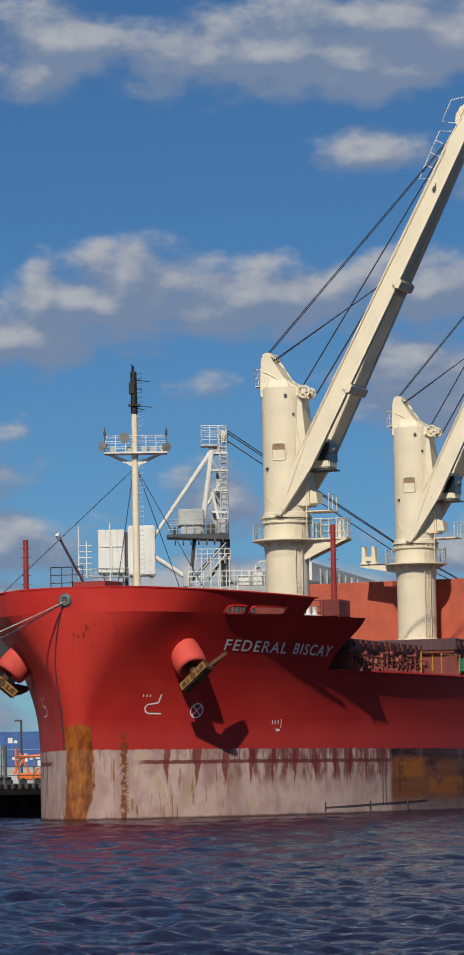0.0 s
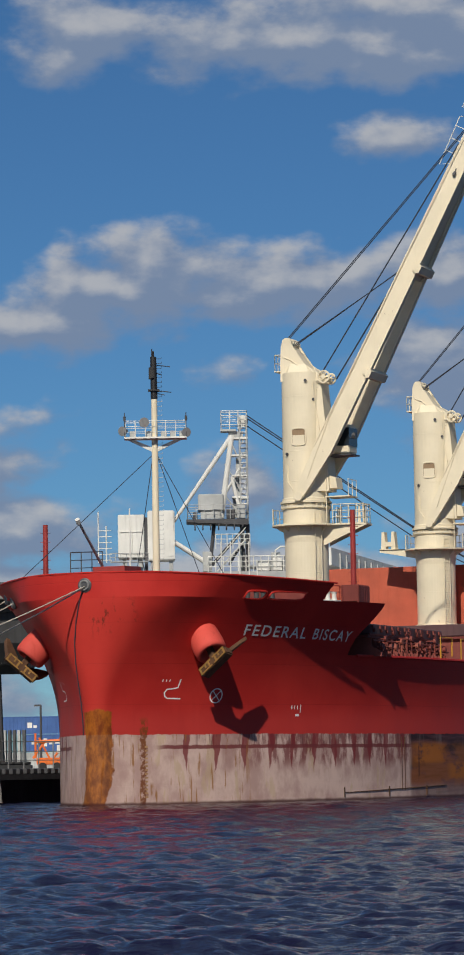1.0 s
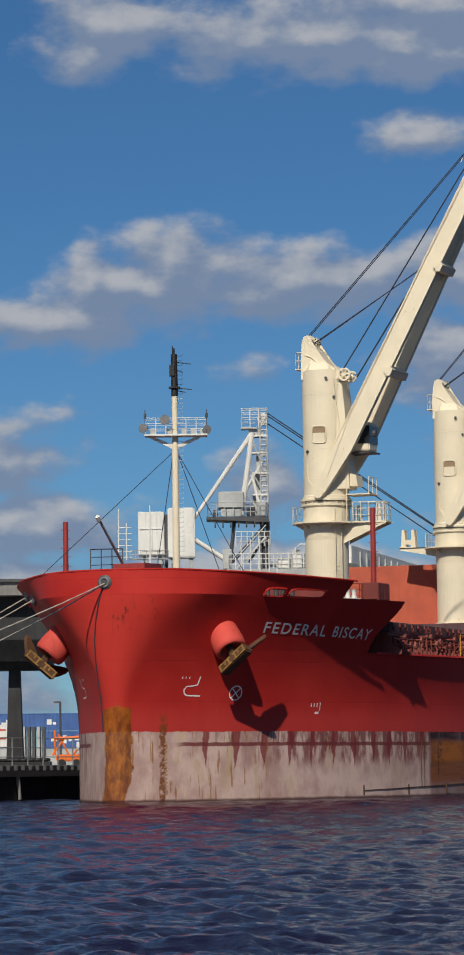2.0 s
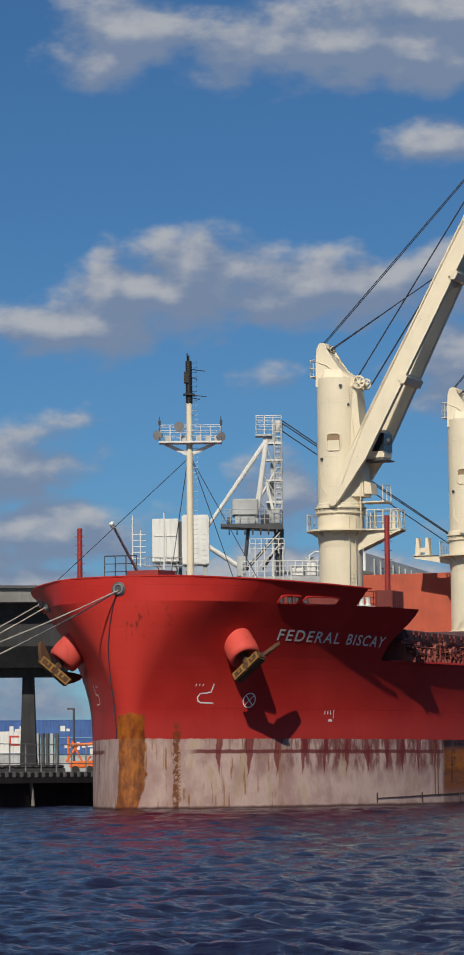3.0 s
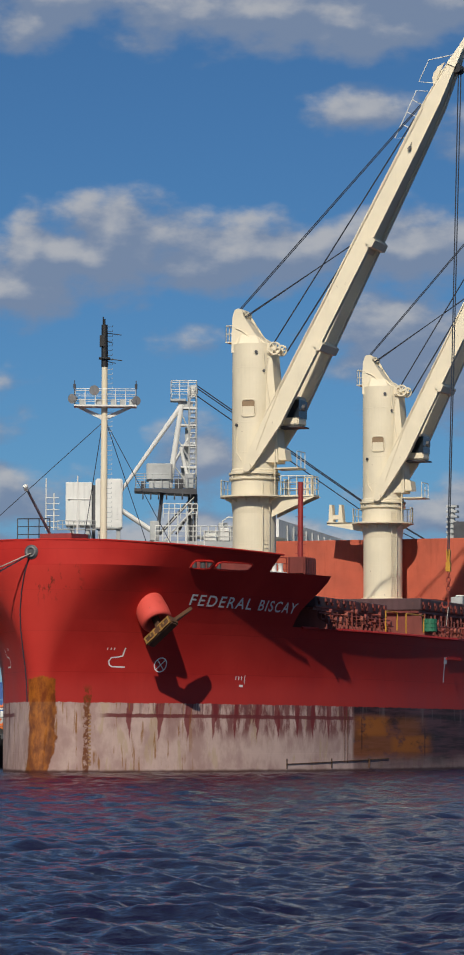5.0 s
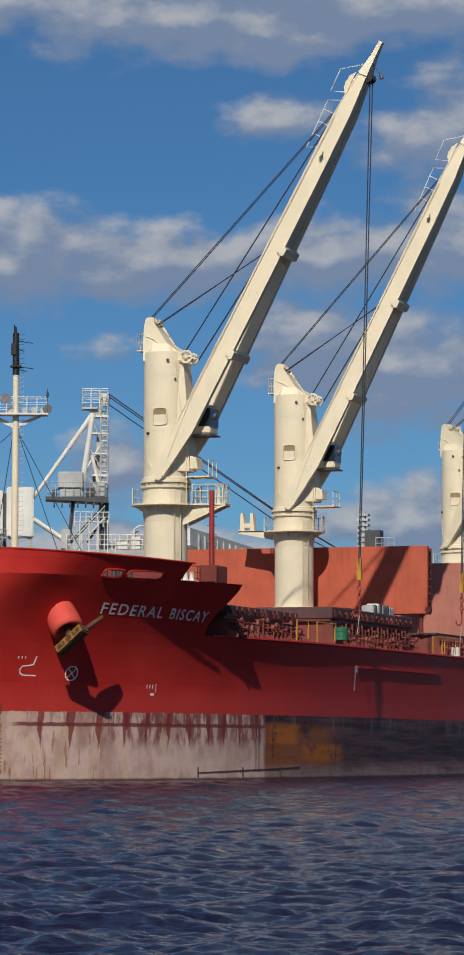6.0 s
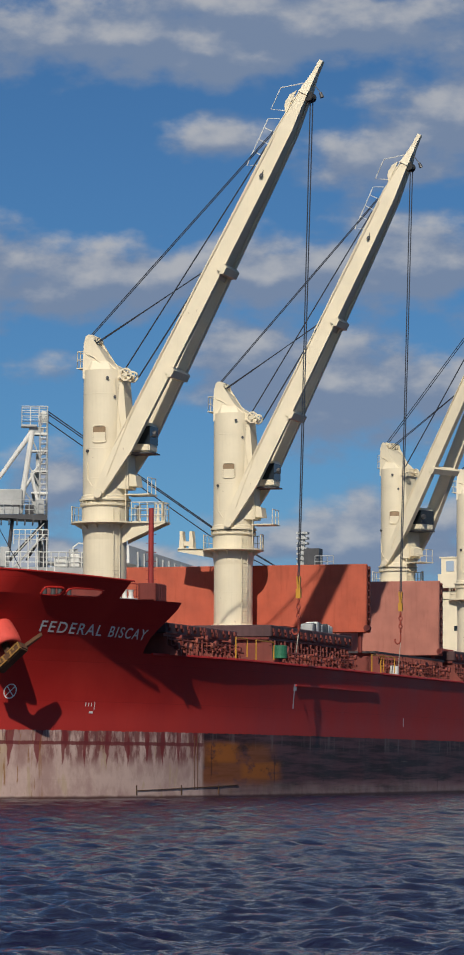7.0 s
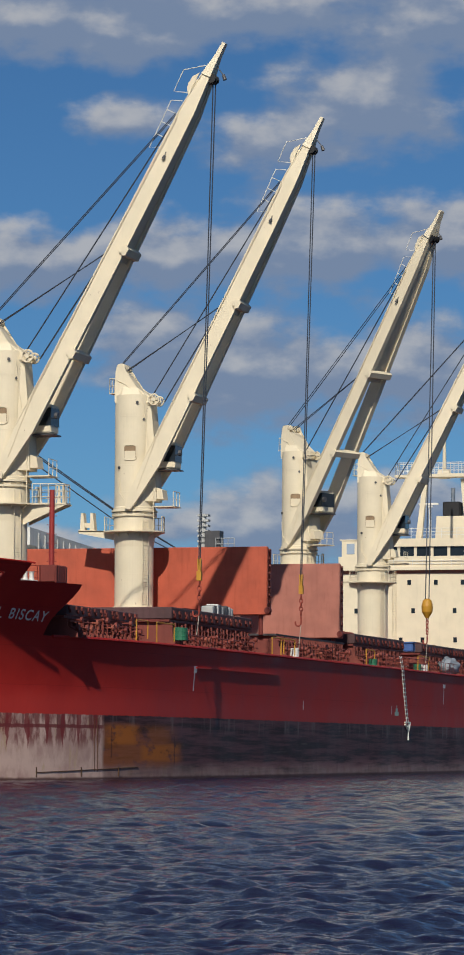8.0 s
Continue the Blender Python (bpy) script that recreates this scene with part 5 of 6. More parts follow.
box(bm, -12.0, -7.6, -0.5, -0.4, 19.95 + zc, 21.0 + zc)
box(bm, -12.0, -11.9, -0.4, 3, 19.95 + zc, 21.0 + zc)
part("wing_dodger", bm, M_CREAM, house)
bm = bmesh.new()
box(bm, 7.6, 12.0, -0.5, -0.4, 19.95 + zc, 21.0 + zc)
box(bm, 11.9, 12.0, -0.4, 3, 19.95 + zc, 21.0 + zc)
part("wing_dodger", bm, M_CREAM, house)
# wheelhouse: sills, mullions, head
bm = bmesh.new()
box(bm, -7.6, 7.6, -0.3, 8.0, 19.95 + zc, 21.0 + zc)
part("wheelhouse_sill", bm, M_CREAM, house)
bm = bmesh.new()
box(bm, -7.8, 7.8, -0.5, 8.2, 21.95 + zc, 22.75 + zc)
part("wheelhouse_roof", bm, M_CREAM, house)
for i in range(10):
    x = -7.6 + 1.69 * i
    bm = bmesh.new()
    box(bm, x - 0.14, x + 0.14, -0.3, -0.1, 21.0 + zc, 21.95 + zc)
    part("mullion", bm, M_CREAM, house)
    if i < 9:
        bm = bmesh.new()
        box(bm, x + 0.14, x + 1.55, -0.22, -0.16, 21.0 + zc, 21.95 + zc)
        part("bridge_window", bm, M_GLASS, house, "dark wheelhouse window")
bm = bmesh.new()
box(bm, -7.6, -7.4, -0.1, 8, 21.0 + zc, 21.95 + zc)
box(bm, 7.4, 7.6, -0.1, 8, 21.0 + zc, 21.95 + zc)
part("wheelhouse_side", bm, M_CREAM, house)
for x in (-11.7, -9.9):
    bm = bmesh.new()
    box(bm, x, x + 0.12, -0.4, -0.28, 21.0 + zc, 22.6 + zc)
    part("wing_post", bm, M_CREAM, house)
bm = bmesh.new()
box(bm, -11.9, -9.7, -0.45, 2.2, 22.6 + zc, 22.72 + zc)
part("wing_roof", bm, M_CREAM, house)
# portholes on the front
for z, xs in ((18.4, (-7.7, -4.9, -2.2, 0.5, 3.2, 5.9)), (15.6, (-10.3, -4.5, -0.3, 2.6, 5.6)), (12.7, (-5.75, -3.55, -0.25, 2.8, 5.8))):
    for x in xs:
        w = part("front_window", bmesh.new(), M_GLASS, house)
        bm = bmesh.new()
        box(bm, x - 0.19, x + 0.19, -0.012, 0.06, z + zc - 0.25, z + zc + 0.25)
        bm.to_mesh(w.data)
        bm.free()
        bm = bmesh.new()
        for a, b, c, d in ((-0.25, -0.19, -0.31, 0.31), (0.19, 0.25, -0.31, 0.31), (-0.19, 0.19, 0.25, 0.31), (-0.19, 0.19, -0.31, -0.25)):
            box(bm, x + a, x + b, -0.05, 0.02, z + zc + c, z + zc + d)
        part("window_frame", bm, M_CREAM, w)
bm = bmesh.new()
rail(bm, [(-7.7, -0.4, 22.75 + zc), (7.7, -0.4, 22.75 + zc)], 1.0, 0.03, 3, 1.5)
part("roof_railing", bm, M_WHITE, house)
bm = bmesh.new()
rail(bm, [(-12, -0.45, 18.9 + zc + 1.05), (-11.9, 10, 18.9 + zc + 1.05)], 1.05, 0.03, 3, 1.5)
part("wing_railing", bm, M_WHITE, house)
# enclosed wing cab, sky reflection painted on its window, rail course along the front
bm = bmesh.new()
box(bm, -11.6, -10.0, -0.38, 2.0, 21.0 + zc, 22.6 + zc)
part("wing_cab", bm, M_CREAM, house)
bm = bmesh.new()
box(bm, -11.2, -10.4, -0.41, -0.385, 21.25 + zc, 22.3 + zc)
part("wing_window", bm, paint("sky_pale_window", (0.34, 0.42, 0.52), 0.2, 0.05), house, "window painted pale with sky reflection")
bm = bmesh.new()
for z in (20.25, 20.55):
    rod(bm, (-7.4, -0.42, z + zc), (7.4, -0.42, z + zc), 0.03, n=5)
for k in range(16):
    rod(bm, (-7.4 + 0.98 * k, -0.42, 19.95 + zc), (-7.4 + 0.98 * k, -0.42, 20.9 + zc), 0.03, n=5)
part("bridge_rail", bm, M_WHITE, house)
# ladder lines and pipes on the front
bm = bmesh.new()
for x in (-6.6, -6.2):
    rod(bm, (x, -0.15, 8.6 + zc + 1), (x, -0.15, 20 + zc), 0.03, n=5)
for k in range(36):
    rod(bm, (-6.6, -0.15, 9.8 + zc + 0.28 * k), (-6.2, -0.15, 9.8 + zc + 0.28 * k), 0.02, n=4)
part("front_ladder", bm, M_CREAM, house)

# radar mast on the wheelhouse roof
e = thing("radar_mast", "cream radar mast with broad railed platform", "mast", (-2.0, 168.0, 23.3))
bm = bmesh.new()
for x, t in ((-2.6, -1.9), (2.6, 1.9)):
    loft(bm, [[(x - 0.3, -0.3, -0.55), (x + 0.3, -0.3, -0.55), (x + 0.3, 0.3, -0.55), (x - 0.3, 0.3, -0.55)], [(t - 0.22, -0.22, 5.6), (t + 0.22, -0.22, 5.6), (t + 0.22, 0.22, 5.6), (t - 0.22, 0.22, 5.6)]])
part("leg", bm, M_CREAM, e)
bm = bmesh.new()
slab(bm, [(-4.9, -0.9, 5.75), (4.9, -0.9, 5.75), (4.9, -0.9, 6.15), (-4.9, -0.9, 6.0)], (0, 1.8, 0))
part("platform", bm, M_CREAM, e)
bm = bmesh.new()
rail(bm, [(-4.8, -0.85, 6.1), (4.8, -0.85, 6.1), (4.8, 0.85, 6.1), (-4.8, 0.85, 6.1), (-4.8, -0.85, 6.1)], 1.1, 0.035, 3, 0.8)
part("railing", bm, M_WHITE, e)
bm = bmesh.new()
rod(bm, (0, 0, 6.1), (0, 0, 11.5), 0.2, 0.12, 12)
rod(bm, (-0.6, 0, 6.1), (0.6, 0, 6.1), 0.5, 0.5)
part("topmast", bm, M_CREAM, e)
bm = bmesh.new()
box(bm, -2.6, -0.6, -0.15, 0.15, 3.0, 3.2)
rod(bm, (-2.9, 0, 4.9), (-3.9, -0.3, 4.95), 0.1, n=8)
rod(bm, (2.0, 0, 7.2), (3.4, -0.2, 7.25), 0.12, n=8)
part("radar_scanner", bm, M_WHITE, e)
bm = bmesh.new()
lathe(bm, [(0.28, 6.1), (0.3, 6.6), (0.25, 6.9), (0.1, 7.0)], 14, (2.9, 0, 0))
part("dome", bm, M_WHITE, e)
# compass pole and vents on the roof
e = thing("compass_pole", "slim white pole with a capped top on the wheelhouse", "pole", (-2.9, 165.5, 22.75))
bm = bmesh.new()
rod(bm, (0, 0, 0), (0, 0, 3.15), 0.14, 0.12, 10)
rod(bm, (0, 0, 3.15), (0, 0, 3.3), 0.3, 0.3, 12)
part("pole", bm, M_WHITE, e)
e = thing("searchlight", "dark searchlight on the wheelhouse roof", "light", (-6.3, 165.6, 22.75))
bm = bmesh.new()
rod(bm, (0, 0, 0), (0, 0, 1.0), 0.3, 0.2, 10)
rod(bm, (0, -0.4, 1.4), (0, 0.4, 1.4), 0.45, 0.45, 14)
part("lamp", bm, M_DKGREY, e)

# funnel
e = thing("funnel", "cream funnel with black top and bright exhaust pipes", "funnel", (-0.2, 178.0, 19.0))
bm = bmesh.new()
loft(bm, [[(-5.2, 0, 0), (5.2, 0, 0), (5.2, 6, 0), (-5.2, 6, 0)], [(-4.8, 0, 6.9), (4.8, 0, 6.9), (4.8, 6, 6.9), (-4.8, 6, 6.9)]])
part("casing", bm, M_CREAM, e)
bm = bmesh.new()
box(bm, -4.2, -2.4, 0.2, 4, 6.905, 8.4)
bevel(bm, 0.1)
part("black_top", bm, M_BLACK, e)
for x, r, z in ((-3.4, 0.22, 9.9), (-1.7, 0.65, 12.2), (0.2, 0.6, 12.6)):
    bm = bmesh.new()
    rod(bm, (x, 1.6, 6.9), (x, 1.6, z), r, n=18)
    part("exhaust", bm, paint("exhaust_steel", (0.55, 0.55, 0.55), 0.3, 0.1, 0, metal=0.9), e)


# ---- the shore ----
QX, QZ = -14.0, 1.95
bm = bmesh.new()
box(bm, -700, QX - 0.6, -420, 900, -3, QZ)
tagged(part("ground", bm, M_CONC), "grey concrete wharf apron", "ground", kind="structure")
quay = thing("quay_wall", "dark timber-faced quay wall with fender caps", "quay", kind="structure")
bm = bmesh.new()
box(bm, QX - 0.59, QX, -300, 420, -2, QZ - 0.55)
part("face", bm, M_BLACK, quay)
bm = bmesh.new()
box(bm, QX - 0.59, QX + 0.25, -300, 420, QZ - 0.54, QZ - 0.22)
part("wale", bm, M_DKGREY, quay)
bm = bmesh.new()
box(bm, -0.28, 0.28, -0.3, 0.3, QZ - 0.22, QZ + 0.12)
bevel(bm, 0.05)
cap = part("fender_cap", bm, M_DKGREY, quay)
cap.matrix_basis = pose(QX - 0.05, -60, 0)
for k in range(1, 110):
    o = cap.copy()
    scene.collection.objects.link(o)
    o.parent = quay
    o.matrix_basis = pose(QX - 0.05, -60 + 1.0 * k, 0)
bm = bmesh.new()
rod(bm, (QX + 0.1, 18.3, 0.1), (QX + 0.1, 18.0, QZ - 0.2), 0.12)
part("pile", bm, M_CONC, quay)

# fence along the wharf
fence = thing("chain_fence", "pale galvanised fence on the wharf", "fence")
for k in range(26):
    bm = bmesh.new()
    rod(bm, (-24, 10 + 2.4 * k, QZ), (-24, 10 + 2.4 * k, QZ + 2.0), 0.05, n=6)
    part("post", bm, M_CHOCK, fence)
bm = bmesh.new()
for z in (0.1, 0.7, 1.3, 1.95):
    rod(bm, (-24, 10, QZ + z), (-24, 70, QZ + z), 0.03, n=5)
part("rail", bm, M_CHOCK, fence)

# viaduct with hammerhead pier behind the bow
via = thing("viaduct", "concrete road viaduct on a hammerhead pier", "bridge", (-35.4, 63.6, QZ), 21.6)
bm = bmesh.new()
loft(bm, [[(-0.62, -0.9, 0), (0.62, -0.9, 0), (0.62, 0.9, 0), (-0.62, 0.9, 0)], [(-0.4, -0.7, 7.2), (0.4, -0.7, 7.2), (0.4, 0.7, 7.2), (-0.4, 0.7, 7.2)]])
part("pier", bm, M_SHADED, via)
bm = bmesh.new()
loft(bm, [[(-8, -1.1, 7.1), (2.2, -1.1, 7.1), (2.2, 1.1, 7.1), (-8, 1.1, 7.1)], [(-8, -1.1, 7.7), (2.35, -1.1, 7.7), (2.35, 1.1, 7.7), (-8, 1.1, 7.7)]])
part("pier_cap", bm, M_SHADED, via)
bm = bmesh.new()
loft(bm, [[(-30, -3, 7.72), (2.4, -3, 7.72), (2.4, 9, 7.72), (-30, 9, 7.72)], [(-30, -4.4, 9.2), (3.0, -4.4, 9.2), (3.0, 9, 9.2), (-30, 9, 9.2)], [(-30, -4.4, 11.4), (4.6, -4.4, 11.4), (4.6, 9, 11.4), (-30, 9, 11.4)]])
part("girder", bm, M_SHADED, via)
# solid dark box standing for the shade under the parapet
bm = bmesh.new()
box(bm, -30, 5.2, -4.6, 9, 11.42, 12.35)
part("shadow_gap", bm, M_SHADED, via)
bm = bmesh.new()
slab(bm, [(-30, -6.2, 12.36), (6, -6.2, 12.3), (6, -6.2, 13.2), (-30, -6.2, 13.55)], (0, 15, 0))
part("parapet", bm, M_CONC, via, "pale concrete parapet")
bm = bmesh.new()
slab(bm, [(-30, -6.5, 13.56), (6, -6.5, 13.21), (6, -6.5, 13.4), (-30, -6.5, 13.85)], (0, 15, 0))
part("coping", bm, M_DKGREY, via)
for x in (-2.5, -1.5, 0.2, 1.4):
    bm = bmesh.new()
    rod(bm, (x, -3.1, 8.2), (x + 0.5, -3.05, 7.8), 0.04, n=5)
    part("drain_pipe", bm, M_WHITE, via)
bm = bmesh.new()
box(bm, -2.6, 2.6, -1.6, 1.6, 0.0, 0.45)
part("footing", bm, M_BLACK, via)
for k in range(10):
    a = -2.3 + 0.5 * k
    e = thing("old_tyre", "black rubber tyre leaning on the pier footing", "tyre", tuple(via.matrix_basis @ Vector((a, -1.2, 0.45))), 21.6 + 17 * k, "old tyres")
    bm = bmesh.new()
    lathe(bm, [(0.2, 0.0), (0.4, 0.03), (0.45, 0.12), (0.4, 0.22), (0.2, 0.25)], 18, caps=False)
    part("tread", bm, M_BLACK, e, smooth=True)


# containers
def container(at, turn, l, mat, label, marks=()):
    e = thing("shipping_container", label, "container", at, turn, "stacked containers")
    h, w = 2.6, 2.44
    bm = bmesh.new()
    n = int(l / 0.28)
    pts = []
    for k in range(n):
        x = l * k / n
        d = 0.04 if k % 2 else 0.0
        pts += [(x + 0.02, d), (x + l / n - 0.02, d)]
    lo = [bm.verts.new((x, y, 0.12)) for x, y in pts]
    hi = [bm.verts.new((x, y, h - 0.12)) for x, y in pts]
    for k in range(len(pts) - 1):
        bm.faces.new((lo[k], lo[k + 1], hi[k + 1], hi[k]))
    part("side_panel", bm, mat, e)
    bm = bmesh.new()
    box(bm, 0, l, 0.06, w, 0.02, h - 0.02)
    part("box", bm, mat, e)
    bm = bmesh.new()
    for z in (0, h - 0.13):
        box(bm, 0, l, -0.03, 0.1, z, z + 0.13)
    for x in (-0.02, l - 0.14):
        box(bm, x, x + 0.16, -0.035, 0.1, 0, h)
    part("frame", bm, mat, e)
    for x0, x1, z0, z1 in marks:
        bm = bmesh.new()
        box(bm, x0, x1, -0.05, -0.034, z0, z1)
        part("marking", bm, M_WHITE, e, "plain white painted marking")
    return e


tn = 21.6
R = Vector((math.cos(radians(tn)), math.sin(radians(tn)), 0))
O = Vector((-148.1, 294.0, 0.0))          # container yard beyond the wharf
MARK_A = ((4.6, 5.3, 0.9, 1.7), (5.5, 6.0, 0.9, 1.3), (9.4, 10.0, 0.9, 1.7), (10.2, 12.6, 0.9, 1.3), (10.9, 11.1, 1.3, 1.7))
MARK_B = ((1.2, 2.2, 1.1, 1.6), (3.0, 3.5, 0.8, 2.0), (3.8, 4.5, 1.1, 1.5), (4.7, 5.9, 1.2, 1.5))
for lv, x0, l, mat, label, marks in (
        (0, -8, 12.2, M_GREY, "grey shipping container at the foot of a stack", ()), (0, 4.6, 12.2, M_GREY, "grey shipping container at the foot of a stack", ()),
        (1, -8, 12.2, M_BLUE, "blue shipping container on a stack", ()), (1, 8.4, 12.2, M_BLUE, "blue shipping container with white star marking", MARK_B),
        (2, -8, 12.2, M_BLUE, "blue shipping container with white marking", MARK_A), (2, 4.4, 12.2, M_BLUE, "blue shipping container with white marking", MARK_A)):
    container(tuple(O + R * x0 + Vector((0, 0, 2.3 + 2.68 * lv))), tn, l, mat, label, marks)
O2 = Vector((-104.7, 203.4, QZ))
container(tuple(O2 + R * -8.9), tn, 12.2, M_GREY, "grey shipping container on the wharf")
e = container(tuple(O2 + R * -8.9 + Vector((0, 0, 2.68))), tn, 12.2, M_WHITE, "white shipping container with red outlined marking")
M_SIGNRED = paint("sign_red", (0.55, 0.05, 0.03), 0.5, 0.1)
for x0, x1, z0, z1 in ((10.0, 11.2, 1.9, 2.1), (10.0, 11.2, 0.9, 1.1), (10.0, 10.2, 1.1, 1.9), (11.5, 11.65, 0.9, 2.1)):
    bm = bmesh.new()
    box(bm, x0, x1, -0.06, -0.04, z0, z1)
    part("marking", bm, M_SIGNRED, e, "plain red painted marking")
# dirt ground of the yard rises a little behind the wharf
bm = bmesh.new()
box(bm, -320, -110, 240, 420, QZ - 1.0, 2.29)
tagged(part("yard_ground", bm, M_CONC), "grey concrete container yard", "ground", kind="structure")
e = thing("steel_rack", "dark ribbed steel rack beside containers", "rack", (-54.0, 106.0, QZ), tn)
for k in range(8):
    bm = bmesh.new()
    box(bm, -1.8 + 0.42 * k, -1.55 + 0.42 * k, 0, 2.0, 0, 3.6)
    part("panel", bm, M_DKGREY if k % 3 else M_GREY, e)
# orange machine
e = thing("terminal_tractor", "orange yard machine with lattice mast and pale cab", "machine", (-45.4, 98.4, QZ), tn)
e.scale = (0.72, 0.72, 0.72)
bm = bmesh.new()
box(bm, -3.2, 3.4, -0.9, 0.9, 0.75, 1.55)
bevel(bm, 0.1, 2)
part("chassis", bm, M_ORANGE, e)
bm = bmesh.new()
for x in (-2.6, -0.2, 0.5, 1.6):
    rod(bm, (x - 1.0, -0.8, 1.5), (x + 0.5, -0.6, 3.6), 0.14, n=6)
    rod(bm, (x + 0.9, -0.7, 1.5), (x - 0.3, -0.6, 3.9), 0.12, n=6)
rod(bm, (-3.4, -0.8, 3.4), (1.0, -0.8, 3.6), 0.18)
rod(bm, (0.2, -0.8, 4.3), (2.6, -0.8, 4.1), 0.16)
for x in (-3.3, 0.3, 1.0, 2.2):
    rod(bm, (x, -0.8, 1.5), (x, -0.8, 4.4), 0.13)
part("frame", bm, M_ORANGE, e)
bm = bmesh.new()
box(bm, 1.7, 2.5, -1.0, 0.2, 3.0, 5.1)
bevel(bm, 0.1)
part("cab", bm, paint("pale_yellow", (0.75, 0.66, 0.38), 0.5, 0.1), e)
bm = bmesh.new()
box(bm, -0.8, 0.3, -1.0, 0.0, 2.1, 3.0)
bevel(bm, 0.06)
part("engine_box", bm, M_WHITE, e)
for x in (-2.5, -0.8, 1.0, 2.6):
    bm = bmesh.new()
    rod(bm, (x, -1.0, 0.5), (x, -0.6, 0.5), 0.5, n=18)
    part("wheel", bm, M_BLACK, e)
e = thing("water_tank", "pale grey-blue plastic tank on the wharf", "tank", (-41.5, 77.0, QZ), tn)
bm = bmesh.new()
lathe(bm, [(0.5, 0), (0.55, 0.1), (0.55, 1.2), (0.4, 1.35), (0.15, 1.4)], 18)
part("body", bm, paint("tank_plastic", (0.45, 0.5, 0.5), 0.5, 0.1), e, smooth=True)
e = thing("yard_lamp", "tall dark yard lamp post", "street lamp", (-48.7, 101.0, QZ), tn)
bm = bmesh.new()
rod(bm, (0, 0, 0), (0, 0, 5.6), 0.11, 0.09, 8)
part("pole", bm, M_DKGREY, e)
bm = bmesh.new()
box(bm, -0.55, 0.05, -0.1, 0.1, 5.5, 5.65)
part("head", bm, M_DKGREY, e)


# grey harbour crane on the wharf
def harbour_crane():
    e = thing("harbour_crane", "grey and white lattice harbour crane on the wharf", "crane", (-22, 78.45, QZ), 21.6)
    z = -QZ

    def P(x, zz, y=0.0):
        return Vector((x, y, zz + z))

    bm = bmesh.new()
    box(bm, -3.4, 4.0, -1.8, 2.4, 0.9, 2.4)
    bevel(bm, 0.1)
    for x in (-2.6, -0.8, 1.0, 2.8):
        rod(bm, (x, -1.85, 0.55), (x, -1.3, 0.55), 0.55, n=18)
        rod(bm, (x, 1.9, 0.55), (x, 2.5, 0.55), 0.55, n=18)
    part("carriage", bm, M_GREY, e)
    bm = bmesh.new()
    rod(bm, P(-0.3, 4.3), P(-0.3, 16.8), 1.3, 1.1, 20)
    part("pedestal", bm, M_GREY, e)
    bm = bmesh.new()
    box(bm, -2.3, 4.2, -1.5, 2.0, 15.8 + z, 16.75 + z)
    part("slewing_deck", bm, M_GREY, e)
    # tall ladder column
    bm = bmesh.new()
    for x, y in ((0.35, -0.5), (0.88, -0.5), (0.35, 0.5), (0.88, 0.5)):
        rod(bm, P(x, 16.6, y), P(x, 28.6, y), 0.075, n=8)
    part("column_leg", bm, M_GREY, e)
    for k in range(30):
        zz = 16.9 + 0.39 * k
        for y in (-0.5, 0.5):
            bm = bmesh.new()
            rod(bm, P(0.35, zz, y), P(0.88, zz, y), 0.035, n=5)
            part("rung", bm, M_WHITE, e)
        if k % 3 == 0:
            bm = bmesh.new()
            rod(bm, P(0.35, zz, -0.5), P(0.88, zz + 1.1, -0.5), 0.035, n=5)
            part("column_brace", bm, M_GREY, e)
    bm = bmesh.new()
    for y in (-0.45, 0.45):
        rod(bm, P(-0.25, 27.2, y), P(-1.15, 20.9, y), 0.2, 0.22, 10)
        rod(bm, P(-0.3, 24.0, y), P(0.4, 20.9, y), 0.13, n=8)
        rod(bm, P(0.5, 25.0, y), P(-0.8, 22.8, y), 0.09, n=8)
    part("raking_leg", bm, M_WHITE, e)
    for a, b in ((20.9, 23.0), (23.0, 25.0), (25.0, 27.2)):
        bm = bmesh.new()
        rod(bm, P(0.4, a, -0.5), P(-1.1 + (a - 20.9) * 0.14, b, -0.45), 0.06, n=6)
        part("brace", bm, M_GREY, e)
    bm = bmesh.new()
    rod(bm, P(-5.3, 19.9, -0.4), P(-0.3, 27.1, -0.4), 0.13, 0.2, 10)
    part("tie_strut", bm, M_WHITE, e)
    bm = bmesh.new()
    for y in (-0.5, 0.4):
        rod(bm, P(-5.9, 19.9, y), P(-2.0, 17.3, y), 0.17, n=8)
    for k in range(5):
        t = k / 5
        rod(bm, P(-5.9 + 3.9 * t, 19.9 - 2.6 * t, -0.5), P(-5.9 + 3.9 * (t + 0.1), 19.9 - 2.6 * (t + 0.1), 0.4), 0.06, n=5)
    part("counter_arm", bm, M_WHITE, e)
    # top stage
    bm = bmesh.new()
    box(bm, -1.1, 0.1, -0.7, 0.7, 27.5 + z, 27.65 + z)
    box(bm, -0.5, 0.6, -0.4, 0.4, 26.9 + z, 27.5 + z)
    part("top_stage", bm, M_GREY, e)
    bm = bmesh.new()
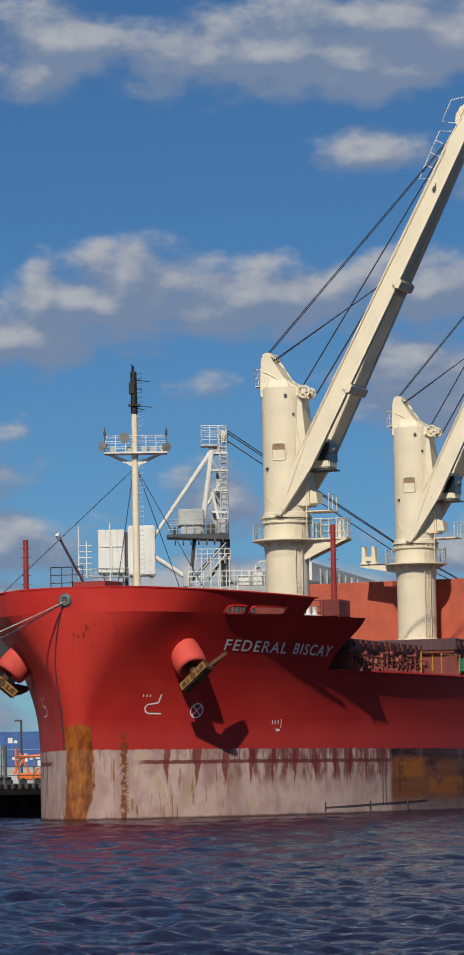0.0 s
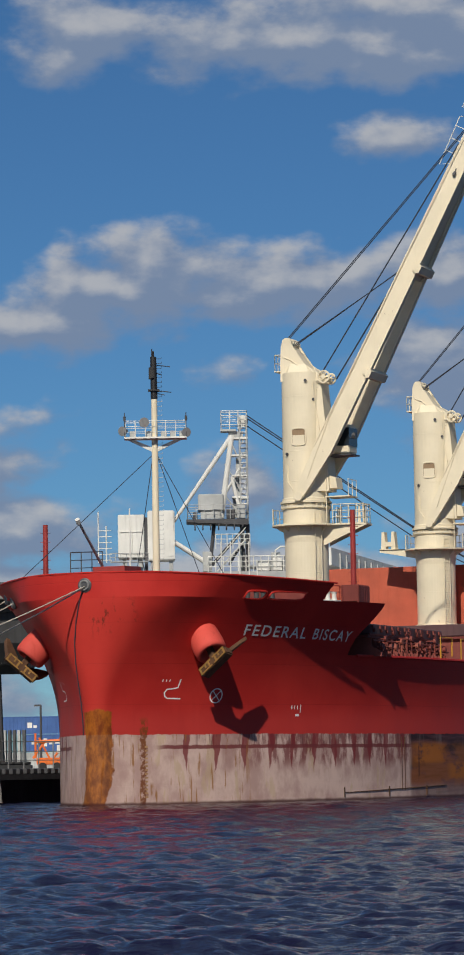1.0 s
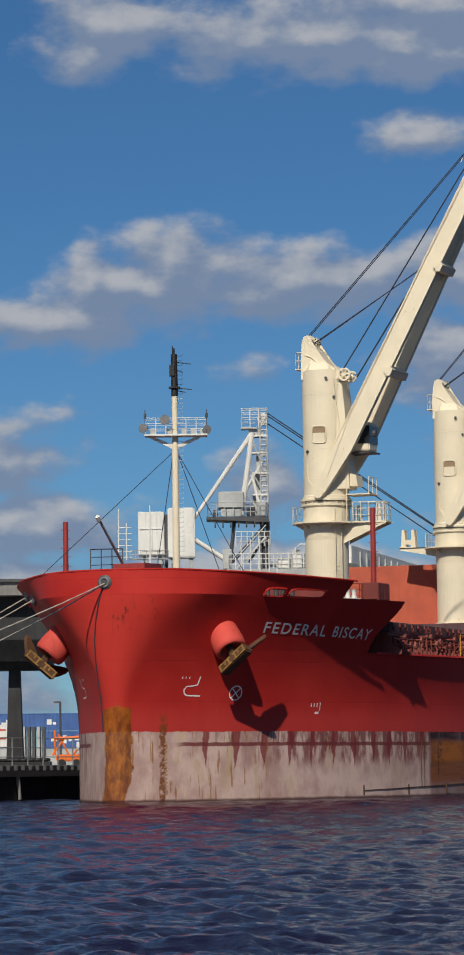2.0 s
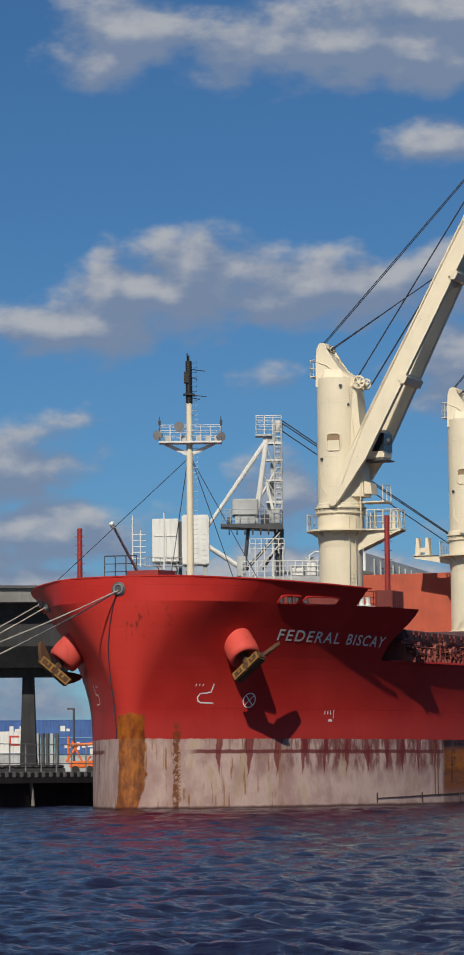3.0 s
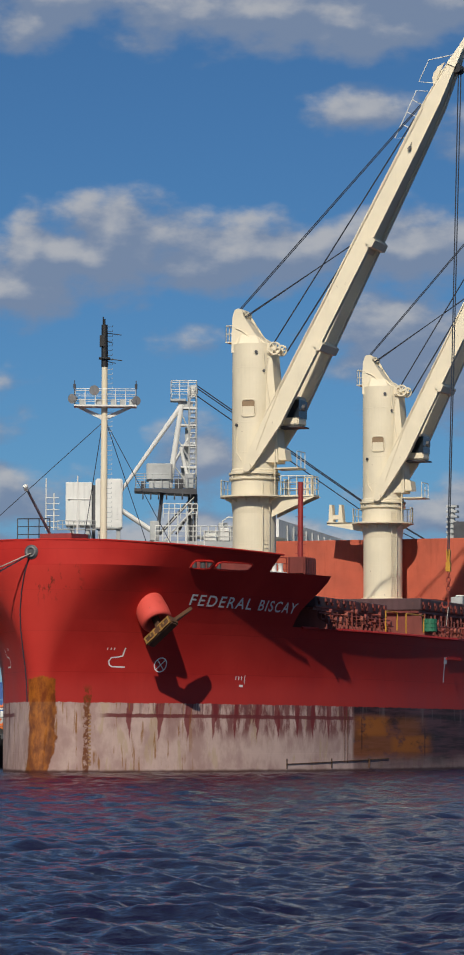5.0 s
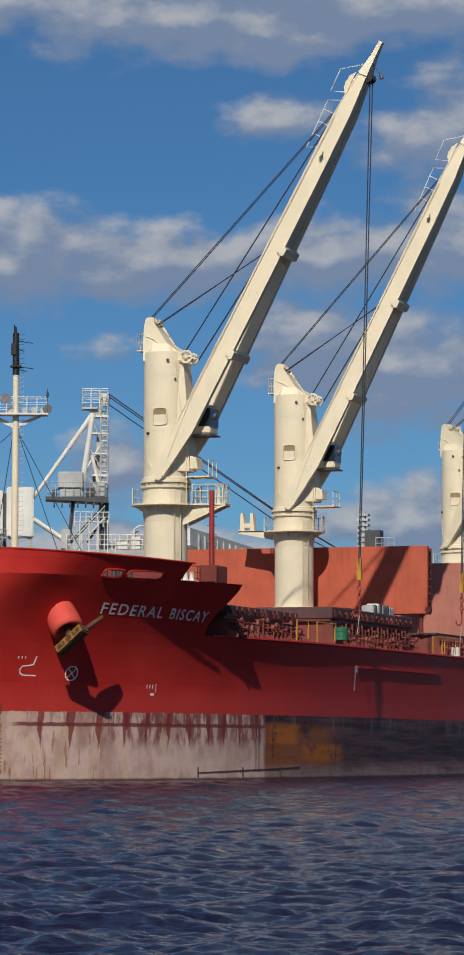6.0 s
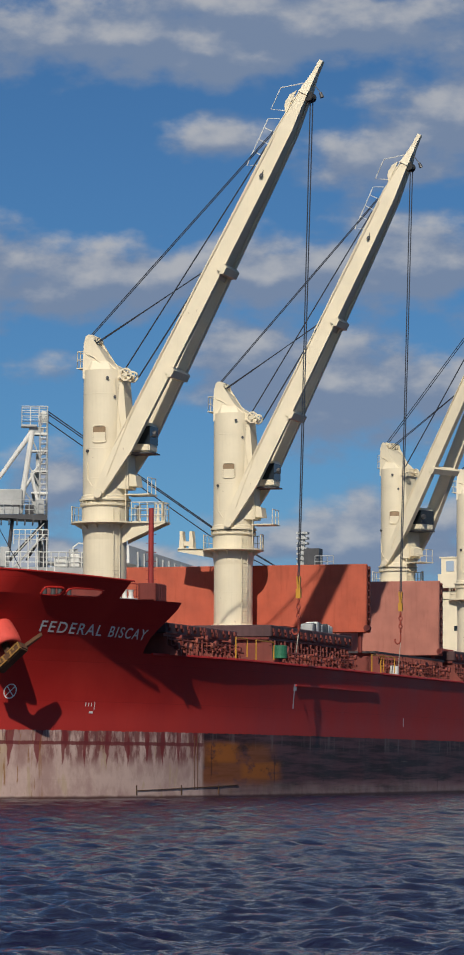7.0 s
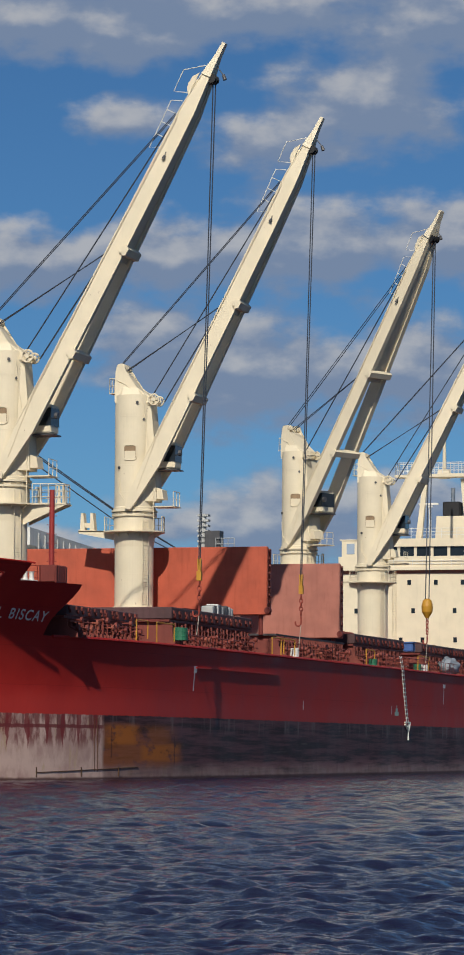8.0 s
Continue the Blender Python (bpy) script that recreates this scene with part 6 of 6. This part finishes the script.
    rail(bm, [P(-1.05, 27.65, -0.65), P(0.9, 27.65, -0.65), P(0.9, 27.65, 0.65), P(-1.05, 27.65, 0.65), P(-1.05, 27.65, -0.65)], 1.4, 0.035, 4, 0.6)
    part("top_railing", bm, M_WHITE, e)
    bm = bmesh.new()
    for y in (-0.25, 0.25):
        rod(bm, P(0.6, 28.3, y - 0.08), P(0.6, 28.3, y + 0.08), 0.42, n=18)
    part("head_sheave", bm, M_WHITE, e)
    # machinery stage
    bm = bmesh.new()
    slab(bm, [P(-3.8, 20.55, -1.4), P(0.9, 20.3, -1.4), P(0.9, 20.75, -1.4), P(-3.8, 20.75, -1.4)], (0, 2.8, 0))
    part("machinery_stage", bm, M_DKGREY, e)
    for k in range(7):
        bm = bmesh.new()
        box(bm, -3.2 + 0.6 * k, -3.1 + 0.6 * k, -1.42, 1.42, 20.1 + z, 20.35 + z)
        part("stage_beam", bm, M_DKGREY, e)
    bm = bmesh.new()
    rail(bm, [P(-3.7, 20.75, -1.35), P(0.85, 20.75, -1.35), P(0.85, 20.75, 1.35), P(-3.7, 20.75, 1.35), P(-3.7, 20.75, -1.35)], 1.1, 0.03, 3, 0.7)
    part("stage_railing", bm, M_GREY, e)
    bm = bmesh.new()
    box(bm, -2.9, -0.95, -0.9, 0.9, 21.4 + z, 22.7 + z)
    bevel(bm, 0.08)
    box(bm, -2.7, -1.2, -0.95, -0.9, 20.8 + z, 21.35 + z)
    part("winch_house", bm, M_GREY, e)
    bm = bmesh.new()
    for x, t in ((-1.7, -2.1), (0.4, 0.6), (0.86, 0.86)):
        rod(bm, P(x, 20.4, -0.6), P(t, 16.7, -0.6), 0.14, n=8)
        rod(bm, P(x, 20.4, 0.8), P(t, 16.7, 0.8), 0.14, n=8)
    rod(bm, P(0.8, 20.3, -0.6), P(-1.9, 17.3, -0.6), 0.13, n=8)
    rod(bm, P(0.8, 19.6, -0.6), P(-0.6, 17.3, -0.6), 0.1, n=8)
    part("lower_frame", bm, M_DKGREY, e)
    bm = bmesh.new()
    rail(bm, [P(-2.2, 16.75, -1.45), P(4.1, 16.75, -1.45)], 1.15, 0.04, 3, 0.6)
    rail(bm, [P(-1.6, 18.5, -1.2), P(1.0, 18.5, -1.2)], 1.1, 0.035, 3, 0.4)
    part("deck_railing", bm, M_WHITE, e)
    # counterweight cabinets
    bm = bmesh.new()
    box(bm, -9.0, -7.0, -1.2, 1.4, 17.9 + z, 21.2 + z)
    bevel(bm, 0.06)
    cab = part("cabinet", bm, M_WHITE, e)
    bm = bmesh.new()
    for x in (-8.7, -7.9):
        box(bm, x, x + 0.72, -1.26, -1.21, 18.2 + z, 20.9 + z)
    rod(bm, P(-8.8, 19.9, -1.3), P(-7.2, 19.9, -1.3), 0.04)
    rod(bm, P(-7.95, 20.2, -1.3), P(-7.95, 18.4, -1.3), 0.04)
    part("cabinet_door", bm, M_WHITE, cab)
    bm = bmesh.new()
    box(bm, -9.6, -6.7, -1.9, -1.25, 17.55 + z, 17.62 + z)
    rail(bm, [P(-9.6, 17.62, -1.9), P(-6.7, 17.62, -1.9)], 0.6, 0.03, 2, 0.4)
    part("cabinet_stage", bm, M_GREY, cab)
    bm = bmesh.new()
    box(bm, -6.75, -4.7, -1.0, 1.0, 17.7 + z, 21.5 + z)
    bevel(bm, 0.08, 2)
    cab2 = part("cabinet", bm, M_WHITE, e)
    for k in range(8):
        bm = bmesh.new()
        box(bm, -5.2, -4.9, -1.04, -1.0, 18.0 + 0.4 * k + z, 18.2 + 0.4 * k + z)
        part("louvre", bm, M_WHITE, cab2)
    bm = bmesh.new()
    box(bm, -7.0, -6.76, -0.9, 0.9, 16.9 + z, 21.0 + z)
    part("cable_trunk", bm, M_DKGREY, e)
    for x in (-8.6, -7.2):
        bm = bmesh.new()
        rod(bm, P(x, 17.6, -1.5), P(x + 0.4, 16.4, -0.8), 0.05)
        part("stage_strut", bm, M_GREY, cab)
    bm = bmesh.new()
    box(bm, -8.9, -2.2, -0.8, 0.8, 15.2 + z, 16.4 + z)
    for x in (-8.5, -7.3, -6.4, -5.0):
        box(bm, x - 0.15, x + 0.15, -0.7, 0.7, 16.4 + z, 17.95 + z)
    part("counter_beam", bm, M_GREY, e)
    bm = bmesh.new()
    rod(bm, P(-9.9, 17.6, -0.5), P(-9.9, 20.4, -0.5), 0.05)
    rod(bm, P(-10.5, 17.6, -0.5), P(-10.5, 21.5, -0.5), 0.05)
    for k in range(6):
        rod(bm, P(-10.5, 17.8 + 0.45 * k, -0.5), P(-9.5, 17.8 + 0.45 * k, -0.5), 0.035, n=5)
    part("side_ladder", bm, M_WHITE, e)
    # low structures to the right
    bm = bmesh.new()
    box(bm, 1.6, 3.6, -1.0, 1.0, 16.75 + z, 17.6 + z)
    box(bm, 2.6, 3.3, -0.9, 0.5, 17.6 + z, 18.2 + z)
    bevel(bm, 0.05)
    part("engine_house", bm, M_GREY, e)
    bm = bmesh.new()
    rod(bm, P(4.1, 16.7, -0.9), P(4.1, 19.9, -0.9), 0.05)
    rod(bm, P(4.2, 19.9, -0.9), P(3.7, 19.95, -0.9), 0.05)
    part("exhaust", bm, M_DKGREY, e)
    # plated back of the tower, hoist gear, stairs and piping round the slewing deck
    bm = bmesh.new()
    for a, b in ((20.9, 22.4), (22.5, 24.0), (24.1, 25.5)):
        box(bm, -0.25 + (a - 20.9) * 0.09, 0.32, 0.1, 0.16, a + z, b + z)
    part("back_plate", bm, M_GREY, e)
    for zz in (22.4, 24.05, 25.6, 26.9):
        bm = bmesh.new()
        box(bm, -0.3, 0.95, -0.56, 0.56, zz + z, zz + 0.12 + z)
        part("tie_plate", bm, M_WHITE, e)
    for x0, x1, y0, y1, z0, z1, mat in ((-0.75, -0.1, -1.1, -0.5, 20.78, 21.5, M_DKGREY), (0.05, 0.7, -1.0, -0.2, 20.78, 21.9, M_GREY), (-3.3, -2.95, -1.2, -0.8, 20.78, 21.3, M_DKGREY), (1.5, 2.5, -1.35, -0.9, 16.78, 17.35, M_WHITE), (2.7, 3.4, -1.4, -1.0, 16.78, 17.75, M_WHITE), (3.5, 4.9, -1.3, 0.3, 16.78, 17.9, M_GREY), (4.0, 4.6, -1.35, -1.31, 17.05, 17.6, M_DKGREY), (5.0, 6.1, -1.2, 0.5, 16.3, 17.3, M_WHITE), (-2.6, -1.9, -1.2, 0.2, 16.78, 18.3, M_GREY)):
        bm = bmesh.new()
        box(bm, x0, x1, y0, y1, z0 + z, z1 + z)
        bevel(bm, 0.05)
        part("machinery_box", bm, mat, e)
    bm = bmesh.new()
    for y in (-1.3, -0.75):
        rod(bm, P(-1.5, 16.8, y), P(0.7, 19.2, y), 0.06, n=6)
        rod(bm, P(-1.5, 17.7, y), P(0.7, 20.1, y), 0.03, n=5)
    for k in range(10):
        u = k / 10
        box(bm, -1.5 + 2.2 * u, -1.25 + 2.2 * u, -1.28, -0.77, 16.85 + 2.4 * u + z, 16.9 + 2.4 * u + z)
    part("stair", bm, M_WHITE, e)
    for x in (-1.2, -0.5, 0.2, 0.9, 1.5):
        bm = bmesh.new()
        rod(bm, P(x, 15.9, -1.5), P(x, 19.0 if x < 1 else 17.6, -1.5), 0.05, n=6)
        part("stanchion", bm, M_WHITE, e)
    bm = bmesh.new()
    rail(bm, [P(4.2, 17.9, -1.25), P(6.2, 17.4, -1.15)], 1.0, 0.03, 2, 0.5)
    line(bm, [P(2.9, 17.75, -1.2), P(2.9, 18.3, -1.2), P(3.3, 18.6, -1.2), P(4.3, 18.55, -1.2)], 0.06, 6)
    part("pipework", bm, M_WHITE, e)
    # boom lying out along the wharf, and its stay ropes
    bm = bmesh.new()
    for y in (-0.7, 0.7):
        rod(bm, P(0.8, 17.2, y), P(19, 14.5, y + 2), 0.12, n=8)
    for k in range(24):
        t0, t1 = k / 24, (k + 1) / 24
        a = P(0.8, 17.2, -0.7).lerp(P(19, 14.5, 1.3), t0)
        b = P(0.8, 17.2, 0.7).lerp(P(19, 14.5, 2.7), t1)
        rod(bm, a, b, 0.06, n=5)
    part("boom", bm, M_GREY, e)
    for zz, zf in ((28.75, 19.7), (28.55, 19.6), (27.95, 18.9)):
        bm = bmesh.new()
        rod(bm, P(0.95, zz, 0.2), P(14.2, zf, 1.2), 0.045, n=6)
        rod(bm, P(14.2, zf, 1.2), P(19, 16.6 + (zf - 19) * 0.4, 1.6), 0.04, n=6)
        part("stay_rope", bm, M_WIRE, e)


harbour_crane()

# long shed behind the ship
e = thing("transit_shed", "long grey ribbed-roof shed on the wharf", "shed", (-45, 166, QZ))
bm = bmesh.new()
box(bm, -4, 0, 0, 60, 0, 18.2)
part("wall", bm, M_WHITE, e)
bm = bmesh.new()
slab(bm, [(0.6, -2, 22.4), (0.6, 22, 21.4), (0.6, 62, 18.9), (0.6, 62, 18.4), (0.6, -2, 20.6)], (-5, 0, 0))
part("roof_edge", bm, M_WHITE, e)
for k in range(30):
    bm = bmesh.new()
    box(bm, 0.6, 0.75, 0.5 + 2 * k, 0.7 + 2 * k, 18.5, 21.9 - 0.085 * k)
    part("rib", bm, M_GREY, e)
# distant pipe tower
e = thing("pipe_tower", "far grey pipe tower with railed stage", "tower", (-40, 211.9, QZ))
bm = bmesh.new()
rod(bm, (0, 0, 0), (0, 0, 27), 0.35, n=12)
rod(bm, (-0.5, 0.3, 0), (-0.5, 0.3, 25.5), 0.2, n=8)
part("pipe", bm, M_GREY, e)
bm = bmesh.new()
for k in range(8):
    box(bm, -0.6, 0.7, -0.5, 0.5, 22.5 + 0.6 * k, 22.75 + 0.6 * k)
part("collar", bm, M_GREY, e)
bm = bmesh.new()
box(bm, 0.4, 2.2, -0.8, 0.8, 23.0, 25.0)
part("tank", bm, M_DKGREY, e)
bm = bmesh.new()
box(bm, -1.5, 4.0, -1.0, 1.0, 22.6, 22.8)
rail(bm, [(1.8, -1, 22.8), (4.0, -1, 22.8)], 1.3, 0.05, 2, 0.8)
box(bm, -1.0, 1.0, -1, 1, 0, 22.6)
part("stage", bm, M_GREY, e)
# low far shore closing the horizon
bm = bmesh.new()
rnd = random.Random(8)
for k in range(120):
    a = -math.pi + 2 * math.pi * k / 120
    r = 2500
    h = rnd.uniform(4, 9)
    x, y = EYE[0] + r * math.sin(a), EYE[1] + r * math.cos(a)
    m = Matrix.Translation((x, y, 0)) @ Matrix.Rotation(-a, 4, "Z")
    box(bm, -72, 72, -15, 15, -2, h, m)
tagged(part("far_shore", bm, paint("far_trees", (0.05, 0.065, 0.05), 0.9, 0.3, 0, 0.02)), "low dark far shore line", "shore", kind="structure")
# ---- water ----
def water_material():
    m, nt, b = nodes_of("river_water")
    o = coords(nt)
    b.inputs["Base Color"].default_value = (0.010, 0.010, 0.030, 1)
    b.inputs["Roughness"].default_value = 0.09
    b.inputs["IOR"].default_value = 1.33
    mp = nt.nodes.new("ShaderNodeMapping")
    mp.inputs["Rotation"].default_value = (0, 0, radians(-20))
    nt.links.new(o, mp.inputs[0])
    chop = noise_node(nt, mp.outputs[0], 2.0, 3, 0.6, (0.9, 1.3, 1))
    ripple = noise_node(nt, mp.outputs[0], 6.0, 4, 0.62, (0.9, 1.3, 1))
    last = None
    for height, dist in ((chop, 0.06), (ripple, 0.045)):
        bp = nt.nodes.new("ShaderNodeBump")
        bp.inputs["Strength"].default_value, bp.inputs["Distance"].default_value = 1.0, dist
        nt.links.new(height, bp.inputs["Height"])
        if last:
            nt.links.new(last, bp.inputs["Normal"])
        last = bp.outputs[0]
    nt.links.new(last, b.inputs["Normal"])
    return m


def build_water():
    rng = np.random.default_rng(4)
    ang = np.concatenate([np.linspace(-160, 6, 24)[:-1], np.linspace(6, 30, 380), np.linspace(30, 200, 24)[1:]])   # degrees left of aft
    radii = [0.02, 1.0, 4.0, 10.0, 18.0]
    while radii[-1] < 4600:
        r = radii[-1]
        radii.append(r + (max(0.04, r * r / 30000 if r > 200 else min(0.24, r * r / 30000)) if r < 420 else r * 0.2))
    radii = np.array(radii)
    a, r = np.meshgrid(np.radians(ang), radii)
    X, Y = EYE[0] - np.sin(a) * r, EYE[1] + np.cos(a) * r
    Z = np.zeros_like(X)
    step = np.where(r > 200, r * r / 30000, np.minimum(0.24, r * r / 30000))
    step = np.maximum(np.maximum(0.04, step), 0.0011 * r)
    for k in range(70):
        lam = 0.18 * 1.027 ** k if k < 46 else 0.66 * 1.085 ** (k - 46)
        th = rng.normal(1.9, 1.1)
        amp = 0.0051 * lam ** 0.95 if k < 46 else 0.0088 * lam ** 0.45
        ph = rng.uniform(0, 6.28)
        fade = np.clip((lam / step - 2.5) / 2, 0, 1)
        Z += amp * fade * np.sin(2 * np.pi / lam * (X * np.cos(th) + Y * np.sin(th)) + ph)
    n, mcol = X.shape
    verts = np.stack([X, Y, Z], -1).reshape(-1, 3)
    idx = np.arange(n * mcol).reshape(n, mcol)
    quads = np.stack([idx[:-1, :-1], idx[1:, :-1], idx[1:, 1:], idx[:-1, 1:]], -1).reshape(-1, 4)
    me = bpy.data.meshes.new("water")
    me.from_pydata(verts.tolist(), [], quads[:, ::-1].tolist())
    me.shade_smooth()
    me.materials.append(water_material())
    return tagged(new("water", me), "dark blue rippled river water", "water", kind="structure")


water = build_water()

# ---- clouds ----
CLOUDS = [  # centre and half size, in 5500ths of a radian over 1000: across and up from the horizon; thin ones name their body
    (0.20, 1.195, 0.30, 0.075), (0.50, 1.225, 0.34, 0.09), (0.36, 1.17, 0.20, 0.06), (-0.12, 1.215, 0.14, 0.085), (-0.16, 1.17, 0.08, 0.05), (0.95, 1.21, 0.35, 0.11),
    (0.385, 1.03, 0.09, 0.042), (0.66, 1.00, 0.15, 0.055), (0.78, 1.06, 0.20, 0.10),
    (-0.03, 0.835, 0.085, 0.075), (-0.165, 0.80, 0.045, 0.065), (-0.06, 0.785, 0.21, 0.07), (-0.20, 0.735, 0.17, 0.055), (0.17, 0.80, 0.27, 0.07), (0.47, 0.80, 0.14, 0.085), (0.68, 0.83, 0.18, 0.09), (0.95, 0.84, 0.2, 0.08),
    (0.43, 0.66, 0.12, 0.085), (0.58, 0.62, 0.22, 0.11), (0.85, 0.62, 0.2, 0.10),
    (0.10, 0.655, 0.15, 0.07, 0.32), (-0.22, 0.59, 0.18, 0.05, 0.30),
    (-0.33, 0.51, 0.13, 0.075), (-0.44, 0.50, 0.14, 0.08), (-0.25, 0.395, 0.16, 0.065), (-0.42, 0.38, 0.18, 0.08), (-0.30, 0.315, 0.2, 0.035),
    (0.13, 0.46, 0.09, 0.075), (0.65, 0.375, 0.26, 0.075), (0.95, 0.40, 0.22, 0.075), (0.15, 0.33, 0.35, 0.045),
    (-0.40, 0.14, 0.5, 0.16, 0.5),
]


def cloud_material():
    g = bpy.data.node_groups.new("cloud_field", "ShaderNodeTree")
    g.interface.new_socket("p", in_out="INPUT", socket_type="NodeSocketVector")
    g.interface.new_socket("d", in_out="OUTPUT", socket_type="NodeSocketFloat")
    gi, go = g.nodes.new("NodeGroupInput"), g.nodes.new("NodeGroupOutput")
    p = gi.outputs[0]
    nz = g.nodes.new("ShaderNodeTexNoise")
    nz.inputs["Scale"].default_value, nz.inputs["Detail"].default_value, nz.inputs["Roughness"].default_value = 9.0, 7, 0.52
    mp = g.nodes.new("ShaderNodeMapping")
    mp.inputs["Scale"].default_value = (1, 1.7, 1)
    g.links.new(p, mp.inputs[0])
    g.links.new(mp.outputs[0], nz.inputs["Vector"])
    best = None
    for cx, cy, rx, ry, *body in CLOUDS:
        q = g.nodes.new("ShaderNodeMapping")
        q.vector_type = "POINT"
        q.inputs["Location"].default_value = (-cx / rx, -cy / ry, 0)
        q.inputs["Scale"].default_value = (1 / rx, 1 / ry, 0)
        g.links.new(p, q.inputs[0])
        ln = g.nodes.new("ShaderNodeVectorMath")
        ln.operation = "LENGTH"
        g.links.new(q.outputs[0], ln.inputs[0])
        d = math_node(g, "SUBTRACT", body[0] if body else 1.0, ln.outputs["Value"])
        best = d if best is None else math_node(g, "SMOOTH_MAX", best, d, 0.3)
    # loose clouds elsewhere round the horizon
    big = noise_node(g, p, 1.6, 3, 0.5, (1, 2.2, 1))
    sx = g.nodes.new("ShaderNodeSeparateXYZ")
    g.links.new(p, sx.inputs[0])
    away = ramp(g, math_node(g, "ABSOLUTE", math_node(g, "SUBTRACT", sx.outputs[0], 0.3)), 0.8, 1.1)
    # unseen glowing clouds higher up too, added to brighten the water
    away = math_node(g, "MAXIMUM", away, ramp(g, sx.outputs[1], 1.34, 1.55))
    loose = math_node(g, "SUBTRACT", math_node(g, "MULTIPLY", math_node(g, "SUBTRACT", big, 0.5), 6.0), math_node(g, "SUBTRACT", 1.6, math_node(g, "MULTIPLY", away, 1.6)))
    best = math_node(g, "MAXIMUM", best, loose)
    best = math_node(g, "MAXIMUM", best, -1.0)
    d = math_node(g, "ADD", best, math_node(g, "MULTIPLY", math_node(g, "SUBTRACT", nz.outputs["Fac"], 0.5), 1.95))
    g.links.new(d, go.inputs[0])

    m, nt, b = nodes_of("cloud")
    nt.nodes.remove(b)
    uv = coords(nt, "UV")

    def field(off):
        v = nt.nodes.new("ShaderNodeVectorMath")
        v.inputs[1].default_value = off
        nt.links.new(uv, v.inputs[0])
        n = nt.nodes.new("ShaderNodeGroup")
        n.node_tree = g
        nt.links.new(v.outputs[0], n.inputs[0])
        return n.outputs[0]

    d0, d1 = field((0, 0, 0)), field((-0.014, 0.034, 0))
    lit = ramp(nt, math_node(nt, "SUBTRACT", d0, d1), -0.08, 0.85)
    col = mix_col(nt, lit, (0.215, 0.285, 0.42), (0.50, 0.515, 0.55))
    em = nt.nodes.new("ShaderNodeEmission")
    nt.links.new(col, em.inputs[0])
    em.inputs[1].default_value = 0.85
    tr = nt.nodes.new("ShaderNodeBsdfTransparent")
    mx = nt.nodes.new("ShaderNodeMixShader")
    nt.links.new(ramp(nt, d0, -0.2, 0.5, 0.0, 0.93), mx.inputs[0])
    nt.links.new(tr.outputs[0], mx.inputs[1])
    nt.links.new(em.outputs[0], mx.inputs[2])
    nt.links.new(mx.outputs[0], nt.nodes["Material Output"].inputs[0])
    return m


def build_clouds():
    R, AX = 4200.0, 17.88
    me = bpy.data.meshes.new("clouds")
    verts, faces, uvs = [], [], []
    nu, els = 144, [-0.5, 2, 4, 6, 8, 10, 12, 14, 16, 18, 20, 23, 26, 29, 32]
    for e in els:
        for i in range(nu + 1):
            az = -math.pi + 2 * math.pi * i / nu      # to the right of the axis
            th = radians(AX) - az
            verts.append((-math.sin(th) * R * math.cos(radians(e)), math.cos(th) * R * math.cos(radians(e)), R * math.sin(radians(e))))
            uvs.append((0.381 + 5.5 * az, 5.5 * radians(e)))
    for j in range(len(els) - 1):
        for i in range(nu):
            a = j * (nu + 1) + i
            faces.append((a, a + 1, a + nu + 2, a + nu + 1))
    me.from_pydata(verts, [], faces)
    lay = me.uv_layers.new(name="sky")
    for lp in me.loops:
        lay.data[lp.index].uv = uvs[lp.vertex_index]
    me.materials.append(cloud_material())
    ob = new("clouds_backdrop", me)
    ob.matrix_basis = pose(*EYE)
    return tagged(ob, "drifting grey and white cumulus clouds in a blue sky", "clouds", kind="structure")


clouds = build_clouds()


def motions():
    drift = 0.0479      # degrees a second, to the right
    walk(clouds, [(t, pose(*EYE, 0, 0, -drift * (t - 6.5))) for t in (0.0, 4.0, 8.0)])
    walk(water, [(t, pose(0.10 * t, 0.16 * t, 0)) for t in (0.0, 4.0, 8.0)])


motions()
